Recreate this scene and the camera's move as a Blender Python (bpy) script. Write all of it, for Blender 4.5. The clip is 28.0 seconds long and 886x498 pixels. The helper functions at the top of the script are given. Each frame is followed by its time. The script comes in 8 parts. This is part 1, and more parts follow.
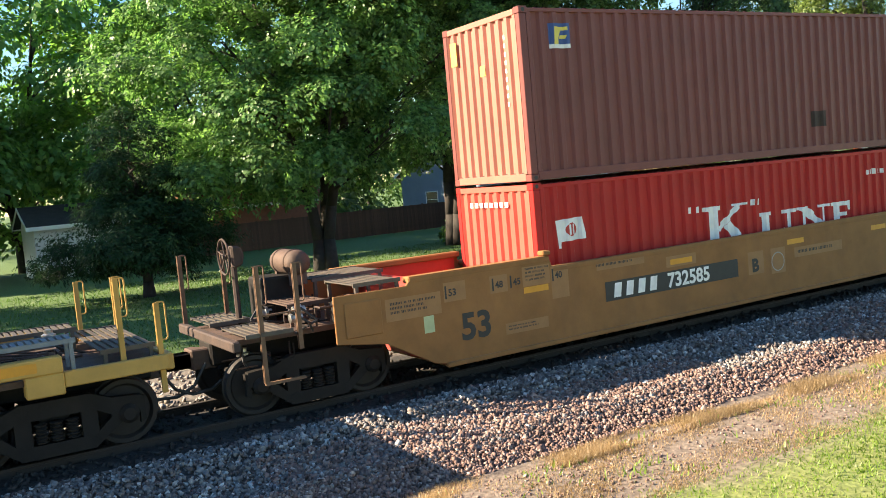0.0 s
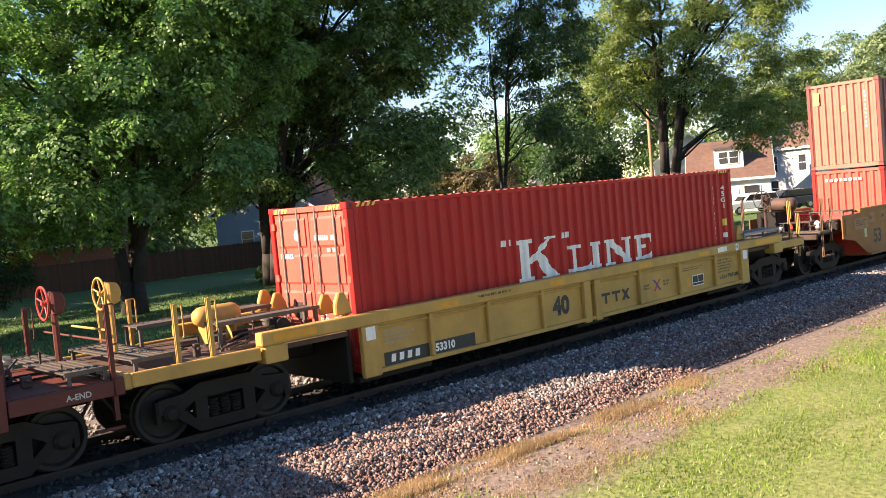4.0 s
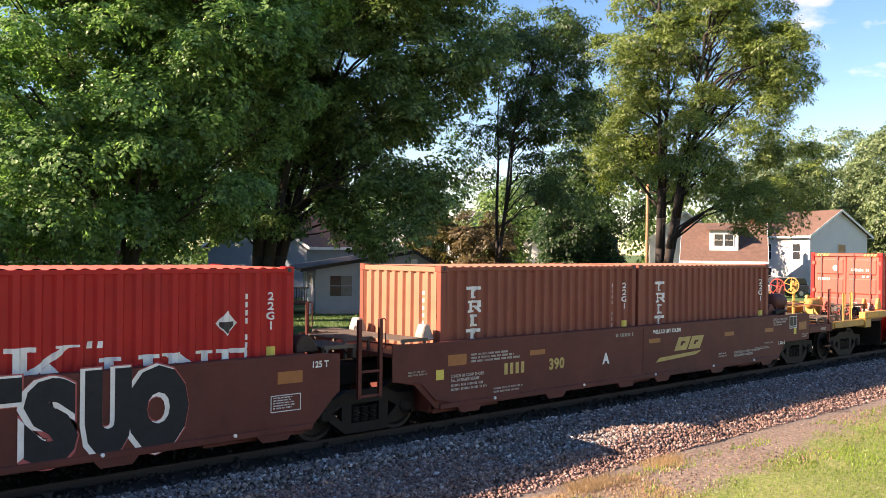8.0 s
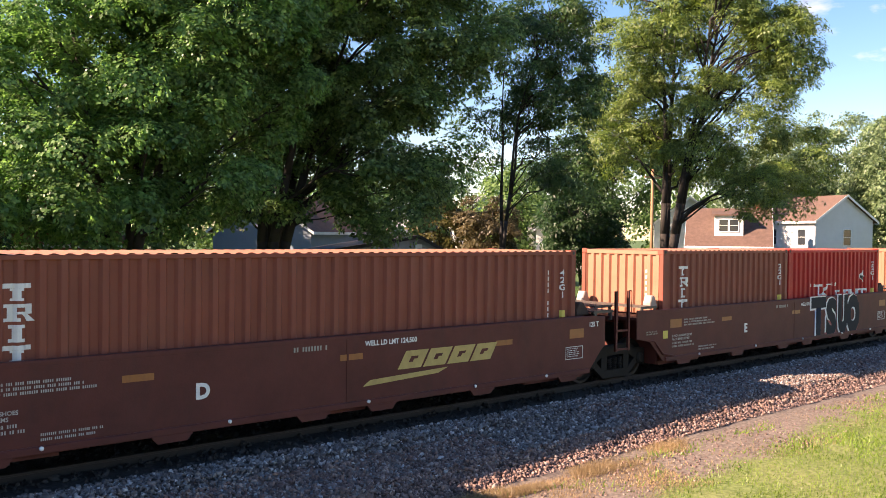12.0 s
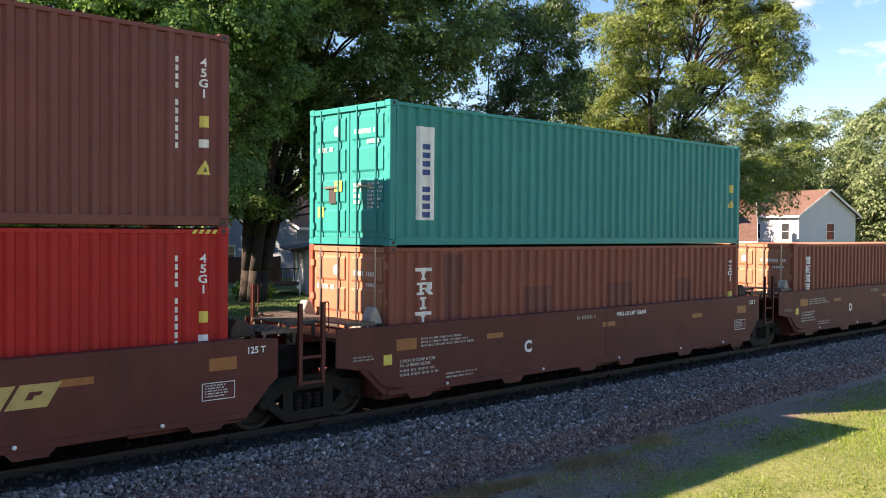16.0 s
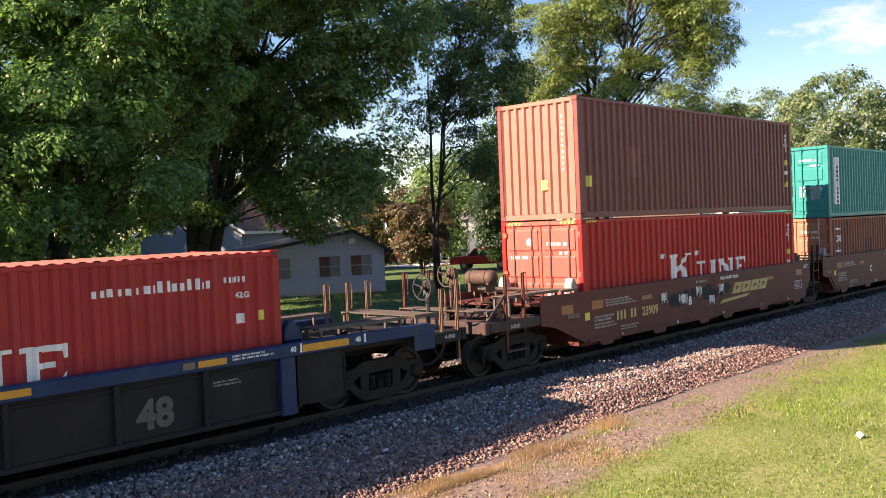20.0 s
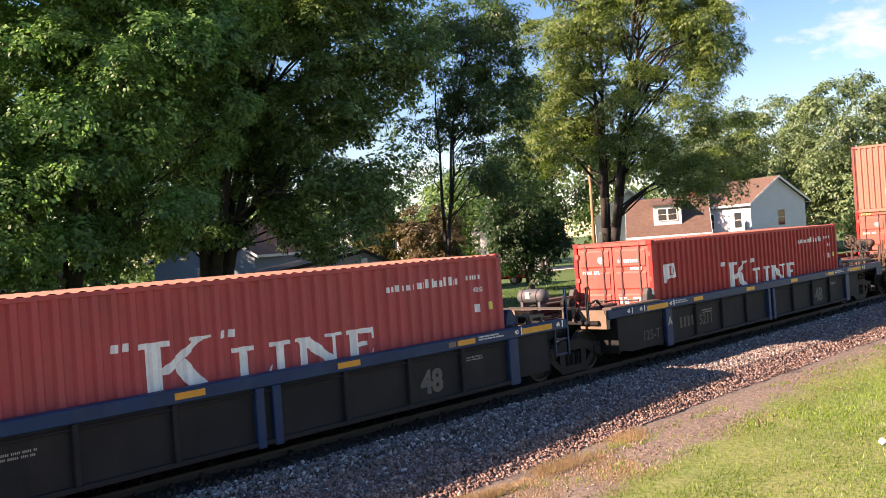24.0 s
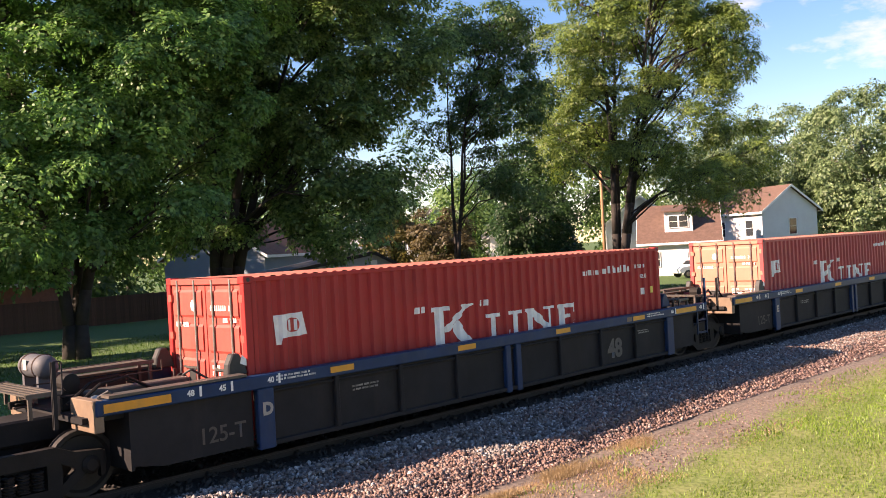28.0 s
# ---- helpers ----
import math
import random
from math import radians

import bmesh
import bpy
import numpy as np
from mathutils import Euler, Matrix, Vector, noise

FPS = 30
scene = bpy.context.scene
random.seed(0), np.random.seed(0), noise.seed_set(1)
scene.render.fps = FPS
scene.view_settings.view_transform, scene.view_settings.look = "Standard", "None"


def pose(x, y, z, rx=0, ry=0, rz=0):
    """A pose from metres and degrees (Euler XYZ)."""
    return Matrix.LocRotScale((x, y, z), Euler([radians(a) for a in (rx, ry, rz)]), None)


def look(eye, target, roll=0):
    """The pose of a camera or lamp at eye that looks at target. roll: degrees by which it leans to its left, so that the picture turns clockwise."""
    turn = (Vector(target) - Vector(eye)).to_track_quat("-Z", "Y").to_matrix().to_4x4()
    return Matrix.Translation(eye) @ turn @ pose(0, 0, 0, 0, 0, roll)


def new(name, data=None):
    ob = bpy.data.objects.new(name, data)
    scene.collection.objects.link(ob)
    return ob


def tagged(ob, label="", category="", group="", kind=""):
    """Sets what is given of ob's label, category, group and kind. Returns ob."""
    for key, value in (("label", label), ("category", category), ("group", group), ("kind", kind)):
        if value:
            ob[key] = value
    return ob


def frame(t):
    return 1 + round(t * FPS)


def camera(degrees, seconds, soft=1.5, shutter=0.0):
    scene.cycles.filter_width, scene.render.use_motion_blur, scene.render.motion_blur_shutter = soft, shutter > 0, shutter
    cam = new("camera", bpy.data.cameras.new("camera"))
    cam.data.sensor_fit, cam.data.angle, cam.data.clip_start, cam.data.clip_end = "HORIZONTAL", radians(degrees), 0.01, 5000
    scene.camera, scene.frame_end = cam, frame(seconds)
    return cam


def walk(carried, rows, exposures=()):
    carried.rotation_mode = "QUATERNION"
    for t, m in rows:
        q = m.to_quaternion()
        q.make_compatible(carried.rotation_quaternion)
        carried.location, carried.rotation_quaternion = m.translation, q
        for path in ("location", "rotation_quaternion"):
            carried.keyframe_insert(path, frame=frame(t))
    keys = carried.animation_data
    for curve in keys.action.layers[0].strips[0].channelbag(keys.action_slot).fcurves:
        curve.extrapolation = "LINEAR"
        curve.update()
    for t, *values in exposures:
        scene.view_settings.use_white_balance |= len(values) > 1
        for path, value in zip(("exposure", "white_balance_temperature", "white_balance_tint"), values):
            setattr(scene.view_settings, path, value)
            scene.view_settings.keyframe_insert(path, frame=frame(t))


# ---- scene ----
cam = camera(51.77, 28.0, soft=0.9)
EYE = (0.0, -13.539, 3.24)
# seconds, yaw, pitch, roll of the camera held in the hand
PATH = [
    (0.0, -30.97, -4.70, 5.09),
    (0.5, -32.25, -4.35, 4.29),
    (1.0, -34.04, -3.64, 6.30),
    (1.5, -38.25, -3.60, 5.18),
    (2.0, -40.94, -4.01, 4.58),
    (2.5, -41.47, -4.44, 6.05),
    (4.5, -43.52, -2.50, 3.53),
    (5.0, -44.35, -0.96, -0.12),
    (5.5, -44.18, -0.18, -0.62),
    (6.0, -44.26, -0.16, -0.65),
    (6.5, -43.89, -0.04, -0.75),
    (7.0, -43.36, -0.02, -0.82),
    (7.5, -43.00, -0.03, -0.81),
    (8.0, -42.74, 0.07, -0.62),
    (8.5, -42.44, 0.03, -0.44),
    (9.0, -42.25, -0.13, -0.48),
    (9.5, -42.22, -0.29, -0.54),
    (10.0, -42.48, -0.48, -0.51),
    (10.5, -42.60, -0.63, -0.50),
    (11.0, -42.48, -0.65, -0.59),
    (11.5, -42.44, -0.72, -0.69),
    (12.0, -42.46, -0.87, -0.66),
    (12.5, -42.50, -0.94, -0.65),
    (14.5, -42.87, -0.92, -0.35),
    (15.0, -42.90, -1.04, -0.49),
    (15.5, -43.25, -1.15, -0.44),
    (16.0, -43.35, -1.16, -0.50),
    (16.5, -43.58, -1.05, -0.26),
    (17.0, -44.69, -0.94, 0.60),
    (17.5, -45.73, -1.12, 0.58),
    (18.0, -45.76, -1.27, 0.60),
    (18.5, -45.68, -1.24, 0.88),
    (19.0, -46.02, -1.33, 1.42),
    (19.5, -46.61, -1.48, 1.84),
    (20.0, -46.68, -1.49, 2.34),
    (20.5, -46.29, -1.19, 2.79),
    (21.0, -46.58, -0.87, 3.14),
    (21.5, -46.64, -0.54, 3.46),
    (22.0, -46.21, -0.50, 3.56),
    (22.5, -45.89, -0.60, 3.76),
    (24.5, -45.96, -0.30, 4.15),
    (25.0, -45.85, -0.26, 3.97),
    (25.5, -45.70, -0.31, 3.66),
    (26.0, -45.82, -0.42, 3.75),
    (26.5, -46.01, -0.40, 3.92),
    (27.0, -45.89, -0.27, 3.94),
    (27.5, -45.80, -0.17, 3.69),
    (28.0, -45.32, -0.12, 3.12),
]
walk(cam, [(t, pose(*EYE, 90 + p, r, w)) for t, w, p, r in PATH], exposures=[(0.0, 2.16, 7150, 10), (2.5, 2.06, 7250, 18), (5.0, 1.9, 7400, 25), (9.0, 1.88, 7450, 28), (16.0, 1.9, 7500, 29), (19.0, 1.8, 7450, 30), (23.0, 1.76, 7450, 30), (28.0, 1.72, 7450, 30)])

# seconds and metres run along the track
RUN = [
    (0, -43.766), (1, -38.372), (2, -32.976), (3, -27.573), (4, -22.152), (5, -16.658),
    (6, -11.113), (7, -5.563), (8, -0.000), (9, 5.541), (10, 11.121), (11, 16.720),
    (12, 22.324), (13, 27.993), (14, 33.701), (15, 39.442), (16, 45.136), (17, 50.824),
    (18, 56.499), (19, 62.120), (20, 67.953), (21, 73.801), (22, 79.620), (23, 85.477),
    (24, 91.358), (25, 97.262), (26, 103.145), (27, 109.083), (28, 115.089),
]

# ---- sky, sun and exposure ----
SUN_TO = Vector((-1.0, 0.5, 0.625)).normalized()
world = bpy.data.worlds.new("world")
scene.world = world
world.use_nodes = True
wn, wl = world.node_tree.nodes, world.node_tree.links
wn.clear()
w_out = wn.new("ShaderNodeOutputWorld")
w_bg = wn.new("ShaderNodeBackground")
w_sky = wn.new("ShaderNodeTexSky")
w_sky.sky_type = "NISHITA"
w_sky.sun_disc = False
w_sky.sun_elevation = math.asin(SUN_TO.z)
w_sky.sun_rotation = math.atan2(SUN_TO.x, SUN_TO.y)
w_sky.dust_density = 0.0
w_sky.ozone_density = 2.5
w_bg.inputs["Strength"].default_value = 0.066
w_co = wn.new("ShaderNodeTexCoord")
w_map = wn.new("ShaderNodeMapping")
w_map.inputs["Scale"].default_value = (1.0, 1.0, 2.6)
w_map.inputs["Location"].default_value = (3.1, 0.7, 1.6)
w_noise = wn.new("ShaderNodeTexNoise")
w_noise.inputs["Scale"].default_value = 3.4
w_noise.inputs["Detail"].default_value = 9.0
w_noise.inputs["Roughness"].default_value = 0.56
w_ramp = wn.new("ShaderNodeValToRGB")
w_ramp.color_ramp.elements[0].position = 0.56
w_ramp.color_ramp.elements[1].position = 0.66
w_mix = wn.new("ShaderNodeMixRGB")
w_mix.inputs["Color2"].default_value = (6.6, 6.4, 6.2, 1)
wl.new(w_co.outputs["Generated"], w_map.inputs["Vector"])
wl.new(w_map.outputs["Vector"], w_noise.inputs["Vector"])
w_add = wn.new("ShaderNodeMath")
wl.new(w_noise.outputs["Fac"], w_add.inputs[0])
w_add.inputs[1].default_value = -0.04
# a bank of cumulus low down the track
w_dist = wn.new("ShaderNodeVectorMath")
w_dist.operation = "DISTANCE"
w_dist.inputs[1].default_value = (0.925, 0.34, 0.165)
wl.new(w_co.outputs["Generated"], w_dist.inputs[0])
w_bank = wn.new("ShaderNodeMapRange")
w_bank.inputs["From Min"].default_value, w_bank.inputs["From Max"].default_value = 0.02, 0.17
w_bank.inputs["To Min"].default_value, w_bank.inputs["To Max"].default_value = 0.085, 0.0
wl.new(w_dist.outputs["Value"], w_bank.inputs["Value"])
w_sum = wn.new("ShaderNodeMath")
wl.new(w_add.outputs[0], w_sum.inputs[0])
wl.new(w_bank.outputs["Result"], w_sum.inputs[1])
w_deep = wn.new("ShaderNodeHueSaturation")
w_deep.inputs["Saturation"].default_value = 1.25
wl.new(w_sum.outputs[0], w_ramp.inputs["Fac"])
wl.new(w_ramp.outputs["Color"], w_mix.inputs["Fac"])
wl.new(w_sky.outputs["Color"], w_deep.inputs["Color"])
wl.new(w_deep.outputs["Color"], w_mix.inputs["Color1"])
wl.new(w_mix.outputs["Color"], w_bg.inputs["Color"])
wl.new(w_bg.outputs["Background"], w_out.inputs["Surface"])

sun_data = bpy.data.lights.new("sun", "SUN")
sun_data.energy = 5.0
sun_data.angle = radians(0.55)
sun_data.color = (1.0, 0.85, 0.66)
sun = new("sun", sun_data)
sun.matrix_world = look(SUN_TO * 60, (0, 0, 0))


# ---- materials ----
MATS = {}


def mat(name, rgb, rough=0.6, metal=0.0, vary=0.25, scale=3.0, grime=None, grime_amt=0.0, bump=0.0, bump_scale=60.0, per_object=0.0):
    """A paint or solid surface: base colour with variation at two scales, optional patches of grime, and fine relief."""
    m = bpy.data.materials.new(name)
    MATS[name] = m
    m.use_nodes = True
    n, l = m.node_tree.nodes, m.node_tree.links
    b = n["Principled BSDF"]
    b.inputs["Roughness"].default_value = rough
    b.inputs["Metallic"].default_value = metal
    co = n.new("ShaderNodeTexCoord")
    big = n.new("ShaderNodeTexNoise")
    big.inputs["Scale"].default_value = scale
    big.inputs["Detail"].default_value = 8.0
    big.inputs["Roughness"].default_value = 0.65
    l.new(co.outputs["Object"], big.inputs["Vector"])
    ramp = n.new("ShaderNodeValToRGB")
    e = ramp.color_ramp.elements
    e[0].position, e[1].position = 0.3, 0.72
    e[0].color = (*[c * (1 - vary) for c in rgb], 1)
    e[1].color = (*[min(1, c * (1 + vary)) for c in rgb], 1)
    l.new(big.outputs["Fac"], ramp.inputs["Fac"])
    last = ramp.outputs["Color"]
    if grime_amt:
        gn = n.new("ShaderNodeTexNoise")
        gn.inputs["Scale"].default_value = scale * 0.45
        gn.inputs["Detail"].default_value = 12.0
        gn.inputs["Roughness"].default_value = 0.72
        mp = n.new("ShaderNodeMapping")
        mp.inputs["Scale"].default_value = (1.6, 1.6, 0.5)
        l.new(co.outputs["Object"], mp.inputs["Vector"])
        l.new(mp.outputs["Vector"], gn.inputs["Vector"])
        gr = n.new("ShaderNodeValToRGB")
        gr.color_ramp.elements[0].position = 0.5
        gr.color_ramp.elements[1].position = 0.72
        gr.color_ramp.elements[1].color = (grime_amt, grime_amt, grime_amt, 1)
        l.new(gn.outputs["Fac"], gr.inputs["Fac"])
        mix = n.new("ShaderNodeMixRGB")
        mix.inputs["Color2"].default_value = (*(grime or (0.09, 0.06, 0.045)), 1)
        l.new(gr.outputs["Color"], mix.inputs["Fac"])
        l.new(last, mix.inputs["Color1"])
        last = mix.outputs["Color"]
    if per_object:
        oi = n.new("ShaderNodeObjectInfo")
        mr = n.new("ShaderNodeMapRange")
        mr.inputs["To Min"].default_value = 1 - per_object
        mr.inputs["To Max"].default_value = 1 + per_object
        l.new(oi.outputs["Random"], mr.inputs["Value"])
        mu = n.new("ShaderNodeMixRGB")
        mu.blend_type = "MULTIPLY"
        mu.inputs["Fac"].default_value = 1.0
        l.new(last, mu.inputs["Color1"])
        l.new(mr.outputs["Result"], mu.inputs["Color2"])
        last = mu.outputs["Color"]
    l.new(last, b.inputs["Base Color"])
    if bump:
        fn = n.new("ShaderNodeTexNoise")
        fn.inputs["Scale"].default_value = bump_scale
        fn.inputs["Detail"].default_value = 5.0
        l.new(co.outputs["Object"], fn.inputs["Vector"])
        bp = n.new("ShaderNodeBump")
        bp.inputs["Strength"].default_value = bump
        bp.inputs["Distance"].default_value = 0.01
        l.new(fn.outputs["Fac"], bp.inputs["Height"])
        l.new(bp.outputs["Normal"], b.inputs["Normal"])
    return m


def leaf_mat(name, dark, light, glow=0.45, spec=0.4):
    """Leaves: one colour for each leaf, some light let through."""
    m = bpy.data.materials.new(name)
    m.use_nodes = True
    n, l = m.node_tree.nodes, m.node_tree.links
    b = n["Principled BSDF"]
    b.inputs["Roughness"].default_value = 0.42
    b.inputs["Specular IOR Level"].default_value = spec
    geo = n.new("ShaderNodeNewGeometry")
    ramp = n.new("ShaderNodeValToRGB")
    ramp.color_ramp.elements[0].color = (*dark, 1)
    ramp.color_ramp.elements[1].color = (*light, 1)
    l.new(geo.outputs["Random Per Island"], ramp.inputs["Fac"])
    pat = n.new("ShaderNodeTexNoise")
    pat.inputs["Scale"].default_value = 0.7
    pat.inputs["Detail"].default_value = 3.0
    l.new(geo.outputs["Position"], pat.inputs["Vector"])
    pr = n.new("ShaderNodeMapRange")
    pr.inputs["From Min"].default_value, pr.inputs["From Max"].default_value = 0.3, 0.7
    pr.inputs["To Min"].default_value, pr.inputs["To Max"].default_value = 0.72, 1.3
    l.new(pat.outputs["Fac"], pr.inputs["Value"])
    tone = n.new("ShaderNodeMixRGB")
    tone.blend_type = "MULTIPLY"
    tone.inputs["Fac"].default_value = 1.0
    l.new(ramp.outputs["Color"], tone.inputs["Color1"]), l.new(pr.outputs["Result"], tone.inputs["Color2"])
    l.new(tone.outputs["Color"], b.inputs["Base Color"])
    tr = n.new("ShaderNodeBsdfTranslucent")
    hs = n.new("ShaderNodeHueSaturation")
    hs.inputs["Hue"].default_value = 0.495
    hs.inputs["Saturation"].default_value = 1.15
    hs.inputs["Value"].default_value = 1.5
    l.new(tone.outputs["Color"], hs.inputs["Color"])
    l.new(hs.outputs["Color"], tr.inputs["Color"])
    mix = n.new("ShaderNodeMixShader")
    mix.inputs["Fac"].default_value = glow
    l.new(b.outputs["BSDF"], mix.inputs[1])
    l.new(tr.outputs["BSDF"], mix.inputs[2])
    l.new(mix.outputs["Shader"], n["Material Output"].inputs["Surface"])
    MATS[name] = m
    return m


RUST = (0.1, 0.05, 0.03)
M_TRIT = mat("oxide_orange_paint", (0.225, 0.058, 0.036), 0.55, 0, 0.12, 1.2, (0.2, 0.09, 0.06), 0.35, 0.15, 40)
M_BROWN = mat("brown_container_paint", (0.165, 0.047, 0.041), 0.5, 0, 0.12, 1.2, (0.13, 0.06, 0.05), 0.35, 0.15, 40)
M_RED = mat("red_container_paint", (0.41, 0.019, 0.018), 0.45, 0, 0.1, 1.2, (0.26, 0.05, 0.04), 0.3, 0.15, 40)
M_FADED = mat("faded_red_container_paint", (0.4, 0.06, 0.062), 0.5, 0, 0.12, 1.2, (0.26, 0.09, 0.07), 0.35, 0.15, 40)
M_GREEN = mat("sea_green_container_paint", (0.007, 0.225, 0.215), 0.45, 0, 0.1, 1.2, (0.03, 0.17, 0.15), 0.3, 0.15, 40)
M_WELL = mat("brown_car_paint", (0.108, 0.03, 0.024), 0.6, 0, 0.2, 1.6, (0.06, 0.03, 0.026), 0.5, 0.2, 30)
M_YEL = mat("weathered_yellow_car_paint", (0.44, 0.25, 0.055), 0.6, 0, 0.18, 1.6, (0.2, 0.11, 0.04), 0.5, 0.2, 30)
M_TAN = mat("dusty_tan_car_paint", (0.26, 0.12, 0.042), 0.65, 0, 0.2, 1.3, (0.17, 0.085, 0.04), 0.55, 0.2, 30)
M_BLUE = mat("blue_chord_paint", (0.007, 0.03, 0.085), 0.5, 0, 0.2, 2, (0.05, 0.06, 0.07), 0.5, 0.2, 30)
M_BLACK = mat("sooty_black_car_paint", (0.016, 0.0155, 0.017), 0.75, 0, 0.3, 1.5, (0.04, 0.031, 0.026), 0.5, 0.2, 30)
M_IRON = mat("greasy_dark_iron", (0.013, 0.011, 0.01), 0.7, 0.0, 0.35, 4, (0.024, 0.017, 0.013), 0.5, 0.3, 50)
M_STEEL = mat("worn_bright_steel", (0.42, 0.4, 0.38), 0.32, 0.9, 0.25, 6, RUST, 0.3)
# near-black so the rails merge into the shade under the train
M_RAIL = mat("rail_steel", (0.02, 0.014, 0.011), 0.75, 0.0, 0.3, 5, (0.045, 0.025, 0.016), 0.5, 0.2, 40)
M_RUST = mat("rusty_steel", (0.075, 0.044, 0.032), 0.75, 0.1, 0.35, 5, (0.08, 0.045, 0.03), 0.5, 0.3, 60)
M_DECK = mat("worn_steel_grating", (0.085, 0.072, 0.06), 0.6, 0.3, 0.25, 5, (0.12, 0.075, 0.05), 0.5, 0.3, 80)
M_WHITE = mat("white_marking_paint", (0.72, 0.72, 0.7), 0.55, 0, 0.12, 5, (0.4, 0.36, 0.32), 0.35)
M_GOLD = mat("dull_gold_marking_paint", (0.45, 0.33, 0.11), 0.6, 0, 0.15, 5, (0.2, 0.12, 0.06), 0.4)
M_REFL = mat("amber_reflector_tape", (0.6, 0.25, 0.02), 0.35, 0, 0.12, 6, (0.35, 0.17, 0.05), 0.4)
M_REFLD = mat("dirty_amber_reflector", (0.3, 0.1, 0.025), 0.45, 0, 0.15, 6, (0.14, 0.06, 0.03), 0.5)
M_YTAG = mat("yellow_tag", (0.62, 0.5, 0.09), 0.5, 0, 0.1, 6)
M_MARK = mat("black_marking_paint", (0.022, 0.022, 0.022), 0.6, 0, 0.2, 5)
M_FAINT = mat("sooted_faint_marking", (0.09, 0.08, 0.07), 0.7, 0, 0.25, 6, (0.05, 0.04, 0.035), 0.6)
M_STEN = mat("dusty_stencil_paint", (0.42, 0.39, 0.36), 0.65, 0, 0.2, 6, (0.15, 0.09, 0.07), 0.6)
M_GREY = mat("grey_faded_marking", (0.3, 0.28, 0.25), 0.6, 0, 0.15, 5)
M_WOODT = mat("creosoted_timber", (0.055, 0.042, 0.034), 0.9, 0, 0.3, 6, None, 0, 0.5, 30)
M_BARK = mat("grey_brown_bark", (0.028, 0.023, 0.02), 0.9, 0, 0.35, 4, (0.05, 0.04, 0.035), 0.5, 0.9, 18)
M_BARKL = mat("pale_bark", (0.17, 0.14, 0.11), 0.9, 0, 0.35, 4, (0.07, 0.055, 0.045), 0.5, 0.9, 18)
M_SIDW = mat("white_siding", (0.6, 0.61, 0.62), 0.6, 0, 0.06, 1.0, (0.5, 0.5, 0.48), 0.25)
M_SIDG = mat("blue_grey_siding", (0.2, 0.25, 0.31), 0.65, 0, 0.08, 1.0, (0.15, 0.18, 0.2), 0.3)
M_SIDB = mat("pale_blue_grey_siding", (0.34, 0.375, 0.415), 0.65, 0, 0.07, 1.0, (0.3, 0.33, 0.35), 0.3)
M_ROOFB = mat("brown_shingles", (0.12, 0.072, 0.056), 0.9, 0, 0.25, 3, (0.13, 0.08, 0.06), 0.4, 0.5, 25)
M_ROOFO = mat("orange_brown_shingles", (0.2, 0.08, 0.045), 0.9, 0, 0.25, 3, (0.18, 0.09, 0.06), 0.4, 0.5, 25)
M_ROOFD = mat("dark_shingles", (0.035, 0.031, 0.03), 0.9, 0, 0.25, 3, None, 0, 0.5, 25)
M_GLASS = mat("dark_window_glass", (0.03, 0.035, 0.04), 0.06, 0, 0.2, 1)
M_TRIMW = mat("white_trim_paint", (0.78, 0.78, 0.76), 0.5, 0, 0.05, 2)
M_FENCE = mat("stained_fence_wood", (0.11, 0.052, 0.034), 0.85, 0, 0.2, 4, None, 0, 0.4, 40, 0.2)

L_MAPLE = leaf_mat("maple_leaf", (0.042, 0.108, 0.032), (0.2, 0.35, 0.115), 0.5, 0.4)
# lighter, more translucent maple leaf: sunlight on the left-hand trees put into its colour
L_SUNLIT = leaf_mat("sunlit_maple_leaf", (0.07, 0.17, 0.04), (0.2, 0.36, 0.1), 0.48, 0.4)
L_MAPLD = leaf_mat("dark_maple_leaf", (0.036, 0.082, 0.026), (0.2, 0.31, 0.11), 0.5, 0.45)
L_LOCUST = leaf_mat("locust_leaf", (0.052, 0.095, 0.026), (0.21, 0.285, 0.076), 0.38, 0.4)
L_BIRCH = leaf_mat("ash_leaf", (0.025, 0.065, 0.02), (0.085, 0.15, 0.05), 0.4, 0.4)
L_FAR = leaf_mat("silver_leaf", (0.055, 0.1, 0.042), (0.22, 0.3, 0.145), 0.34, 0.35)
L_SPRUCE = leaf_mat("juniper_needles", (0.012, 0.034, 0.014), (0.032, 0.07, 0.026), 0.15, 0.1)
L_SHRUBB = leaf_mat("brownish_shrub_leaf", (0.06, 0.06, 0.02), (0.16, 0.14, 0.05))
L_SHRUBD = leaf_mat("dark_shrub_leaf", (0.014, 0.04, 0.016), (0.04, 0.085, 0.03))
L_GRASS = leaf_mat("lawn_blade", (0.085, 0.16, 0.02), (0.22, 0.31, 0.062), 0.35)
L_DRY = leaf_mat("dry_grass_blade", (0.19, 0.13, 0.065), (0.42, 0.31, 0.17), 0.3)
for m in (M_WELL, M_TAN, M_BLACK, M_IRON, M_BLUE):
    m.node_tree.nodes["Principled BSDF"].inputs["Specular IOR Level"].default_value = 0.22
for m in (M_TRIT, M_BROWN, M_RED, M_FADED, M_GREEN):
    m.node_tree.nodes["Principled BSDF"].inputs["Specular IOR Level"].default_value = 0.28
for m in (M_RED, M_GREEN):
    m.node_tree.nodes["Principled BSDF"].inputs["Specular IOR Level"].default_value = 0.18


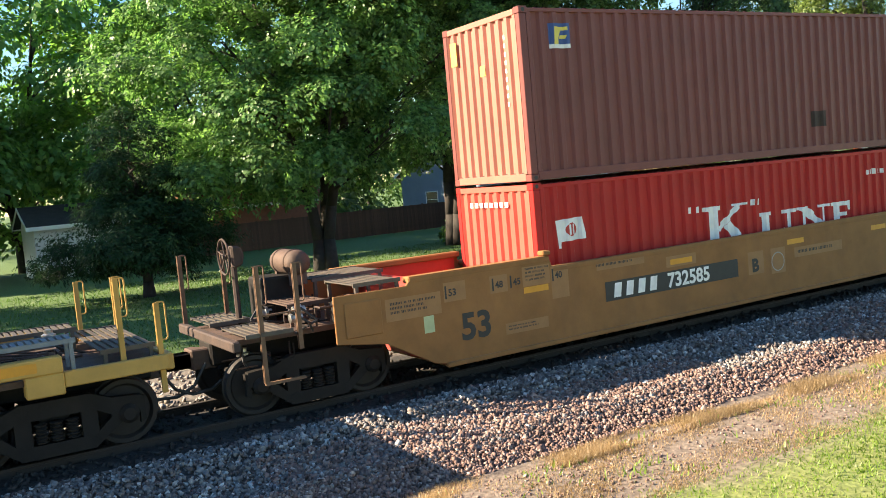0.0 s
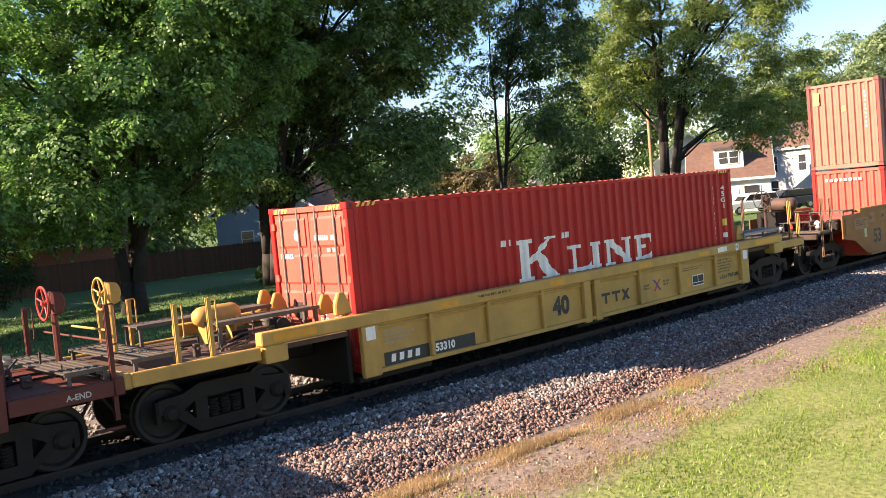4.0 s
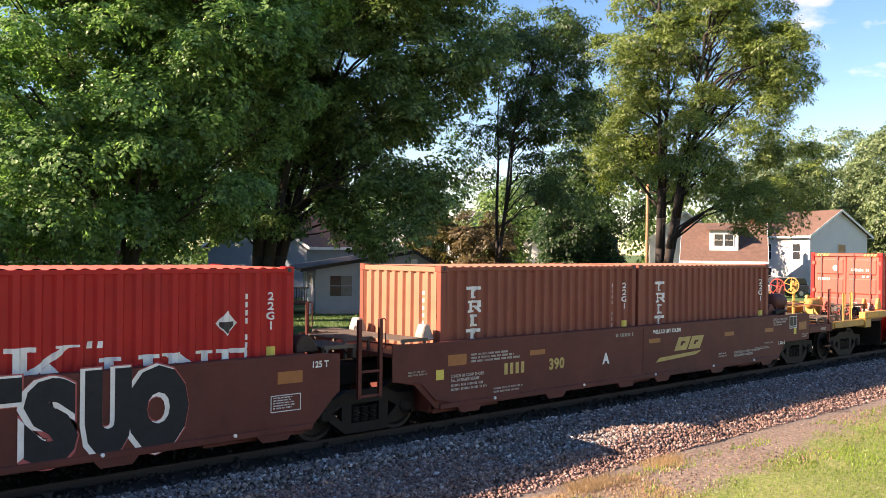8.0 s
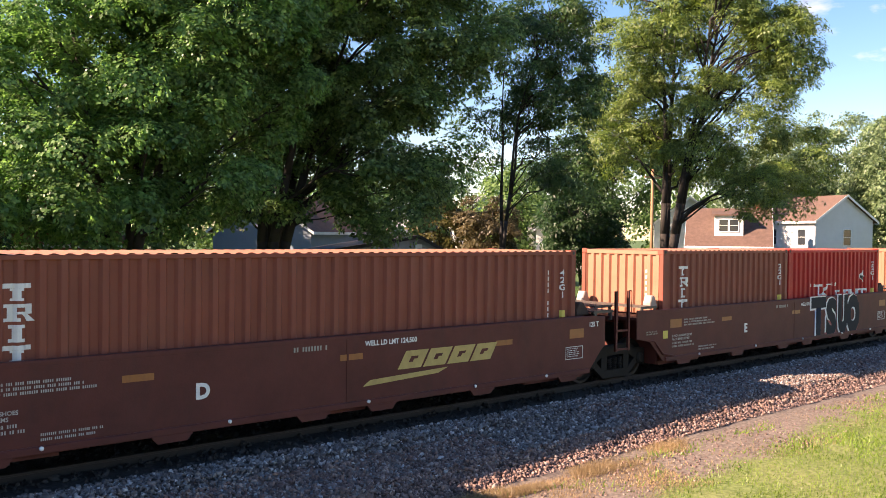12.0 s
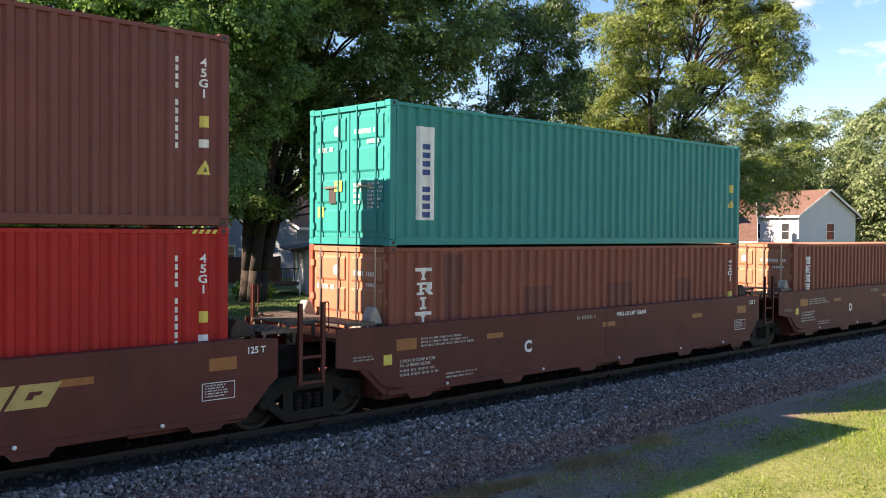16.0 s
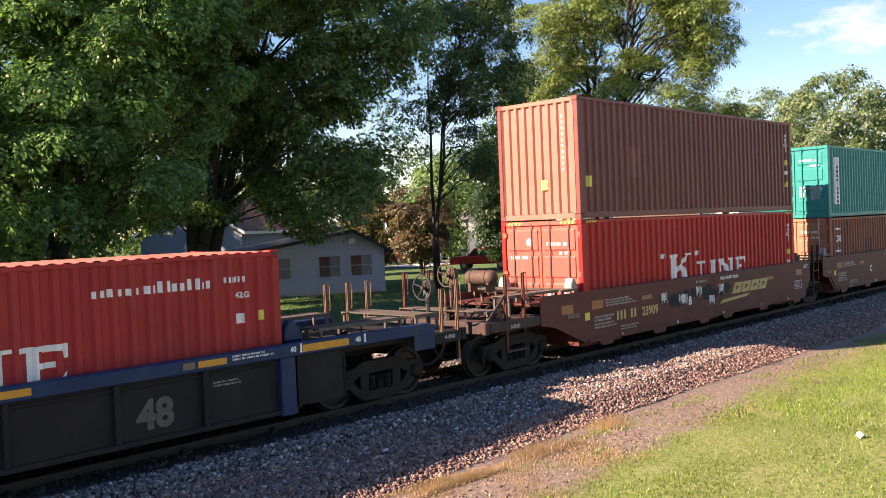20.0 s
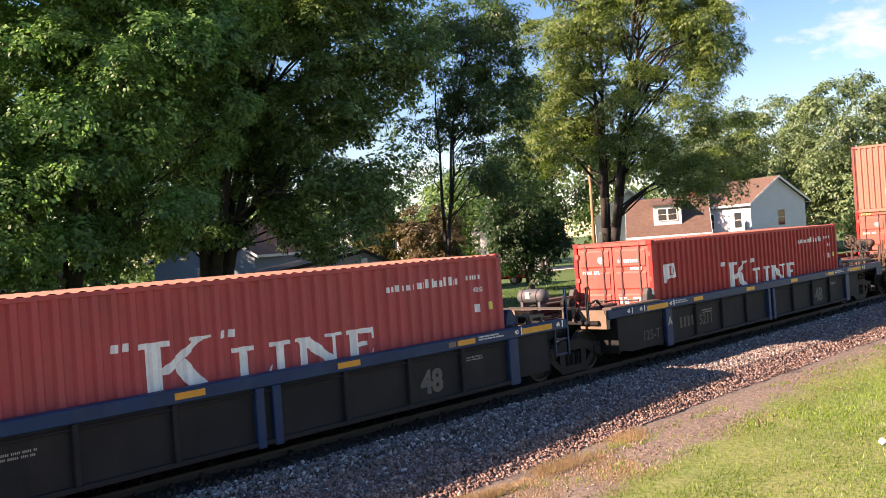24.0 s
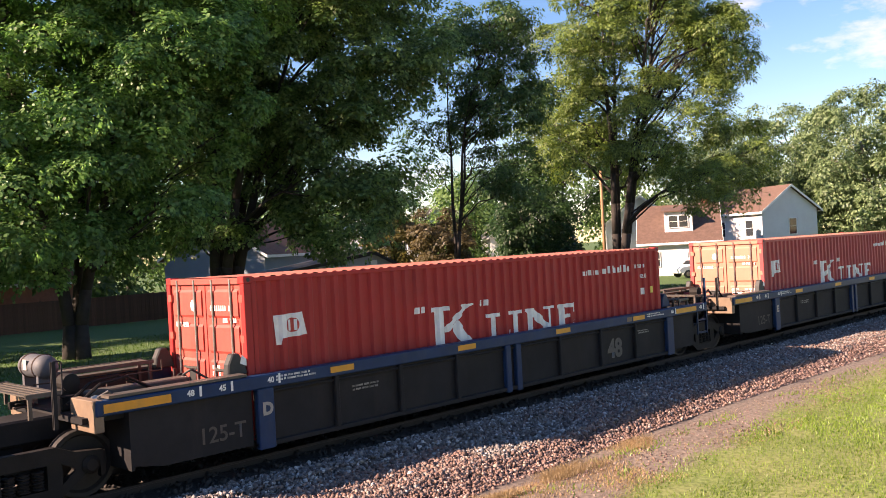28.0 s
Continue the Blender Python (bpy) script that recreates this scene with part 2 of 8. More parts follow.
# ---- mesh helpers ----
class Geo:
    """Collects points and faces of one mesh."""

    def __init__(self):
        self.v, self.f = [], []

    def add(self, pts, faces):
        k = len(self.v)
        self.v += [tuple(p) for p in pts]
        self.f += [tuple(i + k for i in q) for q in faces]
        return self

    def box(self, x0, x1, y0, y1, z0, z1):
        return self.add([(x0, y0, z0), (x1, y0, z0), (x1, y1, z0), (x0, y1, z0), (x0, y0, z1), (x1, y0, z1), (x1, y1, z1), (x0, y1, z1)],
                        [(3, 2, 1, 0), (4, 5, 6, 7), (0, 1, 5, 4), (1, 2, 6, 5), (2, 3, 7, 6), (3, 0, 4, 7)])

    def prism(self, pts, a, b, axis="y"):
        """An outline swept from a to b; outline in xz (axis y), yz (axis x) or xy (axis z)."""
        def put(p, q, w):
            return {"y": (p, w, q), "x": (w, p, q), "z": (p, q, w)}[axis]
        n = len(pts)
        pp = [put(*p, a) for p in pts] + [put(*p, b) for p in pts]
        return self.add(pp, [tuple(range(n)), tuple(range(2 * n - 1, n - 1, -1))] + [(i, i + n, (i + 1) % n + n, (i + 1) % n) for i in range(n)])

    def tube(self, p, q, r, n=8, r2=None):
        p, q = Vector(p), Vector(q)
        d = (q - p).normalized()
        a = d.orthogonal().normalized()
        b = d.cross(a)
        r2 = r if r2 is None else r2
        ring = [(math.cos(2 * math.pi * i / n), math.sin(2 * math.pi * i / n)) for i in range(n)]
        pts = [p + (a * c + b * s) * r for c, s in ring] + [q + (a * c + b * s) * r2 for c, s in ring]
        return self.add(pts, [tuple(range(n - 1, -1, -1)), tuple(range(n, 2 * n))] + [(i, (i + 1) % n, (i + 1) % n + n, i + n) for i in range(n)])

    def path(self, pts, r, n=6):
        for p, q in zip(pts, pts[1:]):
            self.tube(p, q, r, n)
        return self

    def lathe(self, prof, c, axis="y", n=20):
        """A profile of (radius, along) turned round an axis through c."""
        k = len(self.v)
        for r, h in prof:
            for i in range(n):
                a = 2 * math.pi * i / n
                u, w = r * math.cos(a), r * math.sin(a)
                o = {"y": (u, h, w), "x": (h, u, w), "z": (u, w, h)}[axis]
                self.v.append((c[0] + o[0], c[1] + o[1], c[2] + o[2]))
        for j in range(len(prof) - 1):
            for i in range(n):
                self.f.append((k + j * n + i, k + j * n + (i + 1) % n, k + (j + 1) * n + (i + 1) % n, k + (j + 1) * n + i))
        self.f.append(tuple(k + i for i in range(n)))
        self.f.append(tuple(k + (len(prof) - 1) * n + i for i in range(n)))
        return self

    def ring(self, c, r, t, axis="x", n=20, m=6):
        """A torus: hand wheels and hoops."""
        k = len(self.v)
        for i in range(n):
            a = 2 * math.pi * i / n
            for j in range(m):
                b = 2 * math.pi * j / m
                u, w, h = (r + t * math.cos(b)) * math.cos(a), (r + t * math.cos(b)) * math.sin(a), t * math.sin(b)
                o = {"y": (u, h, w), "x": (h, u, w), "z": (u, w, h)}[axis]
                self.v.append((c[0] + o[0], c[1] + o[1], c[2] + o[2]))
        for i in range(n):
            for j in range(m):
                self.f.append((k + i * m + j, k + ((i + 1) % n) * m + j, k + ((i + 1) % n) * m + (j + 1) % m, k + i * m + (j + 1) % m))
        return self

    def mesh(self, name, material, smooth=False):
        me = bpy.data.meshes.new(name)
        me.from_pydata(self.v, [], self.f)
        bm = bmesh.new()
        bm.from_mesh(me)
        bmesh.ops.recalc_face_normals(bm, faces=bm.faces)
        bm.to_mesh(me)
        bm.free()
        me.materials.append(material)
        if smooth:
            me.polygons.foreach_set("use_smooth", [True] * len(me.polygons))
        return me


def part(name, geo, material, parent, label="", bevel=0.0, smooth=False):
    """One mesh object under a thing or a part."""
    ob = new(name, geo.mesh(name, material, smooth) if isinstance(geo, Geo) else geo)
    ob.parent = parent
    if bevel:
        bv = ob.modifiers.new("edge", "BEVEL")
        bv.width, bv.segments, bv.limit_method = bevel, 1, "ANGLE"
    if label:
        tagged(ob, label)
    return ob


def thing(name, x, y, z, label, category, group="", rz=0):
    ob = new(name)
    ob.matrix_world = pose(x, y, z, 0, 0, rz)
    return tagged(ob, label, category, group)


def fast_mesh(name, verts, faces, material):
    """A large mesh of equal faces from arrays."""
    me = bpy.data.meshes.new(name)
    k = faces.shape[1]
    me.vertices.add(len(verts))
    me.vertices.foreach_set("co", np.ascontiguousarray(verts, dtype=np.float32).ravel())
    me.loops.add(faces.size)
    me.loops.foreach_set("vertex_index", np.ascontiguousarray(faces, dtype=np.int32).ravel())
    me.polygons.add(len(faces))
    me.polygons.foreach_set("loop_start", np.arange(0, faces.size, k, dtype=np.int32))
    me.update(calc_edges=True)
    me.materials.append(material)
    return me


# ---- ground, track ----
def ground_z(y, x=24.0):
    """Height of the ground across the track: ballast shoulder, dipped at low x to fit the camera's view of the shadow
    edge, toe, lawn.
    """
    if -4.6 < y < -2.2 and x < 17:
        return ground_z(y) - 0.16 * min(1, (17 - x) / 8) * math.sin(math.pi * (y + 4.6) / 2.4) ** 0.7
    pts = [(-400, -0.5), (-14, -0.5), (-5.3, -0.46), (-4.3, -0.45), (-4.1, -0.42), (-3.45, -0.16), (-2.4, -0.13), (2.6, -0.13), (4.4, -0.5), (20, -0.48), (60, -0.5), (900, -0.5)]
    for (a, p), (b, q) in zip(pts, pts[1:]):
        if y <= b:
            return p + (q - p) * max(0, (y - a) / (b - a))
    return pts[-1][1]


def ground_mat():
    m = bpy.data.materials.new("ground_cover")
    m.use_nodes = True
    n, l = m.node_tree.nodes, m.node_tree.links
    b = n["Principled BSDF"]
    b.inputs["Roughness"].default_value = 0.95
    geo = n.new("ShaderNodeNewGeometry")
    sep = n.new("ShaderNodeSeparateXYZ")
    l.new(geo.outputs["Position"], sep.inputs[0])
    wob = n.new("ShaderNodeTexNoise")
    wob.inputs["Scale"].default_value = 0.9
    wob.inputs["Detail"].default_value = 8.0
    l.new(geo.outputs["Position"], wob.inputs["Vector"])
    ad = n.new("ShaderNodeMath")
    ad.operation = "MULTIPLY_ADD"
    l.new(wob.outputs["Fac"], ad.inputs[0])
    ad.inputs[1].default_value = 1.6
    sw = n.new("ShaderNodeMapRange")
    sw.inputs["From Min"].default_value, sw.inputs["From Max"].default_value = 8.0, 21.0
    sw.inputs["To Min"].default_value, sw.inputs["To Max"].default_value = 1.5, 0.15
    l.new(sep.outputs["X"], sw.inputs["Value"])
    yy = n.new("ShaderNodeMath")
    l.new(sep.outputs["Y"], yy.inputs[0])
    yy.inputs[1].default_value = 0.0
    l.new(yy.outputs[0], ad.inputs[2])
    lawn = n.new("ShaderNodeMath")
    l.new(ad.outputs[0], lawn.inputs[0])
    l.new(sw.outputs["Result"], lawn.inputs[1])
    fine = n.new("ShaderNodeTexNoise")
    fine.inputs["Scale"].default_value = 14.0
    fine.inputs["Detail"].default_value = 8.0
    l.new(geo.outputs["Position"], fine.inputs["Vector"])

    def two(c1, c2, src):
        r = n.new("ShaderNodeValToRGB")
        r.color_ramp.elements[0].position, r.color_ramp.elements[1].position = 0.35, 0.68
        r.color_ramp.elements[0].color, r.color_ramp.elements[1].color = (*c1, 1), (*c2, 1)
        l.new(src.outputs["Fac"], r.inputs["Fac"])
        return r.outputs["Color"]

    def step(a, bb, src=None):
        r = n.new("ShaderNodeMapRange")
        r.inputs["From Min"].default_value, r.inputs["From Max"].default_value = a, bb
        l.new((src or ad).outputs[0], r.inputs["Value"])
        return r.outputs["Result"]

    def mixc(f, c1, c2):
        x = n.new("ShaderNodeMixRGB")
        l.new(f, x.inputs["Fac"]), l.new(c1, x.inputs["Color1"]), l.new(c2, x.inputs["Color2"])
        return x.outputs["Color"]

    grass = mixc(two((0, 0, 0), (1, 1, 1), wob), two((0.092, 0.132, 0.025), (0.196, 0.241, 0.069), fine), two((0.132, 0.155, 0.041), (0.23, 0.247, 0.086), fine))
    dirt = two((0.115, 0.088, 0.069), (0.235, 0.186, 0.146), fine)
    stone = two((0.048, 0.037, 0.033), (0.13, 0.1, 0.086), fine)
    yard = two((0.035, 0.085, 0.018), (0.085, 0.15, 0.03), fine)
    # near-black band under the train: oil, with shade put into the colour
    oil_shade = two((0.012, 0.011, 0.01), (0.035, 0.03, 0.027), fine)
    c = mixc(step(-4.35, -3.85, lawn), grass, dirt)
    c = mixc(step(-3.4, -3.15), c, stone)
    c = mixc(step(-1.1, -0.8), c, oil_shade)
    c = mixc(step(2.3, 2.7), c, two((0.08, 0.068, 0.058), (0.18, 0.155, 0.13), fine))
    c = mixc(step(7.2, 8.2), c, yard)
    l.new(c, b.inputs["Base Color"])
    bp = n.new("ShaderNodeBump")
    bp.inputs["Strength"].default_value = 0.6
    bp.inputs["Distance"].default_value = 0.04
    l.new(fine.outputs["Fac"], bp.inputs["Height"])
    l.new(bp.outputs["Normal"], b.inputs["Normal"])
    return m


def build_ground():
    xs = sorted({-900, -400, -150, *range(-60, -6, 3), *range(-6, 24), *range(24, 130, 3), 160, 250, 450, 900})
    ys = sorted({-400, -150, -60, -30, -20, *[round(-14 + 0.4 * i, 2) for i in range(60)], 10.5, 12, 15, 18, 22, 26, 30, 36, 42, 50, 60, 80, 110, 160, 260, 500, 900})
    g = np.array([[(x, y, ground_z(y, x) + 0.035 * noise.noise(Vector((x * 0.4, y * 0.5, 0))) * (abs(y) > 3)) for y in ys] for x in xs])
    nx, ny = len(xs), len(ys)
    i, j = np.meshgrid(np.arange(nx - 1), np.arange(ny - 1), indexing="ij")
    k = (i * ny + j).ravel()
    f = np.stack([k, k + ny, k + ny + 1, k + 1], 1)
    ob = new("ground", fast_mesh("ground", g.reshape(-1, 3), f, ground_mat()))
    tagged(ob, "mown lawn, bare dirt strip and stony track bed", "ground", kind="structure")


def build_track():
    prof = [(-0.07, -0.17), (0.07, -0.17), (0.07, -0.155), (0.012, -0.13), (0.012, -0.045), (0.036, -0.035), (0.036, -0.004), (0.028, 0.0), (-0.028, 0.0), (-0.036, -0.004), (-0.036, -0.035), (-0.012, -0.045), (-0.012, -0.13), (-0.07, -0.155)]
    for y in (-0.7535, 0.7535):
        ob = new("rail", Geo().prism([(y + a, b) for a, b in prof], -160, 260, "x").mesh("rail", M_RAIL))
        tagged(ob, "rusty steel rail with a worn running surface", "rail", "rails of the track", "structure")
    tie = Geo().box(-0.11, 0.11, -1.3, 1.3, -0.34, -0.165).mesh("tie", M_WOODT)
    ties = new("track_ties")
    tagged(ties, "dark creosoted timber ties sunk in ballast", "railway ties", kind="structure")
    for i in range(150):
        ob = new("tie", tie)
        ob.parent = ties
        ob.location = (-12 + i * 0.53, 0, 0)


def stones(n, xr, yr, size, material, seed, rise=0.0, skew=1.0):
    """Broken stones scattered on the ground, each an uneven six-sided lump."""
    rng = np.random.default_rng(seed)
    bv = np.array([(a, b, c) for a in (-0.8, 0.8) for b in (-0.8, 0.8) for c in (-0.8, 0.8)])
    bf = np.array([(0, 1, 3, 2), (4, 6, 7, 5), (0, 4, 5, 1), (2, 3, 7, 6), (0, 2, 6, 4), (1, 5, 7, 3)])
    x = xr[0] + (xr[1] - xr[0]) * rng.uniform(0, 1, n) ** skew
    y = rng.uniform(*yr, n)
    z = np.array([ground_z(b, a) for a, b in zip(x, y)])
    sz = size * rng.uniform(0.5, 1.25, n) * np.where(rng.uniform(0, 1, n) > 0.96, 1.5, 1)
    lump = (bv[None] * (1 + rng.normal(size=(n, 8, 1)) * 0.2) + rng.normal(size=(n, 8, 3)) * 0.2) * rng.uniform(0.5, 1.2, (n, 1, 3)) * sz[:, None, None]
    q = rng.normal(size=(n, 4))
    q /= np.linalg.norm(q, axis=1)[:, None]
    w, a, b, c = q.T
    R = np.stack([1 - 2 * (b * b + c * c), 2 * (a * b - c * w), 2 * (a * c + b * w), 2 * (a * b + c * w), 1 - 2 * (a * a + c * c), 2 * (b * c - a * w), 2 * (a * c - b * w), 2 * (b * c + a * w), 1 - 2 * (a * a + b * b)], 1).reshape(n, 3, 3)
    v = np.einsum("nij,nkj->nki", R, lump) + np.stack([x, y, z + sz * 0.25 + rise * rng.uniform(0, 1, n)], 1)[:, None]
    f = (bf[None] + (np.arange(n) * 8)[:, None, None]).reshape(-1, 4)
    return fast_mesh("stones", v.reshape(-1, 3), f, material)


def stone_mat(name, cols, rough=0.85):
    m = bpy.data.materials.new(name)
    m.use_nodes = True
    n, l = m.node_tree.nodes, m.node_tree.links
    b = n["Principled BSDF"]
    b.inputs["Roughness"].default_value = rough
    geo = n.new("ShaderNodeNewGeometry")
    ramp = n.new("ShaderNodeValToRGB")
    while len(ramp.color_ramp.elements) < len(cols):
        ramp.color_ramp.elements.new(0.5)
    for i, c in enumerate(cols):
        ramp.color_ramp.elements[i].position = i / (len(cols) - 1)
        ramp.color_ramp.elements[i].color = (*c, 1)
    l.new(geo.outputs["Random Per Island"], ramp.inputs["Fac"])
    fn = n.new("ShaderNodeTexNoise")
    fn.inputs["Scale"].default_value = 45.0
    fn.inputs["Detail"].default_value = 6.0
    l.new(geo.outputs["Position"], fn.inputs["Vector"])
    mr = n.new("ShaderNodeMapRange")
    mr.inputs["To Min"].default_value, mr.inputs["To Max"].default_value = 0.65, 1.3
    l.new(fn.outputs["Fac"], mr.inputs["Value"])
    mu = n.new("ShaderNodeMixRGB")
    mu.blend_type = "MULTIPLY"
    mu.inputs["Fac"].default_value = 1.0
    l.new(ramp.outputs["Color"], mu.inputs["Color1"]), l.new(mr.outputs["Result"], mu.inputs["Color2"])
    l.new(mu.outputs["Color"], b.inputs["Base Color"])
    return m


def blades(n, xr, yr, hgt, wid, seed, clump=0.0, edge=False):
    """Grass blades: thin bent kites that stand on the ground."""
    rng = np.random.default_rng(seed)
    x, y = rng.uniform(*xr, n), rng.uniform(*yr, n)
    if clump:
        k = np.array([noise.noise(Vector((a * 0.9, b * 1.6, seed))) for a, b in zip(x, y)])
        ok = k + rng.normal(size=n) * 0.16 > clump
        x, y = x[ok], y[ok]
        n = len(x)
    if edge:
        lim = np.interp(x, [8, 21], [-6.35, -5.0])
        ok = y < lim + rng.normal(size=n) * 0.25
        x, y = x[ok], y[ok]
        n = len(x)
    z = np.array([ground_z(b, a) for a, b in zip(x, y)])
    h = hgt * rng.uniform(0.5, 1.4, (n, 1))
    a = rng.uniform(0, 2 * math.pi, n)
    side = np.stack([np.cos(a), np.sin(a), 0 * a], 1) * wid
    lean = np.stack([rng.normal(size=n) * 0.45, rng.normal(size=n) * 0.45, np.ones(n)], 1) * h
    p = np.stack([x, y, z - 0.01], 1)
    v = np.stack([p - side, p + side, p + lean], 1).reshape(-1, 3)
    f = np.arange(3 * n).reshape(-1, 3)
    return v, f


def build_cover():
    grey = stone_mat("grey_ballast_stone", [(0.058, 0.051, 0.049), (0.16, 0.134, 0.122), (0.233, 0.202, 0.178), (0.117, 0.087, 0.077), (0.182, 0.166, 0.16), (0.277, 0.255, 0.24), (0.524, 0.495, 0.465)])
    # ruddier than the grey: slightly red stone, mostly warm sunlight put into the colour
    ruddy = stone_mat("sunlit_ruddy_ballast_stone", [(0.054, 0.034, 0.03), (0.186, 0.112, 0.09), (0.287, 0.183, 0.146), (0.112, 0.067, 0.057), (0.225, 0.139, 0.115), (0.435, 0.333, 0.279)])
    pale = stone_mat("pale_ballast_stone", [(0.07, 0.06, 0.054), (0.17, 0.15, 0.13), (0.24, 0.22, 0.19), (0.12, 0.1, 0.09), (0.34, 0.32, 0.3)])
    # stones between the rails: oil plus under-train shade put into the colour
    oily = stone_mat("oily_shaded_ballast_stone", [(0.012, 0.011, 0.01), (0.03, 0.026, 0.023), (0.05, 0.042, 0.036)])
    for me, lab in ((stones(48000, (-3, 48), (-3.6, -1.55), 0.0255, grey, 1, 0.025, 1.3), "grey crushed stone ballast beside the rails"),
                    (stones(28000, (3, 50), (-4.15, -3.45), 0.0235, ruddy, 2, 0.035, 1.4), "ruddy crushed stone on the ballast shoulder, warm sun in its colour"),
                    # ruddy stones added where sun between the boxes lights the ballast
                    (stones(8000, (14, 40), (-3.55, -2.2), 0.024, ruddy, 8, 0.04, 1.2), "ruddy crushed stone among grey ballast, warm sun in its colour"),
                    (stones(6500, (3.5, 11), (-3.5, -2.45), 0.025, ruddy, 6, 0.04, 1.0), "ruddy crushed stone over the shoulder, warm sun in its colour"),
                    (stones(6000, (3, 40), (-6.0, -4.2), 0.014, ruddy, 4, 0.0, 1.4), "loose stones on bare dirt"),
                    (stones(9500, (0, 60), (1.2, 7.2), 0.042, pale, 3, 0.03, 1.3), "crushed stone ballast beyond the rails"),
                    (stones(6500, (-2, 48), (-1.72, 1.4), 0.034, oily, 5, 0.01, 1.3), "oil-dark crushed stone between the rails, under-train shade in its colour")):
        tagged(new("ballast_stones", me), lab, "ballast", kind="stuff")
    v1, f1 = blades(190000, (5, 46), (-12, -4.6), 0.05, 0.0095, 7, -0.45, True)
    v2, f2 = blades(30000, (40, 100), (-13, -4.6), 0.09, 0.03, 8)
    tagged(new("lawn_grass", fast_mesh("lawn_grass", np.concatenate([v1, v2]), np.concatenate([f1, f2 + len(v1)]), L_GRASS)), "short green lawn grass beside the track", "grass", kind="stuff")
    v, f = blades(52000, (4, 15), (-4.8, -4.15), 0.085, 0.0045, 9, 0.12)
    v2, f2 = blades(18000, (6, 46), (-6.2, -4.3), 0.05, 0.006, 19, 0.18)
    v3, f3 = blades(42000, (3.5, 12.5), (-6.3, -4.25), 0.035, 0.006, 29, -0.06)
    v, f = np.concatenate([v, v2, v3]), np.concatenate([f, f2 + len(v), f3 + len(v) + len(v2)])
    tagged(new("dry_grass", fast_mesh("dry_grass", v, f, L_DRY)), "straw-coloured dry grass along the ballast edge", "grass", kind="stuff")
    v, f = blades(14000, (5, 46), (-6.2, -4.4), 0.08, 0.014, 10, 0.28)
    tagged(new("weeds", fast_mesh("weeds", v, f, L_GRASS)), "small green weeds along the dirt strip", "weeds", kind="stuff")
    v, f = blades(60000, (2, 60), (6.6, 30), 0.09, 0.02, 11)
    tagged(new("yard_grass", fast_mesh("yard_grass", v, f, L_YARD)), "dark green grass of the yards, tree shade in its colour", "grass", kind="stuff")


# darker than the lawn blade: tree shade over the yards put into the colour
L_YARD = leaf_mat("shaded_yard_blade", (0.03, 0.075, 0.016), (0.08, 0.15, 0.03), 0.35)
build_ground()
build_track()
build_cover()


# ---- writing ----
def corr(x, x0, pitch, depth):
    """How far a pressed steel sheet lies back at x."""
    u = ((x - x0) / pitch) % 1.0
    if u < 0.3:
        return 0.0
    if u < 0.45:
        return depth * (u - 0.3) / 0.15
    if u < 0.85:
        return depth
    return depth * (1 - (u - 0.85) / 0.15)


KINKS = (0.0, 0.3, 0.45, 0.85)


def flat(polys):
    me = bpy.data.meshes.new("marking")
    v, f = [], []
    for p in polys:
        f.append(tuple(range(len(v), len(v) + len(p))))
        v += [(a, 0, b) for a, b in p]
    me.from_pydata(v, [], f)
    return me


def words(body, size, bold=0.0, spacing=1.0, vertical=False, line=1.0):
    """Letters of the built-in font as a flat mesh in the xz plane."""
    cu = bpy.data.curves.new("words", "FONT")
    cu.body = "\n".join(body) if vertical else body
    cu.size, cu.offset, cu.space_character, cu.space_line = size, bold, spacing, line
    cu.resolution_u = 3
    if vertical:
        cu.align_x = "CENTER"
    tmp = new("words", cu)
    me = bpy.data.meshes.new_from_object(tmp.evaluated_get(bpy.context.evaluated_depsgraph_get()))
    bpy.data.objects.remove(tmp)
    bpy.data.curves.remove(cu)
    me.transform(Matrix.Rotation(radians(90), 4, "X"))
    return me


def bars(w, h, rows, fill=0.42, seed=1, lean=0.0):
    """Rows of small bars in place of writing too small to read."""
    rnd = random.Random(seed)
    out = []
    for r in range(rows):
        z1 = h * (1 - r / rows)
        z0 = z1 - h / rows * fill
        x = 0
        end = w * rnd.uniform(0.65, 1.0)
        while x < end:
            hh = z1 - z0
            for _ in range(rnd.randint(2, 8)):
                if x < end:
                    out.append([(x, z0), (x + hh * 0.42, z0), (x + hh * 0.42, z1), (x, z1)])
                x += hh * 0.72
            x += hh * 0.7
    return flat(out)


def rect(w, h):
    return flat([[(0, 0), (w, 0), (w, h), (0, h)]])


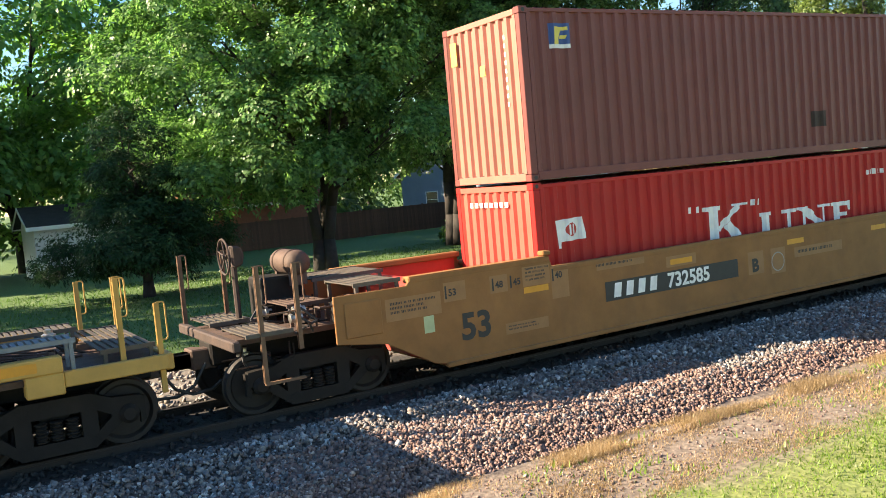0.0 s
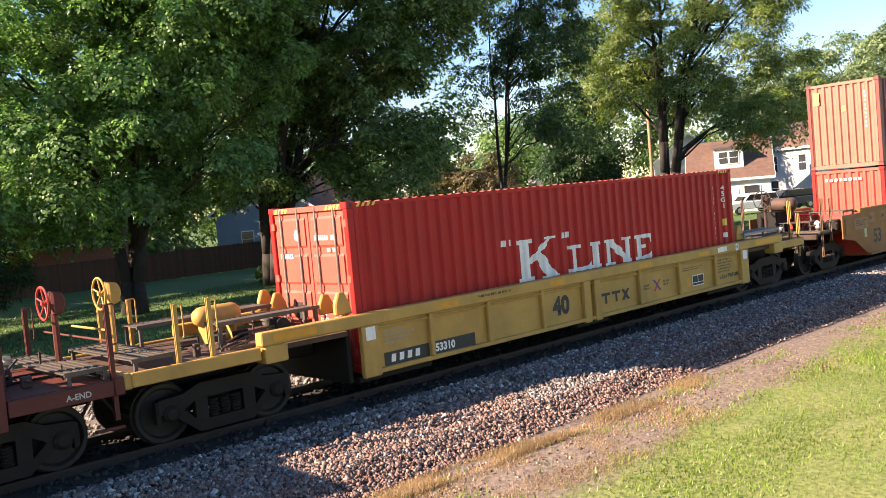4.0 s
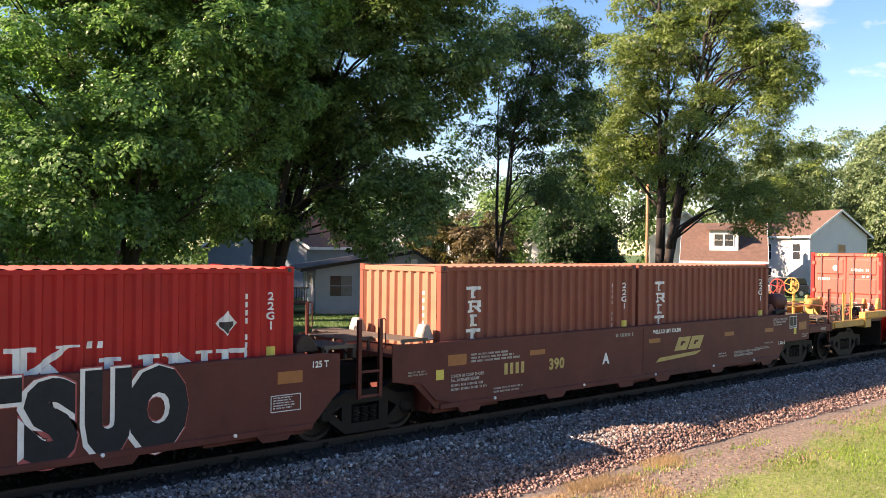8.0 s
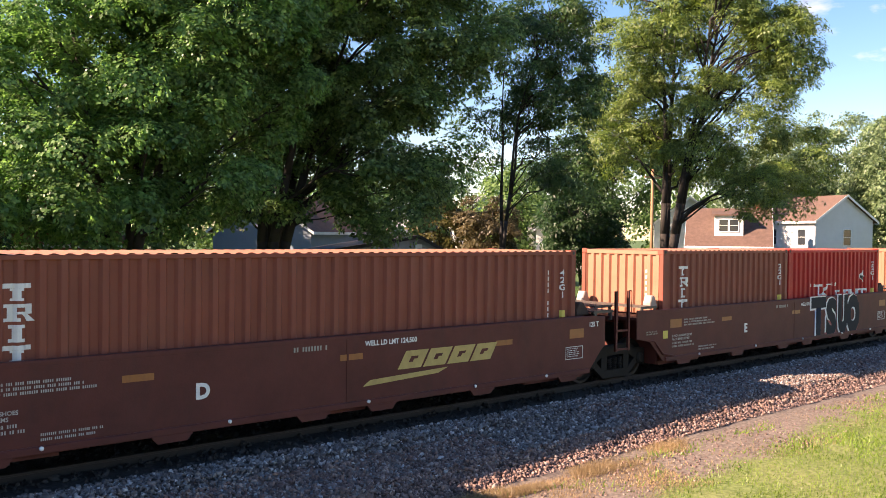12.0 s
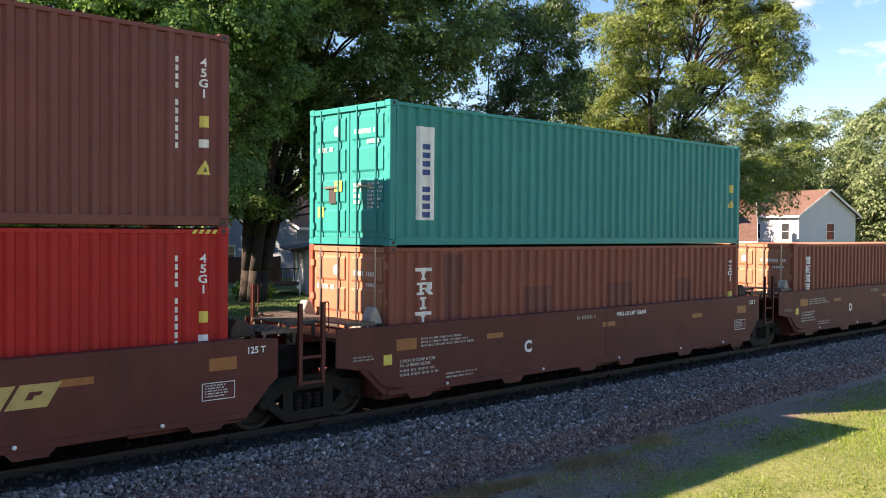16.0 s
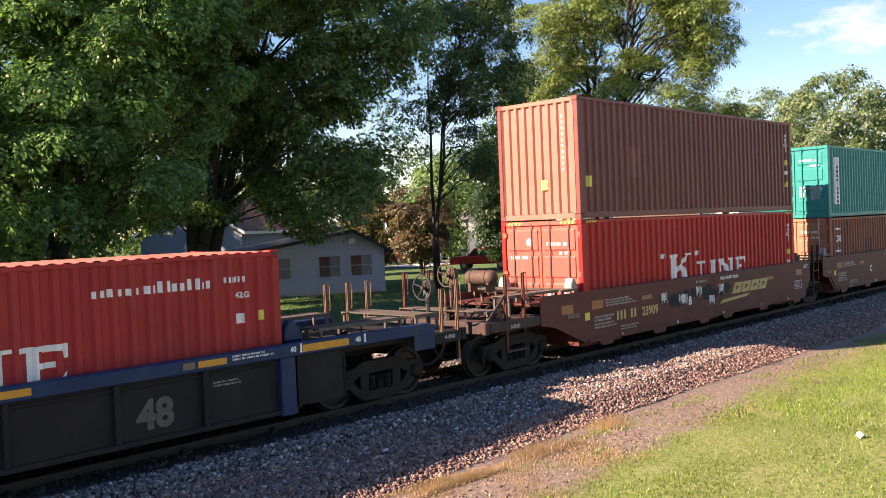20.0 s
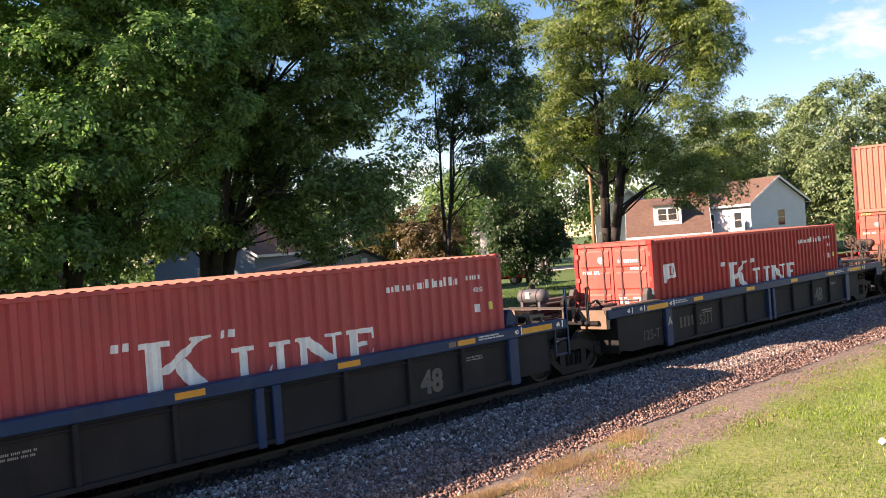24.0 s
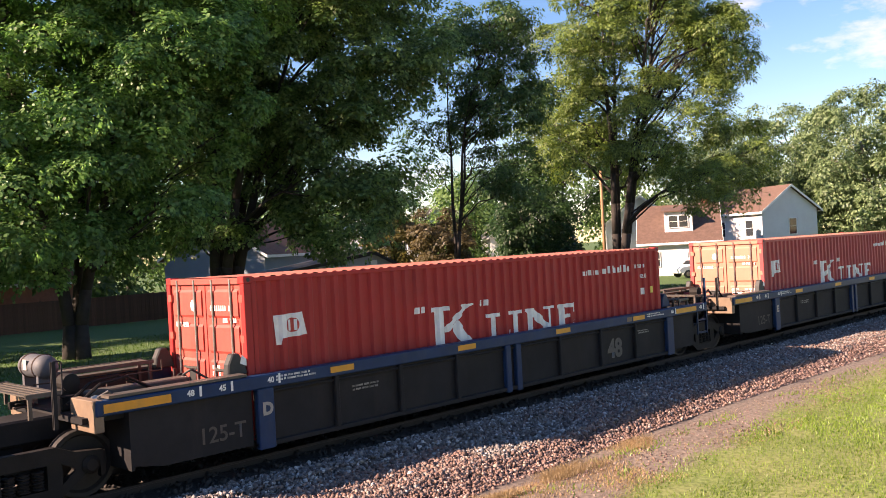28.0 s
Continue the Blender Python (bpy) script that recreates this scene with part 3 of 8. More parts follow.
def mark(name, me, material, parent, x, z, y=-1.222, label="", sheet=None, face="side", flip=False):
    """Lays a flat marking on a side (facing -y) or an end (facing -x). sheet: x0, pitch, depth of the pressed steel under it."""
    bm = bmesh.new()
    bm.from_mesh(me)
    if sheet:
        bmesh.ops.translate(bm, vec=(x, 0, z), verts=bm.verts)
        x0, pitch, depth = sheet
        lo, hi = min(v.co.x for v in bm.verts), max(v.co.x for v in bm.verts)
        k = math.floor((lo - x0) / pitch)
        while x0 + k * pitch < hi:
            for u in KINKS:
                c = x0 + (k + u) * pitch
                if lo < c < hi:
                    bmesh.ops.bisect_plane(bm, geom=bm.verts[:] + bm.edges[:] + bm.faces[:], plane_co=(c, 0, 0), plane_no=(1, 0, 0))
            k += 1
        for v in bm.verts:
            v.co.y = corr(v.co.x, x0, pitch, depth)
    else:
        bmesh.ops.translate(bm, vec=(x, 0, z), verts=bm.verts)
    out = bpy.data.meshes.new(name)
    bm.to_mesh(out)
    bm.free()
    out.materials.clear()
    out.materials.append(material)
    ob = new(name, out)
    ob.parent = parent
    ob.location = (0, y, 0) if face == "side" else (y, 0, 0)
    if face == "end":
        ob.rotation_euler = (0, 0, radians(-90))
    if label:
        tagged(ob, label)
    if name in ("small_stencil", "data_panel", "door_stencil", "owner_name", "unit_number", "address_line"):
        tagged(ob, kind="stuff")
    return ob


def beam(x, z, w, h, f=0.13, s=0.42):
    """A plain upright stroke with slab ends."""
    a, b = x + w * (1 - s) / 2, x + w * (1 + s) / 2
    return [(x, z), (x + w, z), (x + w, z + h * f), (b, z + h * f), (b, z + h * (1 - f)), (x + w, z + h * (1 - f)), (x + w, z + h), (x, z + h), (x, z + h * (1 - f)), (a, z + h * (1 - f)), (a, z + h * f), (x, z + h * f)]


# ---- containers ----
# paler roof copies of the paints: bleaching plus sunlight put into the colour
SUNLIT_ROOF = {"oxide_orange_paint": mat("bleached_sunlit_orange_roof", (0.36, 0.16, 0.1), 0.5, 0, 0.2, 1.5, (0.36, 0.18, 0.12), 0.4),
            "red_container_paint": mat("bleached_sunlit_red_roof", (0.38, 0.09, 0.06), 0.5, 0, 0.2, 1.5, (0.4, 0.12, 0.09), 0.4),
            "worn_red_container_paint": mat("dusty_sunlit_red_roof", (0.36, 0.12, 0.085), 0.5, 0, 0.2, 1.5, (0.38, 0.16, 0.12), 0.4),
            "faded_red_container_paint": mat("chalky_sunlit_red_roof", (0.38, 0.16, 0.11), 0.5, 0, 0.2, 1.5, (0.4, 0.2, 0.14), 0.4)}


# rear-end copies, paler and oranger: sun on them put into the chalky paint
SUNLIT_TINT = {"oxide_orange_paint": (0.34, 0.135, 0.075), "red_container_paint": (0.45, 0.07, 0.046), "worn_red_container_paint": (0.42, 0.06, 0.045), "faded_red_container_paint": (0.46, 0.175, 0.115), "brown_container_paint": (0.33, 0.115, 0.08)}
SUNLIT_END = {k: mat("sunlit_end_" + k, c, 0.55, 0, 0.14, 1.4, (0.3, 0.13, 0.08), 0.35, 0.15, 40) for k, c in SUNLIT_TINT.items()}


def container(x, z, length, height, paint, label, doors=True, group="containers on the train", code="", grime=None):
    """A shipping box with pressed steel walls; its near left lower corner stands at x, z. doors: the end that faces back along the train."""
    t = thing("shipping_container", x, 0, z, label, "shipping container", group)
    W, post = 1.219, 0.15
    pitch = (length - 2 * post) / round((length - 2 * post) / 0.278)
    for sy in (-1, 1):
        pts, faces, i = [], [], 0
        zs = (0.15, height - 0.09)
        xs = []
        k = 0
        while True:
            done = False
            for u in KINKS:
                c = post + (k + u) * pitch
                if c > length - post + 1e-6:
                    done = True
                    break
                xs.append(c)
            if done:
                break
            k += 1
        for c in xs:
            d = corr(c + 1e-7, post, pitch, 0.05)
            for zz in zs:
                pts.append((c, sy * (W - 0.006 - d), zz))
        for i in range(len(xs) - 1):
            faces.append((2 * i, 2 * i + 2, 2 * i + 3, 2 * i + 1))
        part("side_wall", Geo().add(pts, faces), paint, t)
        part("bottom_rail", Geo().box(post, length - post, sy * W - 0.03 * (sy > 0), sy * W + 0.03 * (sy < 0), 0.02, 0.16), paint, t, bevel=0.006)
        part("top_rail", Geo().box(post, length - post, sy * (W - 0.06), sy * (W - 0.002), height - 0.095, height - 0.03), paint, t, bevel=0.006)
    # roof with shallow cross ribs
    pts, faces, n = [], [], int((length - 0.3) / 0.21)
    for i in range(4 * n + 1):
        u = i % 4
        c = 0.15 + (length - 0.3) * i / (4 * n)
        zz = height - 0.012 - (0.02 if u in (2, 3) else 0)
        pts += [(c, -W + 0.05, zz), (c, W - 0.05, zz)]
    faces = [(2 * i, 2 * i + 2, 2 * i + 3, 2 * i + 1) for i in range(4 * n)]
    part("roof", Geo().add(pts, faces), SUNLIT_ROOF.get(paint.name, paint), t)
    part("floor", Geo().box(0.05, length - 0.05, -W + 0.05, W - 0.05, 0.1, 0.16), M_WOODT, t)
    for ex in (0, length):
        x0, x1 = (0.0, post) if ex == 0 else (length - post, length)
        # the end that faces the sun takes the lightened copy
        end_paint = SUNLIT_END.get(paint.name, paint) if ex == 0 else paint
        for sy in (-1, 1):
            part("corner_post", Geo().box(x0 + 0.004, x1 - 0.004, *sorted((sy * (W - 0.12), sy * (W - 0.003))), 0.12, height - 0.12), paint, t, bevel=0.008)
            for zz in (0, height - 0.118):
                g = Geo().box(x0 - 0.001, x0 + 0.178 if ex == 0 else x1 + 0.001, *sorted((sy * (W - 0.162), sy * W)), zz, zz + 0.118)
                if ex:
                    g = Geo().box(x1 - 0.177, x1 + 0.001, *sorted((sy * (W - 0.162), sy * W)), zz, zz + 0.118)
                cc = part("corner_casting", g, paint, t, bevel=0.01)
                hole = Geo().lathe([(0.036, 0), (0.036, 0.004)], ((x0 + 0.09) if ex == 0 else (x1 - 0.09), sy * (W + 0.001) - 0.002, zz + 0.06), "y", 10)
                part("casting_hole", hole, M_MARK, cc)
        xa = 0.0 if ex == 0 else length - 0.06
        part("end_sill", Geo().box(xa, xa + 0.06, -W + 0.16, W - 0.16, 0.01, 0.14), end_paint, t, bevel=0.006)
        part("end_header", Geo().box(xa, xa + 0.06, -W + 0.16, W - 0.16, height - 0.12, height - 0.02), end_paint, t, bevel=0.006)
        if ex == 0 and doors:
            for sy in (-1, 1):
                y0, y1 = sorted((sy * 0.012, sy * (W - 0.13)))
                # door leaf with three pressed panels
                g = Geo().box(0.045, 0.085, y0, y1, 0.145, height - 0.125)
                hh = (height - 0.27)
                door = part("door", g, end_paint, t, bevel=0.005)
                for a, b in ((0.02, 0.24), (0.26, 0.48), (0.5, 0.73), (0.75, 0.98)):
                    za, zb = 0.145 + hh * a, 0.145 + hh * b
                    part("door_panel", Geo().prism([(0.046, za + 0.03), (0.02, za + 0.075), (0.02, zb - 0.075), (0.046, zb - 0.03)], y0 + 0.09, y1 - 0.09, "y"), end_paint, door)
                for yy in (0.28, 0.83):
                    rod = part("lock_rod", Geo().tube((-0.005, sy * yy, 0.03), (-0.005, sy * yy, height - 0.04), 0.019, 8), M_STEEL if paint is not M_GREEN else paint, door, "galvanised lock rod")
                for zz in (0.35, 0.95, 1.6, height - 0.35):
                    part("hinge", Geo().box(0.0, 0.05, *sorted((sy * (W - 0.16), sy * (W - 0.05))), zz - 0.06, zz + 0.06), end_paint, door)
                part("door_handle", Geo().box(-0.02, 0.0, *sorted((sy * 0.3, sy * 0.72)), 1.06, 1.1), M_STEEL, door)
        else:
            # blank end of deep vertical pressings
            n = 9
            pw = (2 * W - 0.26) / n
            sx = 1 if ex == 0 else -1
            pts, faces = [], []
            for i in range(n):
                for u, d in ((0.0, 0.0), (0.34, 0.0), (0.5, 0.05), (0.84, 0.05)):
                    c = -W + 0.13 + (i + u) * pw
                    for zz in (0.13, height - 0.11):
                        pts.append((ex + sx * (0.008 + d), c, zz))
            for zz in (0.13, height - 0.11):
                pts.append((ex + sx * 0.008, W - 0.13, zz))
            faces = [(2 * i, 2 * i + 2, 2 * i + 3, 2 * i + 1) for i in range(4 * n)]
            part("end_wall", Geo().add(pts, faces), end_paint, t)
    MOVERS.append(t)
    SHEETS[t.name] = pitch
    return t


def sheet_of(t):
    return (0.15, SHEETS[t.name], 0.05)


MOVERS, SHEETS, WHEELS = [], {}, []


# ---- rolling stock ----
def bogie(car, x, r=0.44, base=1.78, paint=None):
    """A three-piece truck: two wheelsets, cast side frames with spring nests, bolster."""
    paint = paint or M_IRON
    b = part("bogie", Geo().box(x - 0.2, x + 0.2, -0.85, 0.85, 0.42, 0.68).box(x - 0.3, x + 0.3, -0.25, 0.25, 0.6, 0.78), paint, car, bevel=0.02)
    for sy in (-1, 1):
        y0, y1 = sorted((sy * 0.93, sy * 1.07))
        h = base / 2
        g = Geo()
        g.prism([(x - h - 0.2, 0.46), (x - h - 0.18, 0.68), (x - h + 0.2, 0.71), (x - 0.42, 0.82), (x + 0.42, 0.82), (x + h - 0.2, 0.71), (x + h + 0.18, 0.68), (x + h + 0.2, 0.46),
                 (x + h - 0.16, 0.46), (x + 0.46, 0.6), (x - 0.46, 0.6), (x - h + 0.16, 0.46)], y0, y1, "y")
        for e in (-1, 1):
            bar = [(x + e * (h - 0.05), 0.4), (x + e * (h - 0.14), 0.53), (x + e * 0.44, 0.25), (x + e * 0.44, 0.1)]
            g.prism(bar if e > 0 else bar[::-1], y0 + 0.006, y1 - 0.006, "y")
        g.prism([(x - 0.46, 0.1), (x + 0.46, 0.1), (x + 0.44, 0.24), (x + 0.34, 0.27), (x - 0.34, 0.27), (x - 0.44, 0.24)], y0 + 0.004, y1 - 0.004, "y")
        for cx in (x - 0.4, x + 0.4):
            g.box(cx - 0.1, cx + 0.1, y0 + 0.012, y1 - 0.012, 0.2, 0.74)
        for cx in (x - h, x + h):
            g.prism([(cx - 0.22, 0.34), (cx - 0.15, 0.3), (cx - 0.15, 0.56), (cx + 0.15, 0.56), (cx + 0.15, 0.3), (cx + 0.22, 0.34), (cx + 0.22, 0.66), (cx - 0.22, 0.66)], y0 + 0.018, y1 - 0.018, "y")
        part("side_frame", g, paint, b)
        part("brake_rigging", Geo().box(x - h - 0.1, x + h + 0.1, *sorted((sy * 0.55, sy * 0.62)), 0.34, 0.5).path([(x - 0.5, sy * 0.9, 0.5), (x - 0.3, sy * 0.8, 0.62), (x + 0.5, sy * 0.8, 0.4)], 0.02, 5), paint, b)
        for cx in (x - 0.19, x, x + 0.19):
            prof = []
            for k in range(6):
                prof += [(0.062, k * 0.045), (0.085, k * 0.045 + 0.012), (0.085, k * 0.045 + 0.024), (0.062, k * 0.045 + 0.036)]
            part("spring", Geo().lathe(prof, (cx, sy * 1.0, 0.28), "z", 10), paint, b)
        for cx in (x - h, x + h):
            part("bearing_cap", Geo().lathe([(0.13, 0), (0.13, sy * 0.07), (0.08, sy * 0.11), (0.0, sy * 0.115)], (cx, sy * 1.02, r + 0.02), "y", 14), paint, b)
    for cx in (x - base / 2, x + base / 2):
        ws = part("wheelset", Geo().tube((0, -0.95, 0), (0, 0.95, 0), 0.085, 12), M_IRON, b)
        ws.location = (cx, 0, r)
        for sy in (-1, 1):
            prof = [(0.06, sy * 0.8), (0.12, sy * 0.8), (0.15, sy * 0.755), (r - 0.1, sy * 0.745), (r - 0.065, sy * 0.8), (r - 0.008, sy * 0.8), (r, sy * 0.78), (r + 0.002, sy * 0.7), (r + 0.027, sy * 0.69), (r + 0.02, sy * 0.665), (r - 0.06, sy * 0.665), (r - 0.1, sy * 0.7), (0.12, sy * 0.68), (0.1, sy * 0.66)]
            g = Geo().lathe(prof, (0, 0, 0), "y", 28)
            part("wheel", g, M_WHEEL, ws, "steel wheel with a bright worn tread")
        WHEELS.append((ws, cx, r))
    return b


def stanchion(car, x, y, z0, z1, paint, leg=0.06, loop=0.0):
    """A corner post with a bent grab iron."""
    s = part("handrail_post", Geo().box(x - leg / 2, x + leg / 2, y - 0.012, y + 0.012, z0, z1).box(x - leg / 2, x - leg / 2 + 0.012, y - 0.03, y + 0.03, z0, z1), paint, car)
    if loop:
        part("grab_iron", Geo().path([(x, y, z1 - loop), (x + 0.09, y, z1 - loop), (x + 0.11, y, z1 - loop + 0.03), (x + 0.11, y, z1 - 0.03), (x + 0.09, y, z1), (x, y, z1)], 0.011, 6), paint, s)
    return s


def brake_wheel(car, x, y, z, post_z, paint, r=0.28, wheel_paint=None):
    b = part("brake_stand", Geo().box(x + 0.04, x + 0.13, y - 0.045, y + 0.045, post_z, z + 0.12).prism([(x + 0.04, z - 0.2), (x + 0.2, z - 0.16), (x + 0.25, z), (x + 0.2, z + 0.14), (x + 0.04, z + 0.17)], y - 0.11, y + 0.11, "y"), paint, car, "geared hand brake housing", bevel=0.03)
    g = Geo().ring((x - 0.06, y, z), r, 0.017, "x", 24, 6)
    for i in range(5):
        a = 2 * math.pi * i / 5 + 0.3
        g.tube((x - 0.03, y, z), (x - 0.06, y + r * math.cos(a), z + r * math.sin(a)), 0.013, 6)
    g.tube((x - 0.08, y, z), (x + 0.06, y, z), 0.035, 10)
    part("hand_wheel", g, wheel_paint or paint, b, "spoked brake hand wheel")
    part("brake_chain", Geo().path([(x + 0.1, y, z - 0.18), (x + 0.12, y + 0.02, z - 0.45), (x + 0.1, y, post_z)], 0.014, 5), M_IRON, b)


def air_tank(car, x, y, z, length, r, paint, label):
    p = part("air_reservoir", Geo().lathe([(0.02, -length / 2), (r * 0.6, -length / 2 + 0.02), (r * 0.92, -length / 2 + 0.08), (r, -length / 2 + 0.14), (r, length / 2 - 0.14), (r * 0.92, length / 2 - 0.08), (r * 0.6, length / 2 - 0.02), (0.02, length / 2)], (x, y, z), "y", 22), paint, car, label, smooth=True)
    for yy in (-length * 0.25, length * 0.25):
        part("tank_strap", Geo().ring((x, y + yy, z), r + 0.004, 0.012, "y", 22, 4), M_RUST, p)
    for yy in (-length * 0.3, length * 0.3):
        part("tank_saddle", Geo().box(x - r * 0.7, x + r * 0.7, y + yy - 0.04, y + yy + 0.04, z - r - 0.16, z - r * 0.6), paint, p)
    return p


def walkway(car, x0, x1, y0, y1, z, paint=None, thick=0.05, legs=0.0):
    """A tread of punched steel: side rails and cross bars with open slots, as one grating."""
    g = Geo().box(x0, x1, y0, y0 + 0.03, z - thick, z + 0.01).box(x0, x1, y1 - 0.03, y1, z - thick, z + 0.01)
    n = max(2, int((x1 - x0) / 0.09))
    st = (x1 - x0) / n
    for i in range(n):
        g.box(x0 + i * st, x0 + i * st + st * 0.62, y0 + 0.02, y1 - 0.02, z - 0.02, z)
    w = part("walkway_grating", g, paint or M_DECK, car)
    if legs:
        for xx in (x0 + 0.06, x1 - 0.06):
            for yy in (y0 + 0.03, y1 - 0.03):
                part("walkway_leg", Geo().box(xx - 0.025, xx + 0.025, yy - 0.025, yy + 0.025, legs, z - thick), paint or M_DECK, w)
    return w


def hose(car, pts, r=0.02):
    part("brake_hose", Geo().path(pts, r, 7), M_MARK, car, "black rubber air hose")


def coupler(car, x, d):
    g = Geo().box(min(x, x + d * 0.7), max(x, x + d * 0.7), -0.11, 0.11, 0.72, 0.95)
    g.prism([(x + d * 0.62, -0.16), (x + d * 0.98, -0.2), (x + d * 1.02, 0.02), (x + d * 0.8, 0.06), (x + d * 0.74, 0.2), (x + d * 0.6, 0.18)], 0.68, 0.99, "z")
    part("coupler", g, M_RUST, car, "cast steel knuckle coupler", bevel=0.02)
    hose(car, [(x + d * 0.1, -0.35, 0.8), (x + d * 0.3, -0.34, 0.5), (x + d * 0.55, -0.32, 0.38), (x + d * 0.85, -0.3, 0.4), (x + d * 1.0, -0.28, 0.5)], 0.024)


M_WHEEL = mat("rolled_wheel_steel", (0.016, 0.013, 0.012), 0.7, 0.1, 0.3, 6, (0.04, 0.022, 0.015), 0.4)


def gear(car, x0, x1, y0, y1, z, seed, n):
    """Brake pipes, valves, brackets and cables that crowd an end platform."""
    rnd = random.Random(seed)
    u = rnd.uniform
    for i in range(n):
        p = [Vector((u(x0, x1), u(y0, y1), z + u(0, 0.1)))]
        for k in range(4):
            q = p[-1] + Vector(((u(0.15, 0.5) * rnd.choice((-1, 1)), 0, 0), (0, u(0.15, 0.45) * rnd.choice((-1, 1)), 0), (0, 0, u(0.08, 0.3) * rnd.choice((-1, 1))))[rnd.randrange(3)])
            p.append(Vector((min(x1, max(x0, q.x)), min(y1, max(y0, q.y)), min(z + 0.42, max(z, q.z)))))
        p = [p[0]] + [b for a, b in zip(p, p[1:]) if (b - a).length > 0.03]
        if len(p) > 1:
            part("air_pipe", Geo().path(p, u(0.011, 0.022), 6), rnd.choice((M_IRON, M_RUST, M_DRUST)), car)
    for i in range(max(2, n // 3)):
        a, b = u(x0, x1), u(y0, y1)
        w, h = u(0.05, 0.14), u(0.08, 0.26)
        part("bracket", Geo().box(a - w, a + w, b - 0.04, b + 0.04, z - 0.02, z + h).box(a - w * 0.5, a + w * 0.5, b - 0.1, b + 0.1, z + h * 0.4, z + h * 0.7), rnd.choice((M_IRON, M_DRUST, M_RUST)), car, bevel=0.01)
    for i in range(max(1, n // 4)):
        a, b = u(x0, x1), u(y0, y1)
        part("valve", Geo().lathe([(0.02, -0.1), (0.07, -0.09), (0.07, -0.02), (0.1, -0.01), (0.1, 0.03), (0.06, 0.05), (0.06, 0.1), (0.02, 0.11)], (a, b, z + u(0.12, 0.26)), rnd.choice("xyz"), 12), rnd.choice((M_IRON, M_STEEL)), car)
        hose(car, [(a, b, z + 0.2), (a + u(-0.2, 0.2), b - 0.15, z + 0.3), (a + u(-0.4, 0.4), b - 0.25, z + 0.1), (a + u(-0.5, 0.5), b - 0.2, z - 0.05)], 0.018)


def side_plates(car, prof, half, thick, paint, label=""):
    for sy in (-1, 1):
        y0, y1 = sorted((sy * half, sy * (half - thick)))
        part("side_sill", Geo().prism(prof, y0, y1, "y"), paint, car, label, bevel=0.01)


def brown_unit(x, letter, left_end=False, right_end=False):
    """One well of the brown articulated car; x: rear end of its container."""
    c = thing("well_car", x, 0, 0, f"dusty brown steel container well unit lettered {letter}", "rail car", "brown well units")
    H = 1.428
    L, R = -1.3, 12.95
    if left_end:
        L = -1.95
    if right_end:
        R = 14.22
    side_plates(c, [(L, 0.95), (L + 0.5, 0.86), (-0.28, 0.38), (12.4, 0.38), (12.8, 0.8), (R, 0.8 if right_end else 0.92), (R, 1.53), (12.6, 1.56), (-0.4, 1.58), (L, 1.6)], H, 0.03, M_WELL)
    for sy in (-1, 1):
        y0, y1 = sorted((sy * (H + 0.003), sy * (H - 0.16)))
        part("top_chord", Geo().box(-0.1, 12.3, y0, y1, 1.49, 1.57), M_WELL, c, bevel=0.015)
        ye0, ye1 = sorted((sy * (H - 0.02), sy * (H + 0.035)))
        part("bottom_chord", Geo().box(-0.2, 12.4, ye0, ye1, 0.36, 0.47), M_WELL, c, bevel=0.015)
        for i, px in enumerate((0.55, 3.0, 5.4, 6.8, 9.2, 11.7)):
            part("bottom_gusset", Geo().prism([(px - 0.32, 0.37), (px + 0.32, 0.37), (px + 0.22, 0.26), (px - 0.22, 0.26)], ye0, ye1, "y"), M_WELL, c)
        part("side_seam", Geo().box(6.06, 6.1, *sorted((sy * H, sy * (H + 0.008))), 0.4, 1.5), M_WELL, c)
    for a, b in ((-0.2, 1.5), (5.6, 6.6), (10.6, 12.4)):
        part("well_floor", Geo().box(a, b, -1.25, 1.25, 0.27, 0.35), M_WELL, c)
    for a, b, e in ((L, -0.25, -1), (12.45, R, 1)):
        part("end_bulkhead", Geo().box(-0.3, -0.22, -1.24, 1.24, 0.3, 1.45) if e < 0 else Geo().box(12.42, 12.5, -1.24, 1.24, 0.3, 1.45), M_WELL, c)
        part("end_platform", Geo().box(a + 0.1, b, -1.39, 1.39, 1.36, 1.42), M_WELL, c)
        part("centre_sill", Geo().box(a - (0.42 if e < 0 else 0), b + (0.42 if e > 0 else 0), -0.3, 0.3, 0.78, 1.18), M_IRON, c, bevel=0.03)
    # container guides at the rear end: white-faced wedges
    for sy in (-1, 1):
        yy = sy * 1.0
        part("corner_guide", Geo().prism([(-0.34, 1.58), (-0.04, 1.58), (-0.07, 1.68), (-0.17, 1.88), (-0.27, 1.88), (-0.34, 1.7)], yy - 0.11, yy + 0.11, "y"), M_GUIDE, c, "white-faced container corner guide", bevel=0.02)
    walkway(c, -1.05, -0.42, -1.35, 1.35, 1.66, legs=1.42)
    walkway(c, -1.7, -1.06, -0.55, 0.55, 1.66, legs=1.3)
    for sy in (-1, 1):
        part("guide_block", Geo().prism([(12.25, 1.56), (12.7, 1.56), (12.66, 1.66), (12.5, 1.84), (12.36, 1.84), (12.25, 1.66)], sy * 1.08 - 0.11, sy * 1.08 + 0.11, "y"), M_DRUST if not right_end else M_WELL, c, "rusty container guide", bevel=0.02)
    if not left_end:
        stanchion(c, -1.95, -1.34, 0.72, 2.05, M_WELL, 0.08, 0.0)
        stanchion(c, -1.5, -1.34, 0.72, 2.05, M_WELL, 0.08, 0.5)
        stanchion(c, -1.9, 1.3, 1.2, 2.2, M_WELL, 0.06, 0.5)
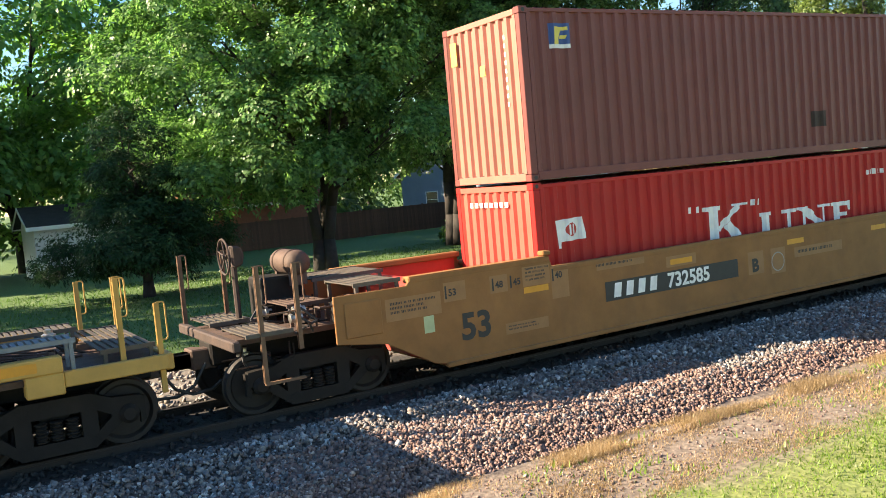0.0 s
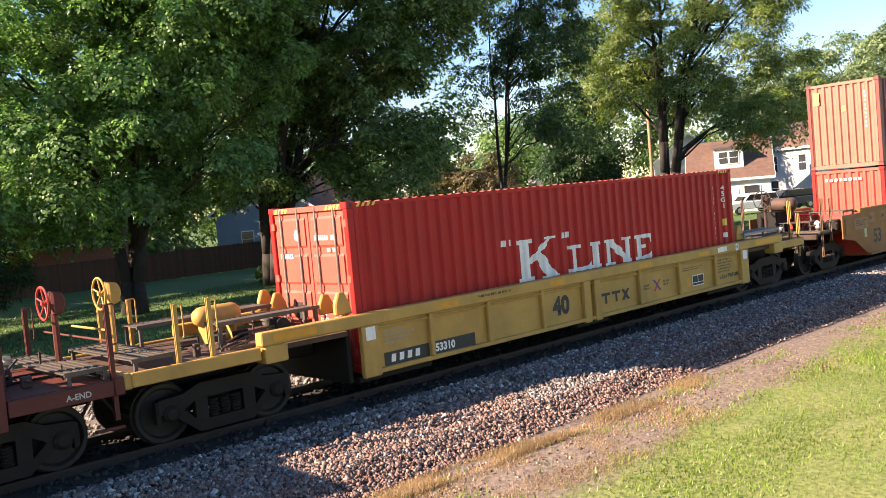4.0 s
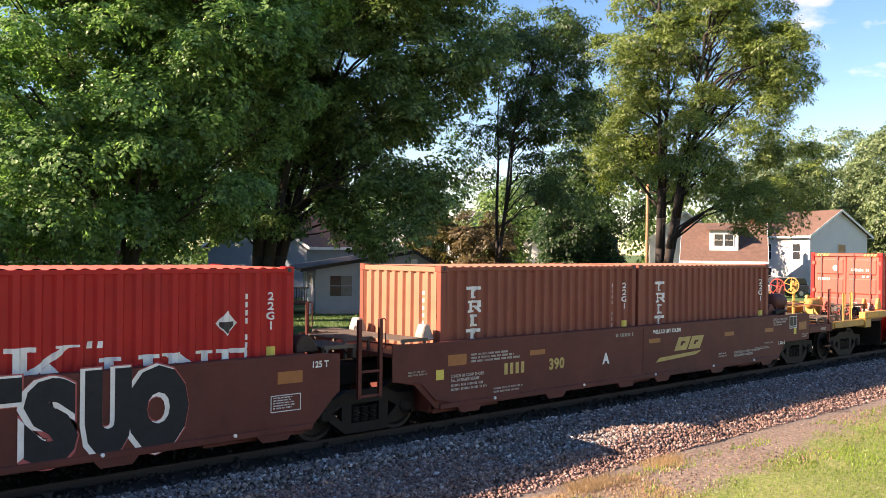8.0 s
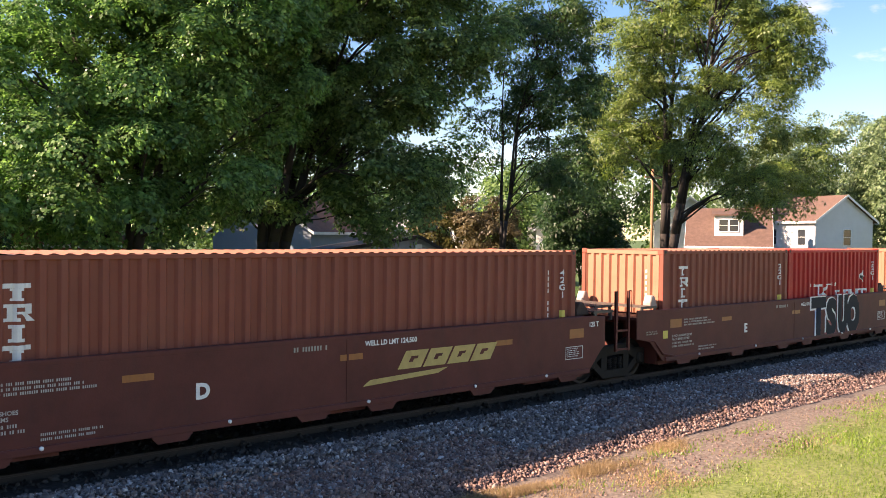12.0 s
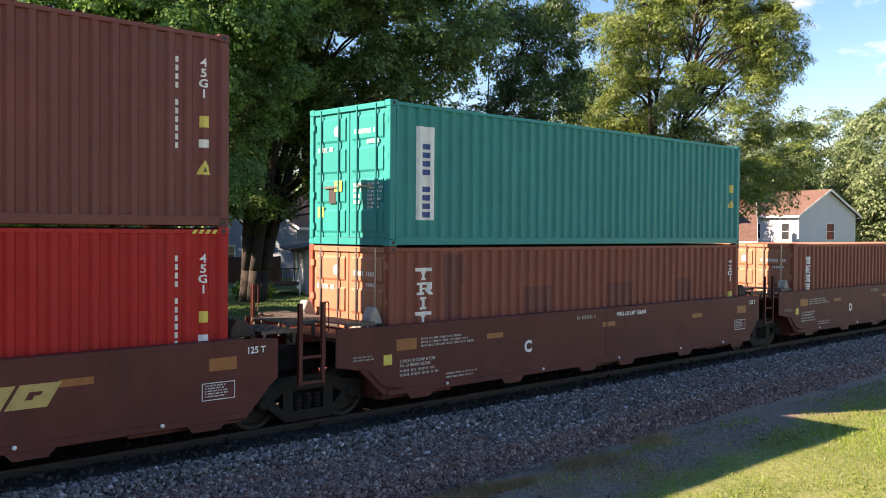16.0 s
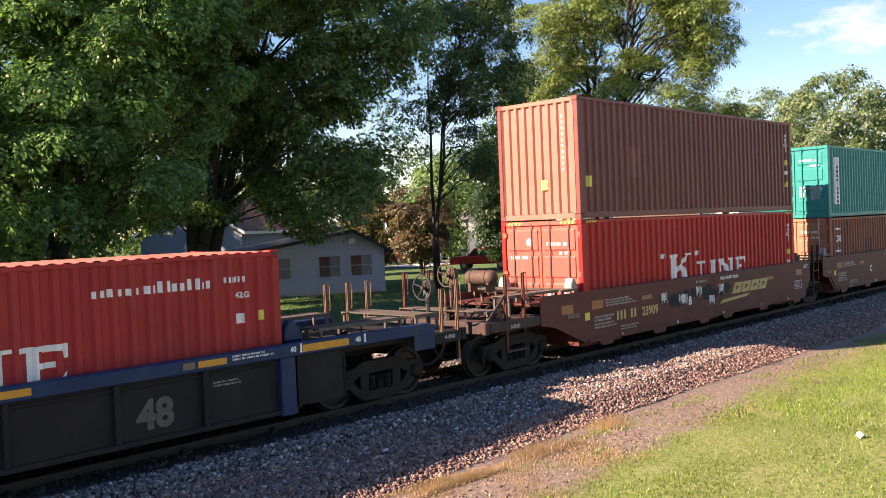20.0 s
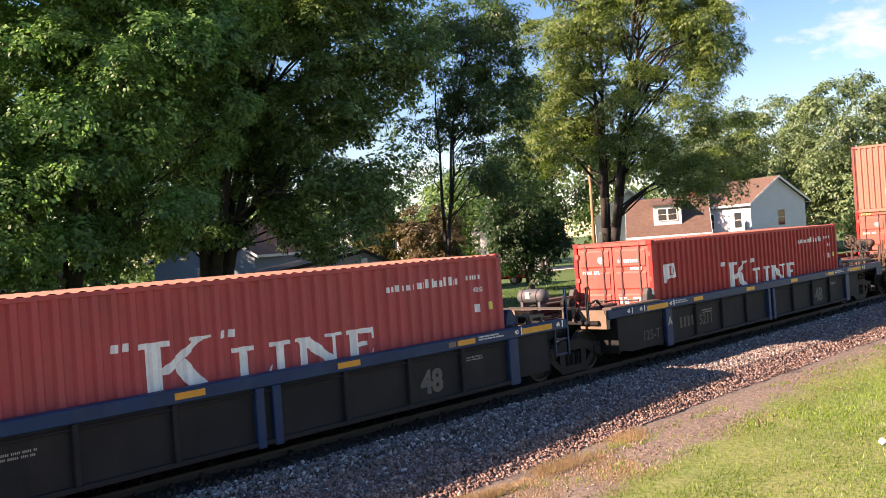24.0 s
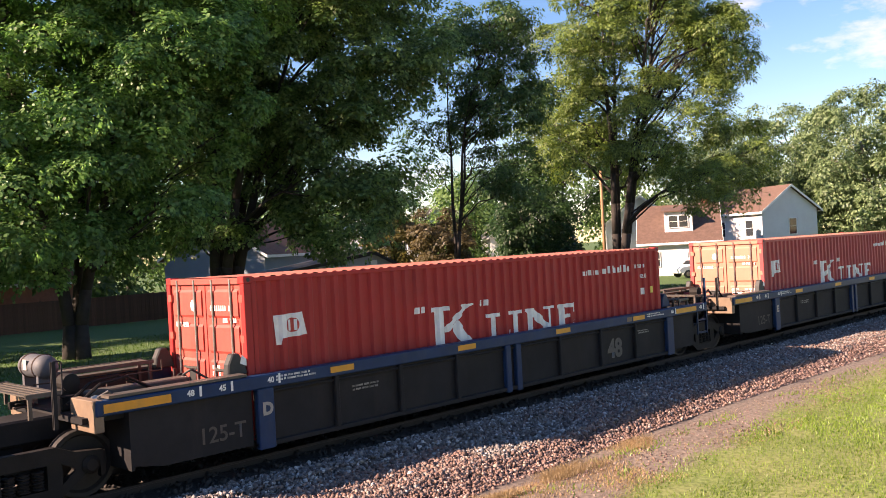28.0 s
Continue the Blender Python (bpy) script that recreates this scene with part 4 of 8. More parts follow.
        stanchion(c, -1.2, 1.3, 1.2, 2.2, M_WELL, 0.06, 0.5)
        part("ladder_rung", Geo().box(-1.95, -1.5, -1.36, -1.32, 0.74, 0.78), M_WELL, c)
        part("ladder_rung", Geo().box(-1.95, -1.5, -1.36, -1.32, 1.15, 1.19), M_WELL, c)
        part("air_pipe", Geo().path([(-0.9, -1.36, 1.35), (-1.15, -1.38, 1.25), (-1.2, -1.38, 1.02), (-0.95, -1.4, 0.92), (-0.62, -1.43, 0.86), (-0.3, -1.45, 0.55), (0.1, -1.46, 0.48)], 0.024), M_WELL, c)
    if not right_end:
        walkway(c, 12.72, 13.4, -1.3, -0.35, 1.64, legs=1.42)
        part("air_pipe", Geo().path([(12.6, -1.0, 1.5), (13.0, -0.9, 1.62), (13.5, -0.6, 1.55), (14.0, -0.5, 1.25)], 0.025), M_IRON, c)
        part("air_pipe", Geo().path([(12.8, 0.4, 1.5), (13.6, 0.3, 1.5), (14.1, 0.35, 1.2)], 0.025), M_IRON, c)
        part("brake_cylinder", Geo().tube((13.2, 0.2, 1.58), (13.2, 0.75, 1.58), 0.12, 14), M_IRON, c, bevel=0.01)
    MOVERS.append(c)
    y = -H - 0.006
    k = 1.15 if letter in "AB" else 0.0
    mark("reflector", rect(0.47, 0.2), M_REFLD, c, 0.0, 1.13, y, "amber reflective panel")
    for a, z in ((2.27 - (0.05 if k else 0), 1.17), (5.93 + k * 0.3, 1.16), (9.57, 1.14)):
        mark("reflector", rect(0.46, 0.1), M_REFLD, c, a, z, y)
    if not right_end:
        mark("reflector", rect(0.46, 0.19), M_REFLD, c, 11.75, 1.13, y)
    else:
        mark("reflector", rect(0.46, 0.1), M_REFLD, c, 11.63, 1.13, y)
    mark("inspection_tag", rect(0.19, 0.18), M_YTAG, c, -0.29, 0.9, y, "yellow inspection tag")
    mark("small_stencil", bars(1.38, 0.19, 3, 0.62, 3), M_STEN, c, 0.58, 1.13, y, "small white stencilled lines")
    mark("brake_notice", words("2 INCH HI COMP SHOES\nNo. 24 BRAKE BEAMS", 0.078, 0.002), M_STEN, c, 0.08, 0.91, y, "white stencil 2 INCH HI COMP SHOES No. 24 BRAKE BEAMS")
    mark("small_stencil", bars(0.95, 0.15, 2, 0.6, 5), M_STEN, c, 0.08, 0.64, y)
    mark("small_stencil", bars(0.5, 0.1, 2, 0.6, 9), M_GREY, c, -0.95, 1.0, y)
    mark("small_stencil", bars(0.9, 0.13, 2, 0.55, 19), M_STEN, c, 1.2, 0.5, y)
    if right_end:
        mark("car_notice", words("CONTROLLED INTERCHANGE CAR\nSEE EQUIPMENT REGISTER", 0.082, 0.002), M_STEN, c, 10.05, 0.67, y, "white stencil CONTROLLED INTERCHANGE CAR SEE EQUIPMENT REGISTER")
        mark("brake_notice", words("2 INCH HI COMP SHOES\nNo. 24 BRAKE BEAMS", 0.075, 0.002), M_STEN, c, 12.08, 1.42, y, "white stencil 2 INCH HI COMP SHOES No. 24 BRAKE BEAMS")
        for w, h, n, sd, a, z in ((0.62, 0.07, 1, 8, 12.1, 1.25), (0.65, 0.07, 1, 31, 11.62, 0.79), (1.05, 0.08, 2, 32, 11.1, 0.68), (0.4, 0.13, 2, 33, 9.3, 0.6), (0.42, 0.12, 2, 34, 13.75, 0.86)):
            mark("small_stencil", bars(w, h, n, 0.55, sd), M_STEN, c, a, z, y)
    else:
        mark("data_panel", bars(0.46, 0.2, 5, 0.5, 8), M_WHITE, c, 11.68, 0.73, y)
        g = Geo()
        for a, b, p, q in ((11.63, 12.18, 0.7, 0.712), (11.63, 12.18, 0.95, 0.962), (11.63, 11.642, 0.7, 0.962), (12.168, 12.18, 0.7, 0.962)):
            g.box(a, b, y - 0.002, y, p, q)
        part("data_panel_border", g, M_WHITE, c)
        mark("brake_stencil", words("125 T", 0.14, 0.004), M_WHITE, c, 12.38, 1.34, y, "white stencil 125 T")
    mark("unit_letter", words(letter, 0.31, 0.014), M_WHITE, c, 3.36 + k * 1.06, 0.83, y, f"white stencilled letter {letter}")
    mark("load_limit", words("WELL LD LMT 124,500", 0.118, 0.004), M_WHITE, c, 6.44, 1.37, y, "white stencil WELL LD LMT 124,500")
    mark("unit_number", bars(0.85, 0.085, 1, 0.9, 4), M_GREY, c, 5.03, 1.36, y)
    for i, px in enumerate((1.2, 3.9, 6.5, 9.0, 11.0)):
        part("tie_down_bolt", Geo().lathe([(0.03, 0), (0.03, -0.02), (0.015, -0.03)], (px, -H - 0.035, 0.44), "y", 8), M_WHITE, c)
    return c


M_GUIDE = mat("chalky_white_guide_paint", (0.32, 0.29, 0.26), 0.7, 0, 0.2, 6, RUST, 0.5)


def gold_badge(c, x, z, y, n=4):
    """The road's gold emblem as plain slanted slit blocks over a tapered bar."""
    k = 0.62
    for i in range(n):
        a = 0.62 + i * 0.58
        w = 0.53

        def sl(u0, u1, z0, z1):
            return [(a + u0 * w + z0 * k, z0), (a + u1 * w + z0 * k, z0), (a + u1 * w + z1 * k, z1), (a + u0 * w + z1 * k, z1)]
        me = flat([sl(0, 1.0, 0.22, 0.33), sl(0, 0.34, 0.33, 0.43), sl(0.52, 1.0, 0.33, 0.38), sl(0.66, 1.0, 0.38, 0.43), sl(0, 1.0, 0.43, 0.53)])
        mark("emblem_block", me, M_GOLD, c, x, z, y, "dull gold slanted block of an emblem")
    mark("emblem_bar", flat([[(0.0, 0.0), (1.7, 0.08), (1.95, 0.17), (0.16, 0.1)]]), M_GOLD, c, x, z, y, "dull gold tapered bar")


def rib_car(x, half, top_paint, side_paint, posts, x_left, x_right, chord_z, bottom, label, group=""):
    """A well with a box top chord, a recessed side sheet and upright posts; x: rear end of its container."""
    c = thing("well_car", x, 0, 0, label, "rail car", group)
    z0, z1 = chord_z
    for sy in (-1, 1):
        y0, y1 = sorted((sy * half, sy * (half - 0.2)))
        part("top_chord", Geo().box(x_left, x_right, y0, y1, z0, z1), top_paint, c, bevel=0.018)
        y0, y1 = sorted((sy * (half - 0.09), sy * (half - 0.12)))
        part("side_sheet", Geo().box(-0.05, 12.25, y0, y1, bottom, z0 + 0.05), side_paint, c)
        y0, y1 = sorted((sy * (half - 0.015), sy * (half - 0.14)))
        part("bottom_chord", Geo().box(-0.05, 12.25, y0, y1, bottom - 0.03, bottom + 0.05), side_paint, c, bevel=0.012)
        for px, w, pm in posts:
            y0, y1 = sorted((sy * (half + (0.006 if w > 0.15 else -0.002)), sy * (half - 0.1)))
            part("side_post", Geo().prism([(px - w / 2, z0 + 0.002), (px + w / 2, z0 + 0.002), (px + w / 2, bottom - (0.06 if w > 0.15 else -0.04)), (px - w / 2, bottom - (0.06 if w > 0.15 else -0.04))], y0, y1, "y"), pm, c, bevel=0.015)
        part("pipe_run", Geo().tube((0.1, sy * (half - 0.06), z0 - 0.07), (12.1, sy * (half - 0.06), z0 - 0.07), 0.022), side_paint, c)
    for a, b in ((-0.1, 1.5), (5.6, 6.6), (10.6, 12.3)):
        part("well_floor", Geo().box(a, b, -1.3, 1.3, 0.27, 0.35), M_IRON, c)
    # near-black bulkheads: the dark of the shaded void put into their colour
    part("end_bulkhead", Geo().box(-0.3, -0.22, -1.28, 1.28, 0.3, 1.2), M_IRON, c)
    part("end_bulkhead", Geo().box(12.42, 12.5, -1.28, 1.28, 0.3, 1.2), M_IRON, c)
    MOVERS.append(c)
    return c


# ---- the train, from the first car that passes to the last ----
def white_name(t, k=1.0, x=0.0, z=0.0):
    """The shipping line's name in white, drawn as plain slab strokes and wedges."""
    sh = sheet_of(t)

    def put(name, polys, lab="", dy=0.0):
        for i, o in enumerate(polys):
            mark(name, flat([[(x + p * k, z + q * k) for p, q in o]]), M_WHITE, t, 0, 0, -1.2165 - dy - 0.0007 * i, lab, sh)
    put("name_stroke", [beam(4.04, 1.0, 0.5, 0.84, 0.1, 0.5)], "large white painted stroke of a name")
    put("name_stroke", [[(4.418, 1.34), (4.5, 1.34), (5.1, 1.79), (5.27, 1.8), (5.27, 1.84), (4.86, 1.84), (4.86, 1.8), (4.93, 1.79), (4.418, 1.44)], [(4.6, 1.41), (4.78, 1.545), (5.2, 1.06), (5.32, 1.04), (5.32, 1.0), (4.78, 1.0), (4.78, 1.04), (4.86, 1.06)]])
    put("name_stroke", [beam(5.6, 1.02, 0.4, 0.56), [(5.9, 1.02), (6.32, 1.02), (6.36, 1.22), (6.2, 1.1), (5.9, 1.1)]])
    put("name_stroke", [beam(6.32, 1.02, 0.4, 0.56)])
    put("name_stroke", [beam(6.8, 1.02, 0.36, 0.56, 0.1, 0.3), beam(7.46, 1.02, 0.36, 0.56, 0.1, 0.3)])
    put("name_stroke", [[(6.86, 1.53), (6.9, 1.58), (7.12, 1.58), (7.7, 1.12), (7.7, 1.02), (7.58, 1.02)]], dy=0.0012)
    put("name_stroke", [beam(7.9, 1.02, 0.36, 0.56)])
    put("name_stroke", [[(8.2, 1.02), (8.52, 1.02), (8.55, 1.2), (8.4, 1.1), (8.2, 1.1)], [(8.2, 1.49), (8.47, 1.49), (8.5, 1.38), (8.57, 1.38), (8.57, 1.58), (8.2, 1.58)], [(8.12, 1.27), (8.38, 1.27), (8.38, 1.35), (8.12, 1.35)]], dy=0.0012)
    for a in (3.64, 3.82, 5.4, 5.56):
        put("quote_mark", [[(a, 1.76), (a + 0.1, 1.76), (a + 0.11, 1.88), (a + 0.02, 1.88)]])


def house_flag(t, z=0.0, dx=0.0):
    sh = sheet_of(t)
    mark("flag_emblem", flat([[(0.56 + dx, 1.92 + z), (1.14 + dx, 1.94 + z), (1.22 + dx, 1.56 + z), (0.7 + dx, 1.54 + z), (0.68 + dx, 1.44 + z), (0.6 + dx, 1.44 + z)]]), M_WHITE, t, 0, 0, -1.2165, "white painted flag", sh)
    mark("flag_disc", flat([[(0.92 + dx + 0.12 * math.cos(a * math.pi / 8), 1.74 + z + 0.12 * math.sin(a * math.pi / 8)) for a in range(16)]]), M_REDP, t, 0, 0, -1.219, "red disc on a white flag", sh)
    for a in (-0.05, 0.05):
        mark("flag_bar", flat([[(0.9 + dx + a, 1.65 + z), (0.94 + dx + a, 1.65 + z), (0.94 + dx + a, 1.83 + z), (0.9 + dx + a, 1.83 + z)]]), M_WHITE, t, 0, 0, -1.2205, "", sh)


M_REDP = mat("red_marking_paint", (0.45, 0.04, 0.03), 0.55, 0, 0.1, 5)


def web_line(t):
    """A web address too small and too branded to spell: plain upright bars."""
    rnd = random.Random(4)
    a = 8.98
    out = []
    while a < 10.85:
        w = rnd.uniform(0.05, 0.09)
        h = rnd.choice((0.1, 0.1, 0.12, 0.17))
        out.append([(a, 2.05), (a + w, 2.05), (a + w, 2.05 + h), (a, 2.05 + h)])
        a += w + rnd.uniform(0.03, 0.09)
    mark("address_line", flat(out), M_WHITE, t, 0, 0, -1.2165, "row of small white painted strokes", sheet_of(t))
    mark("owner_number", bars(0.55, 0.1, 1, 0.9, 3), M_WHITE, t, 11.15, 2.1, -1.2165, "", sheet_of(t))


def stack_name(t, x=0.68):
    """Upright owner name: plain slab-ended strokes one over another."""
    sh = sheet_of(t)
    h, g = 0.225, 0.042
    for i in range(4):
        z = 1.17 + (3 - i) * (h + g)
        if i in (0, 3):
            p = [[(0, h * 0.72), (0.36, h * 0.72), (0.36, h), (0, h)], beam(0.1, 0, 0.16, h * 0.718, 0.2, 0.6)]
        elif i == 1:
            p = [beam(0.02, 0, 0.2, h, 0.2, 0.55), [(0.222, h * 0.8), (0.37, h * 0.8), (0.37, h), (0.222, h)], [(0.28, h * 0.56), (0.37, h * 0.56), (0.37, h * 0.8), (0.28, h * 0.8)], [(0.177, h * 0.42), (0.37, h * 0.42), (0.37, h * 0.56), (0.177, h * 0.56)], [(0.235, h * 0.42), (0.315, h * 0.42), (0.41, 0), (0.31, 0)]]
        else:
            p = [beam(0.08, 0, 0.2, h, 0.2, 0.55)]
        mark("owner_mark", flat(p), M_WHITE, t, x, z, -1.2165, "white painted upright stroke with slab ends", sh)


def codes(t, length, height, size_code, tri=False):
    """Size code and small plates near the forward end of the side."""
    sh = sheet_of(t)
    mark("size_code", words(size_code, 0.17, 0.005, 1.0, True, 0.9), M_WHITE, t, length - 0.42, height - 0.52, -1.2165, f"white size code {size_code}", sh)
    n = int((height - 1.35) / 0.125)
    for i in range(n):
        if i in (4, 11):
            continue
        mark("owner_number", rect(0.05, 0.085), M_WHITE, t, length - 0.86, height - 0.5 - i * 0.125, -1.2165, "", sh)
    mark("data_sticker", rect(0.13, 0.17), M_YTAG, t, length - 0.47, height - 1.42, -1.2165, "small yellow sticker", sh)
    mark("data_sticker", rect(0.15, 0.12), M_WHITE, t, length - 0.48, height - 1.72, -1.2165, "", sh)
    if tri:
        mark("warning_triangle", flat([[(-0.12, 0), (0.12, 0), (0, 0.22)]]), M_YTAG, t, length - 0.4, height - 2.12, -1.2165, "yellow warning triangle", sh)
        mark("triangle_mark", flat([[(-0.03, 0.04), (0.03, 0.04), (0.0, 0.12)]]), M_MARK, t, length - 0.4, height - 2.12, -1.219, "", sh)


def hazard_stripes(t, length, height, doors=True):
    """Yellow and black slanted bars on the top rail corners of a tall box."""
    for a in (length - 0.62, 0.2):
        for i in range(4):
            mark("height_stripe", flat([[(a + i * 0.11, 0), (a + i * 0.11 + 0.06, 0), (a + i * 0.11 + 0.1, 0.06), (a + i * 0.11 + 0.04, 0.06)]]), M_YTAG, t, 0, height - 0.094, -1.2225, "yellow height warning stripe")
    if doors:
        for a in (-1.0, 0.6):
            for i in range(4):
                mark("height_stripe", flat([[(a + i * 0.11, 0), (a + i * 0.11 + 0.06, 0), (a + i * 0.11 + 0.1, 0.08), (a + i * 0.11 + 0.04, 0.08)]]), M_YTAG, t, 0, height - 0.11, -0.003, "", None, "end")


def door_marks(t, height, seed=1, badge=True):
    """Stencils on the two door leaves."""
    rnd = random.Random(seed)
    for a, w, h, z, n in ((0.18, 0.8, 0.13, 0.77, 1), (0.55, 0.4, 0.11, 0.7, 1), (0.16, 0.3, 0.42, 0.28, 4), (0.58, 0.42, 0.5, 0.25, 7), (-0.95, 0.62, 0.13, 0.66, 1)):
        mark("door_stencil", bars(w, h, n, 0.66, seed + int(a * 50)), M_WHITE, t, a, height * z, 0.014, "small white door stencil", None, "end")
    mark("door_sticker", rect(0.2, 0.2), M_YTAG if rnd.random() < 0.5 else M_WHITE, t, -0.95, height * 0.2, 0.014, "", None, "end")
    mark("door_sticker", flat([[(0.1 * math.cos(k * math.pi / 6), 0.1 * math.sin(k * math.pi / 6)) for k in range(12)]]), M_WHITE, t, -0.35, height * 0.82, 0.014, "round white sticker", None, "end")
    mark("door_sticker", rect(0.22, 0.3), M_MARK, t, -0.6, height * 0.3, 0.014, "", None, "end")


def end_mark(t, x, z, w, h, m, lab="yellow sticker"):
    mark("end_sticker", rect(w, h), m, t, x, z, -0.002, lab, None, "end")


def tan_car():
    b = container(52.87, 0.36, 12.192, 2.591, M_RED, "bright red ribbed steel shipping container, lower of a stack", False)
    white_name(b, 0.98)
    house_flag(b, 0.0, -0.14)
    web_line(b)
    for i in range(8):
        end_mark(b, -0.75 + i * 0.16, 2.2, 0.1, 0.09, M_WHITE, "small white number block")
    b = container(52.87, 2.98, 12.192, 2.896, M_BROWN, "brown ribbed steel shipping container stacked on another", False)
    mark("owner_badge", rect(0.42, 0.42), M_NAVY, b, 0.62, 2.2, -1.2165, "blue square badge", sheet_of(b))
    mark("badge_bar", flat([[(0.7, 2.26), (0.78, 2.26), (0.88, 2.5), (1.0, 2.5), (1.0, 2.56), (0.72, 2.56)], [(0.84, 2.36), (0.96, 2.36), (0.98, 2.42), (0.86, 2.42)]]), M_YTAG, b, 0, 0, -1.219, "", sheet_of(b))
    mark("badge_bar", rect(0.42, 0.07), M_WHITE, b, 0.62, 2.2, -1.219, "", sheet_of(b))
    mark("repair_patch", rect(0.42, 0.32), M_DRUST, b, 7.28, 0.55, -1.2165, "dark rusty patch on the side", sheet_of(b))
    end_mark(b, -0.98, 2.2, 0.2, 0.42, M_YTAG)
    end_mark(b, -0.05, 1.9, 0.16, 0.18, M_YTAG)
    for i in range(9):
        end_mark(b, 0.72, 1.3 + i * 0.14, 0.05, 0.07, M_WHITE, "small white number block")
    c = thing("well_car", 52.87, 0, 0, "dusty tan steel well car carrying two stacked containers", "rail car")
    side_plates(c, [(-3.9, 0.92), (-3.1, 0.8), (-2.3, 0.36), (-2.0, 0.3), (14.2, 0.3), (14.5, 0.36), (16.0, 0.92), (16.0, 1.6), (13.0, 1.6), (0.06, 1.56), (0.0, 1.74), (-2.6, 1.74), (-2.7, 1.62), (-3.9, 1.62)], 1.5, 0.04, M_TAN)
    for sy in (-1, 1):
        y0, y1 = sorted((sy * 1.505, sy * 1.3))
        part("top_chord", Geo().box(0.06, 13.0, y0, y1, 1.46, 1.555), M_TAN, c, bevel=0.02)
        part("raised_chord", Geo().box(-2.65, 0.02, y0, y1, 1.64, 1.745), M_TAN, c, bevel=0.02)
        y0, y1 = sorted((sy * 1.54, sy * 1.45))
        part("bottom_chord", Geo().box(-2.1, 14.2, y0, y1, 0.26, 0.34), M_TAN, c, bevel=0.015)
    for a, b2 in ((-2.0, 0.5), (5.4, 6.8), (11.8, 14.2)):
        part("well_floor", Geo().box(a, b2, -1.4, 1.4, 0.24, 0.32), M_TAN, c)
    part("end_bulkhead", Geo().box(-2.1, -2.0, -1.44, 1.44, 0.3, 1.6), M_REDP, c, "red-painted inner bulkhead")
    part("inner_side_lining", Geo().box(-2.0, -0.05, 1.43, 1.456, 0.4, 1.72), M_REDP, c, "red-painted inner side")
    part("end_platform", Geo().box(-5.3, -2.1, -1.0, 1.0, 1.08, 1.16), M_RUST, c)
    part("centre_sill", Geo().box(-5.4, -2.1, -0.3, 0.3, 0.72, 1.08), M_IRON, c, bevel=0.03)
    part("end_sill", Geo().box(-5.4, -5.28, -1.4, 1.4, 1.05, 1.2), M_DRUST, c, bevel=0.02)
    walkway(c, -5.2, -4.5, -1.4, -0.3, 1.26, M_DECK)
    walkway(c, -5.2, -4.5, 0.3, 1.4, 1.26, M_DECK)
    walkway(c, -3.5, -2.7, -1.35, -0.3, 1.74, M_DECK, legs=1.16)
    walkway(c, -3.5, -2.2, 0.2, 1.3, 1.74, M_DECK, legs=1.16)
    walkway(c, -4.3, -3.6, -0.7, 0.4, 1.5, M_RUST, legs=1.16)
    stanchion(c, -4.96, -1.38, 0.55, 2.2, M_RUSTL, 0.07, 0.55)
    stanchion(c, -4.4, -1.38, 0.95, 2.18, M_RUSTL, 0.07, 0.55)
    stanchion(c, -5.3, 1.3, 1.1, 2.3, M_RUSTL, 0.07, 0.55)
    stanchion(c, -4.6, 1.3, 1.1, 2.3, M_RUSTL, 0.07, 0.55)
    part("sill_step", Geo().box(-4.98, -4.38, -1.4, -1.34, 0.52, 0.56), M_RUSTL, c)
    part("guard_bar", Geo().tube((-4.96, -1.38, 1.5), (-4.4, -1.38, 1.5), 0.015), M_RUSTL, c)
    brake_wheel(c, -4.75, 0.5, 2.25, 1.16, M_DRUST)
    part("valve_box", Geo().box(-4.3, -3.6, 0.3, 1.0, 1.2, 1.85), M_IRON, c, bevel=0.03)
    air_tank(c, -3.75, 0.45, 2.05, 1.0, 0.2, M_RUST, "rusty brown air reservoir")
    part("spring_pack", Geo().box(-3.7, -3.45, -1.25, -0.9, 1.16, 1.5), M_IRON, c, bevel=0.03)
    for i in range(6):
        part("guard_slat", Geo().box(-3.42, -3.4, -1.42, -0.9, 1.18 + i * 0.07, 1.21 + i * 0.07), M_RUSTL, c)
    part("corner_lock", Geo().box(-0.1, 0.06, -1.5, -1.32, 1.75, 1.83), M_TAN, c, bevel=0.02)
    bogie(c, -4.05)
    bogie(c, 16.5)
    coupler(c, -5.4, -1)
    gear(c, -4.4, -2.7, -1.3, 0.3, 1.18, 3, 12)
    gear(c, -5.3, -4.4, -1.2, 0.2, 0.72, 4, 5)
    MOVERS.append(c)
    y = -1.506
    mark("well_length", words("53", 0.58, 0.018), M_MARK, c, -1.8, 0.64, y, "large black number 53")
    mark("number_board", rect(3.3, 0.34), M_MARK, c, 1.16, 0.8, y, "black number board")
    for i in range(4):
        mark("owner_block", flat([[(0, 0), (0.16, 0), (0.2, 0.25), (0.04, 0.25)]]), M_WHITE, c, 1.34 + i * 0.28, 0.85, y - 0.003, "small white slanted block")
    mark("car_number", words("732585", 0.36, 0.01), M_WHITE, c, 2.62, 0.85, y - 0.003, "white car number 732585")
    mark("unit_letter", words("B", 0.34, 0.016), M_MARK, c, 4.85, 0.84, y, "black letter B")
    mark("seal_ring", flat([[(r * math.cos(a * math.pi / 10), r * math.sin(a * math.pi / 10)) for r, a in ((0.17, k), (0.19, k), (0.19, k + 1), (0.17, k + 1))] for k in range(20)]), M_GREY, c, 5.6, 0.95, y, "faint round stencil")
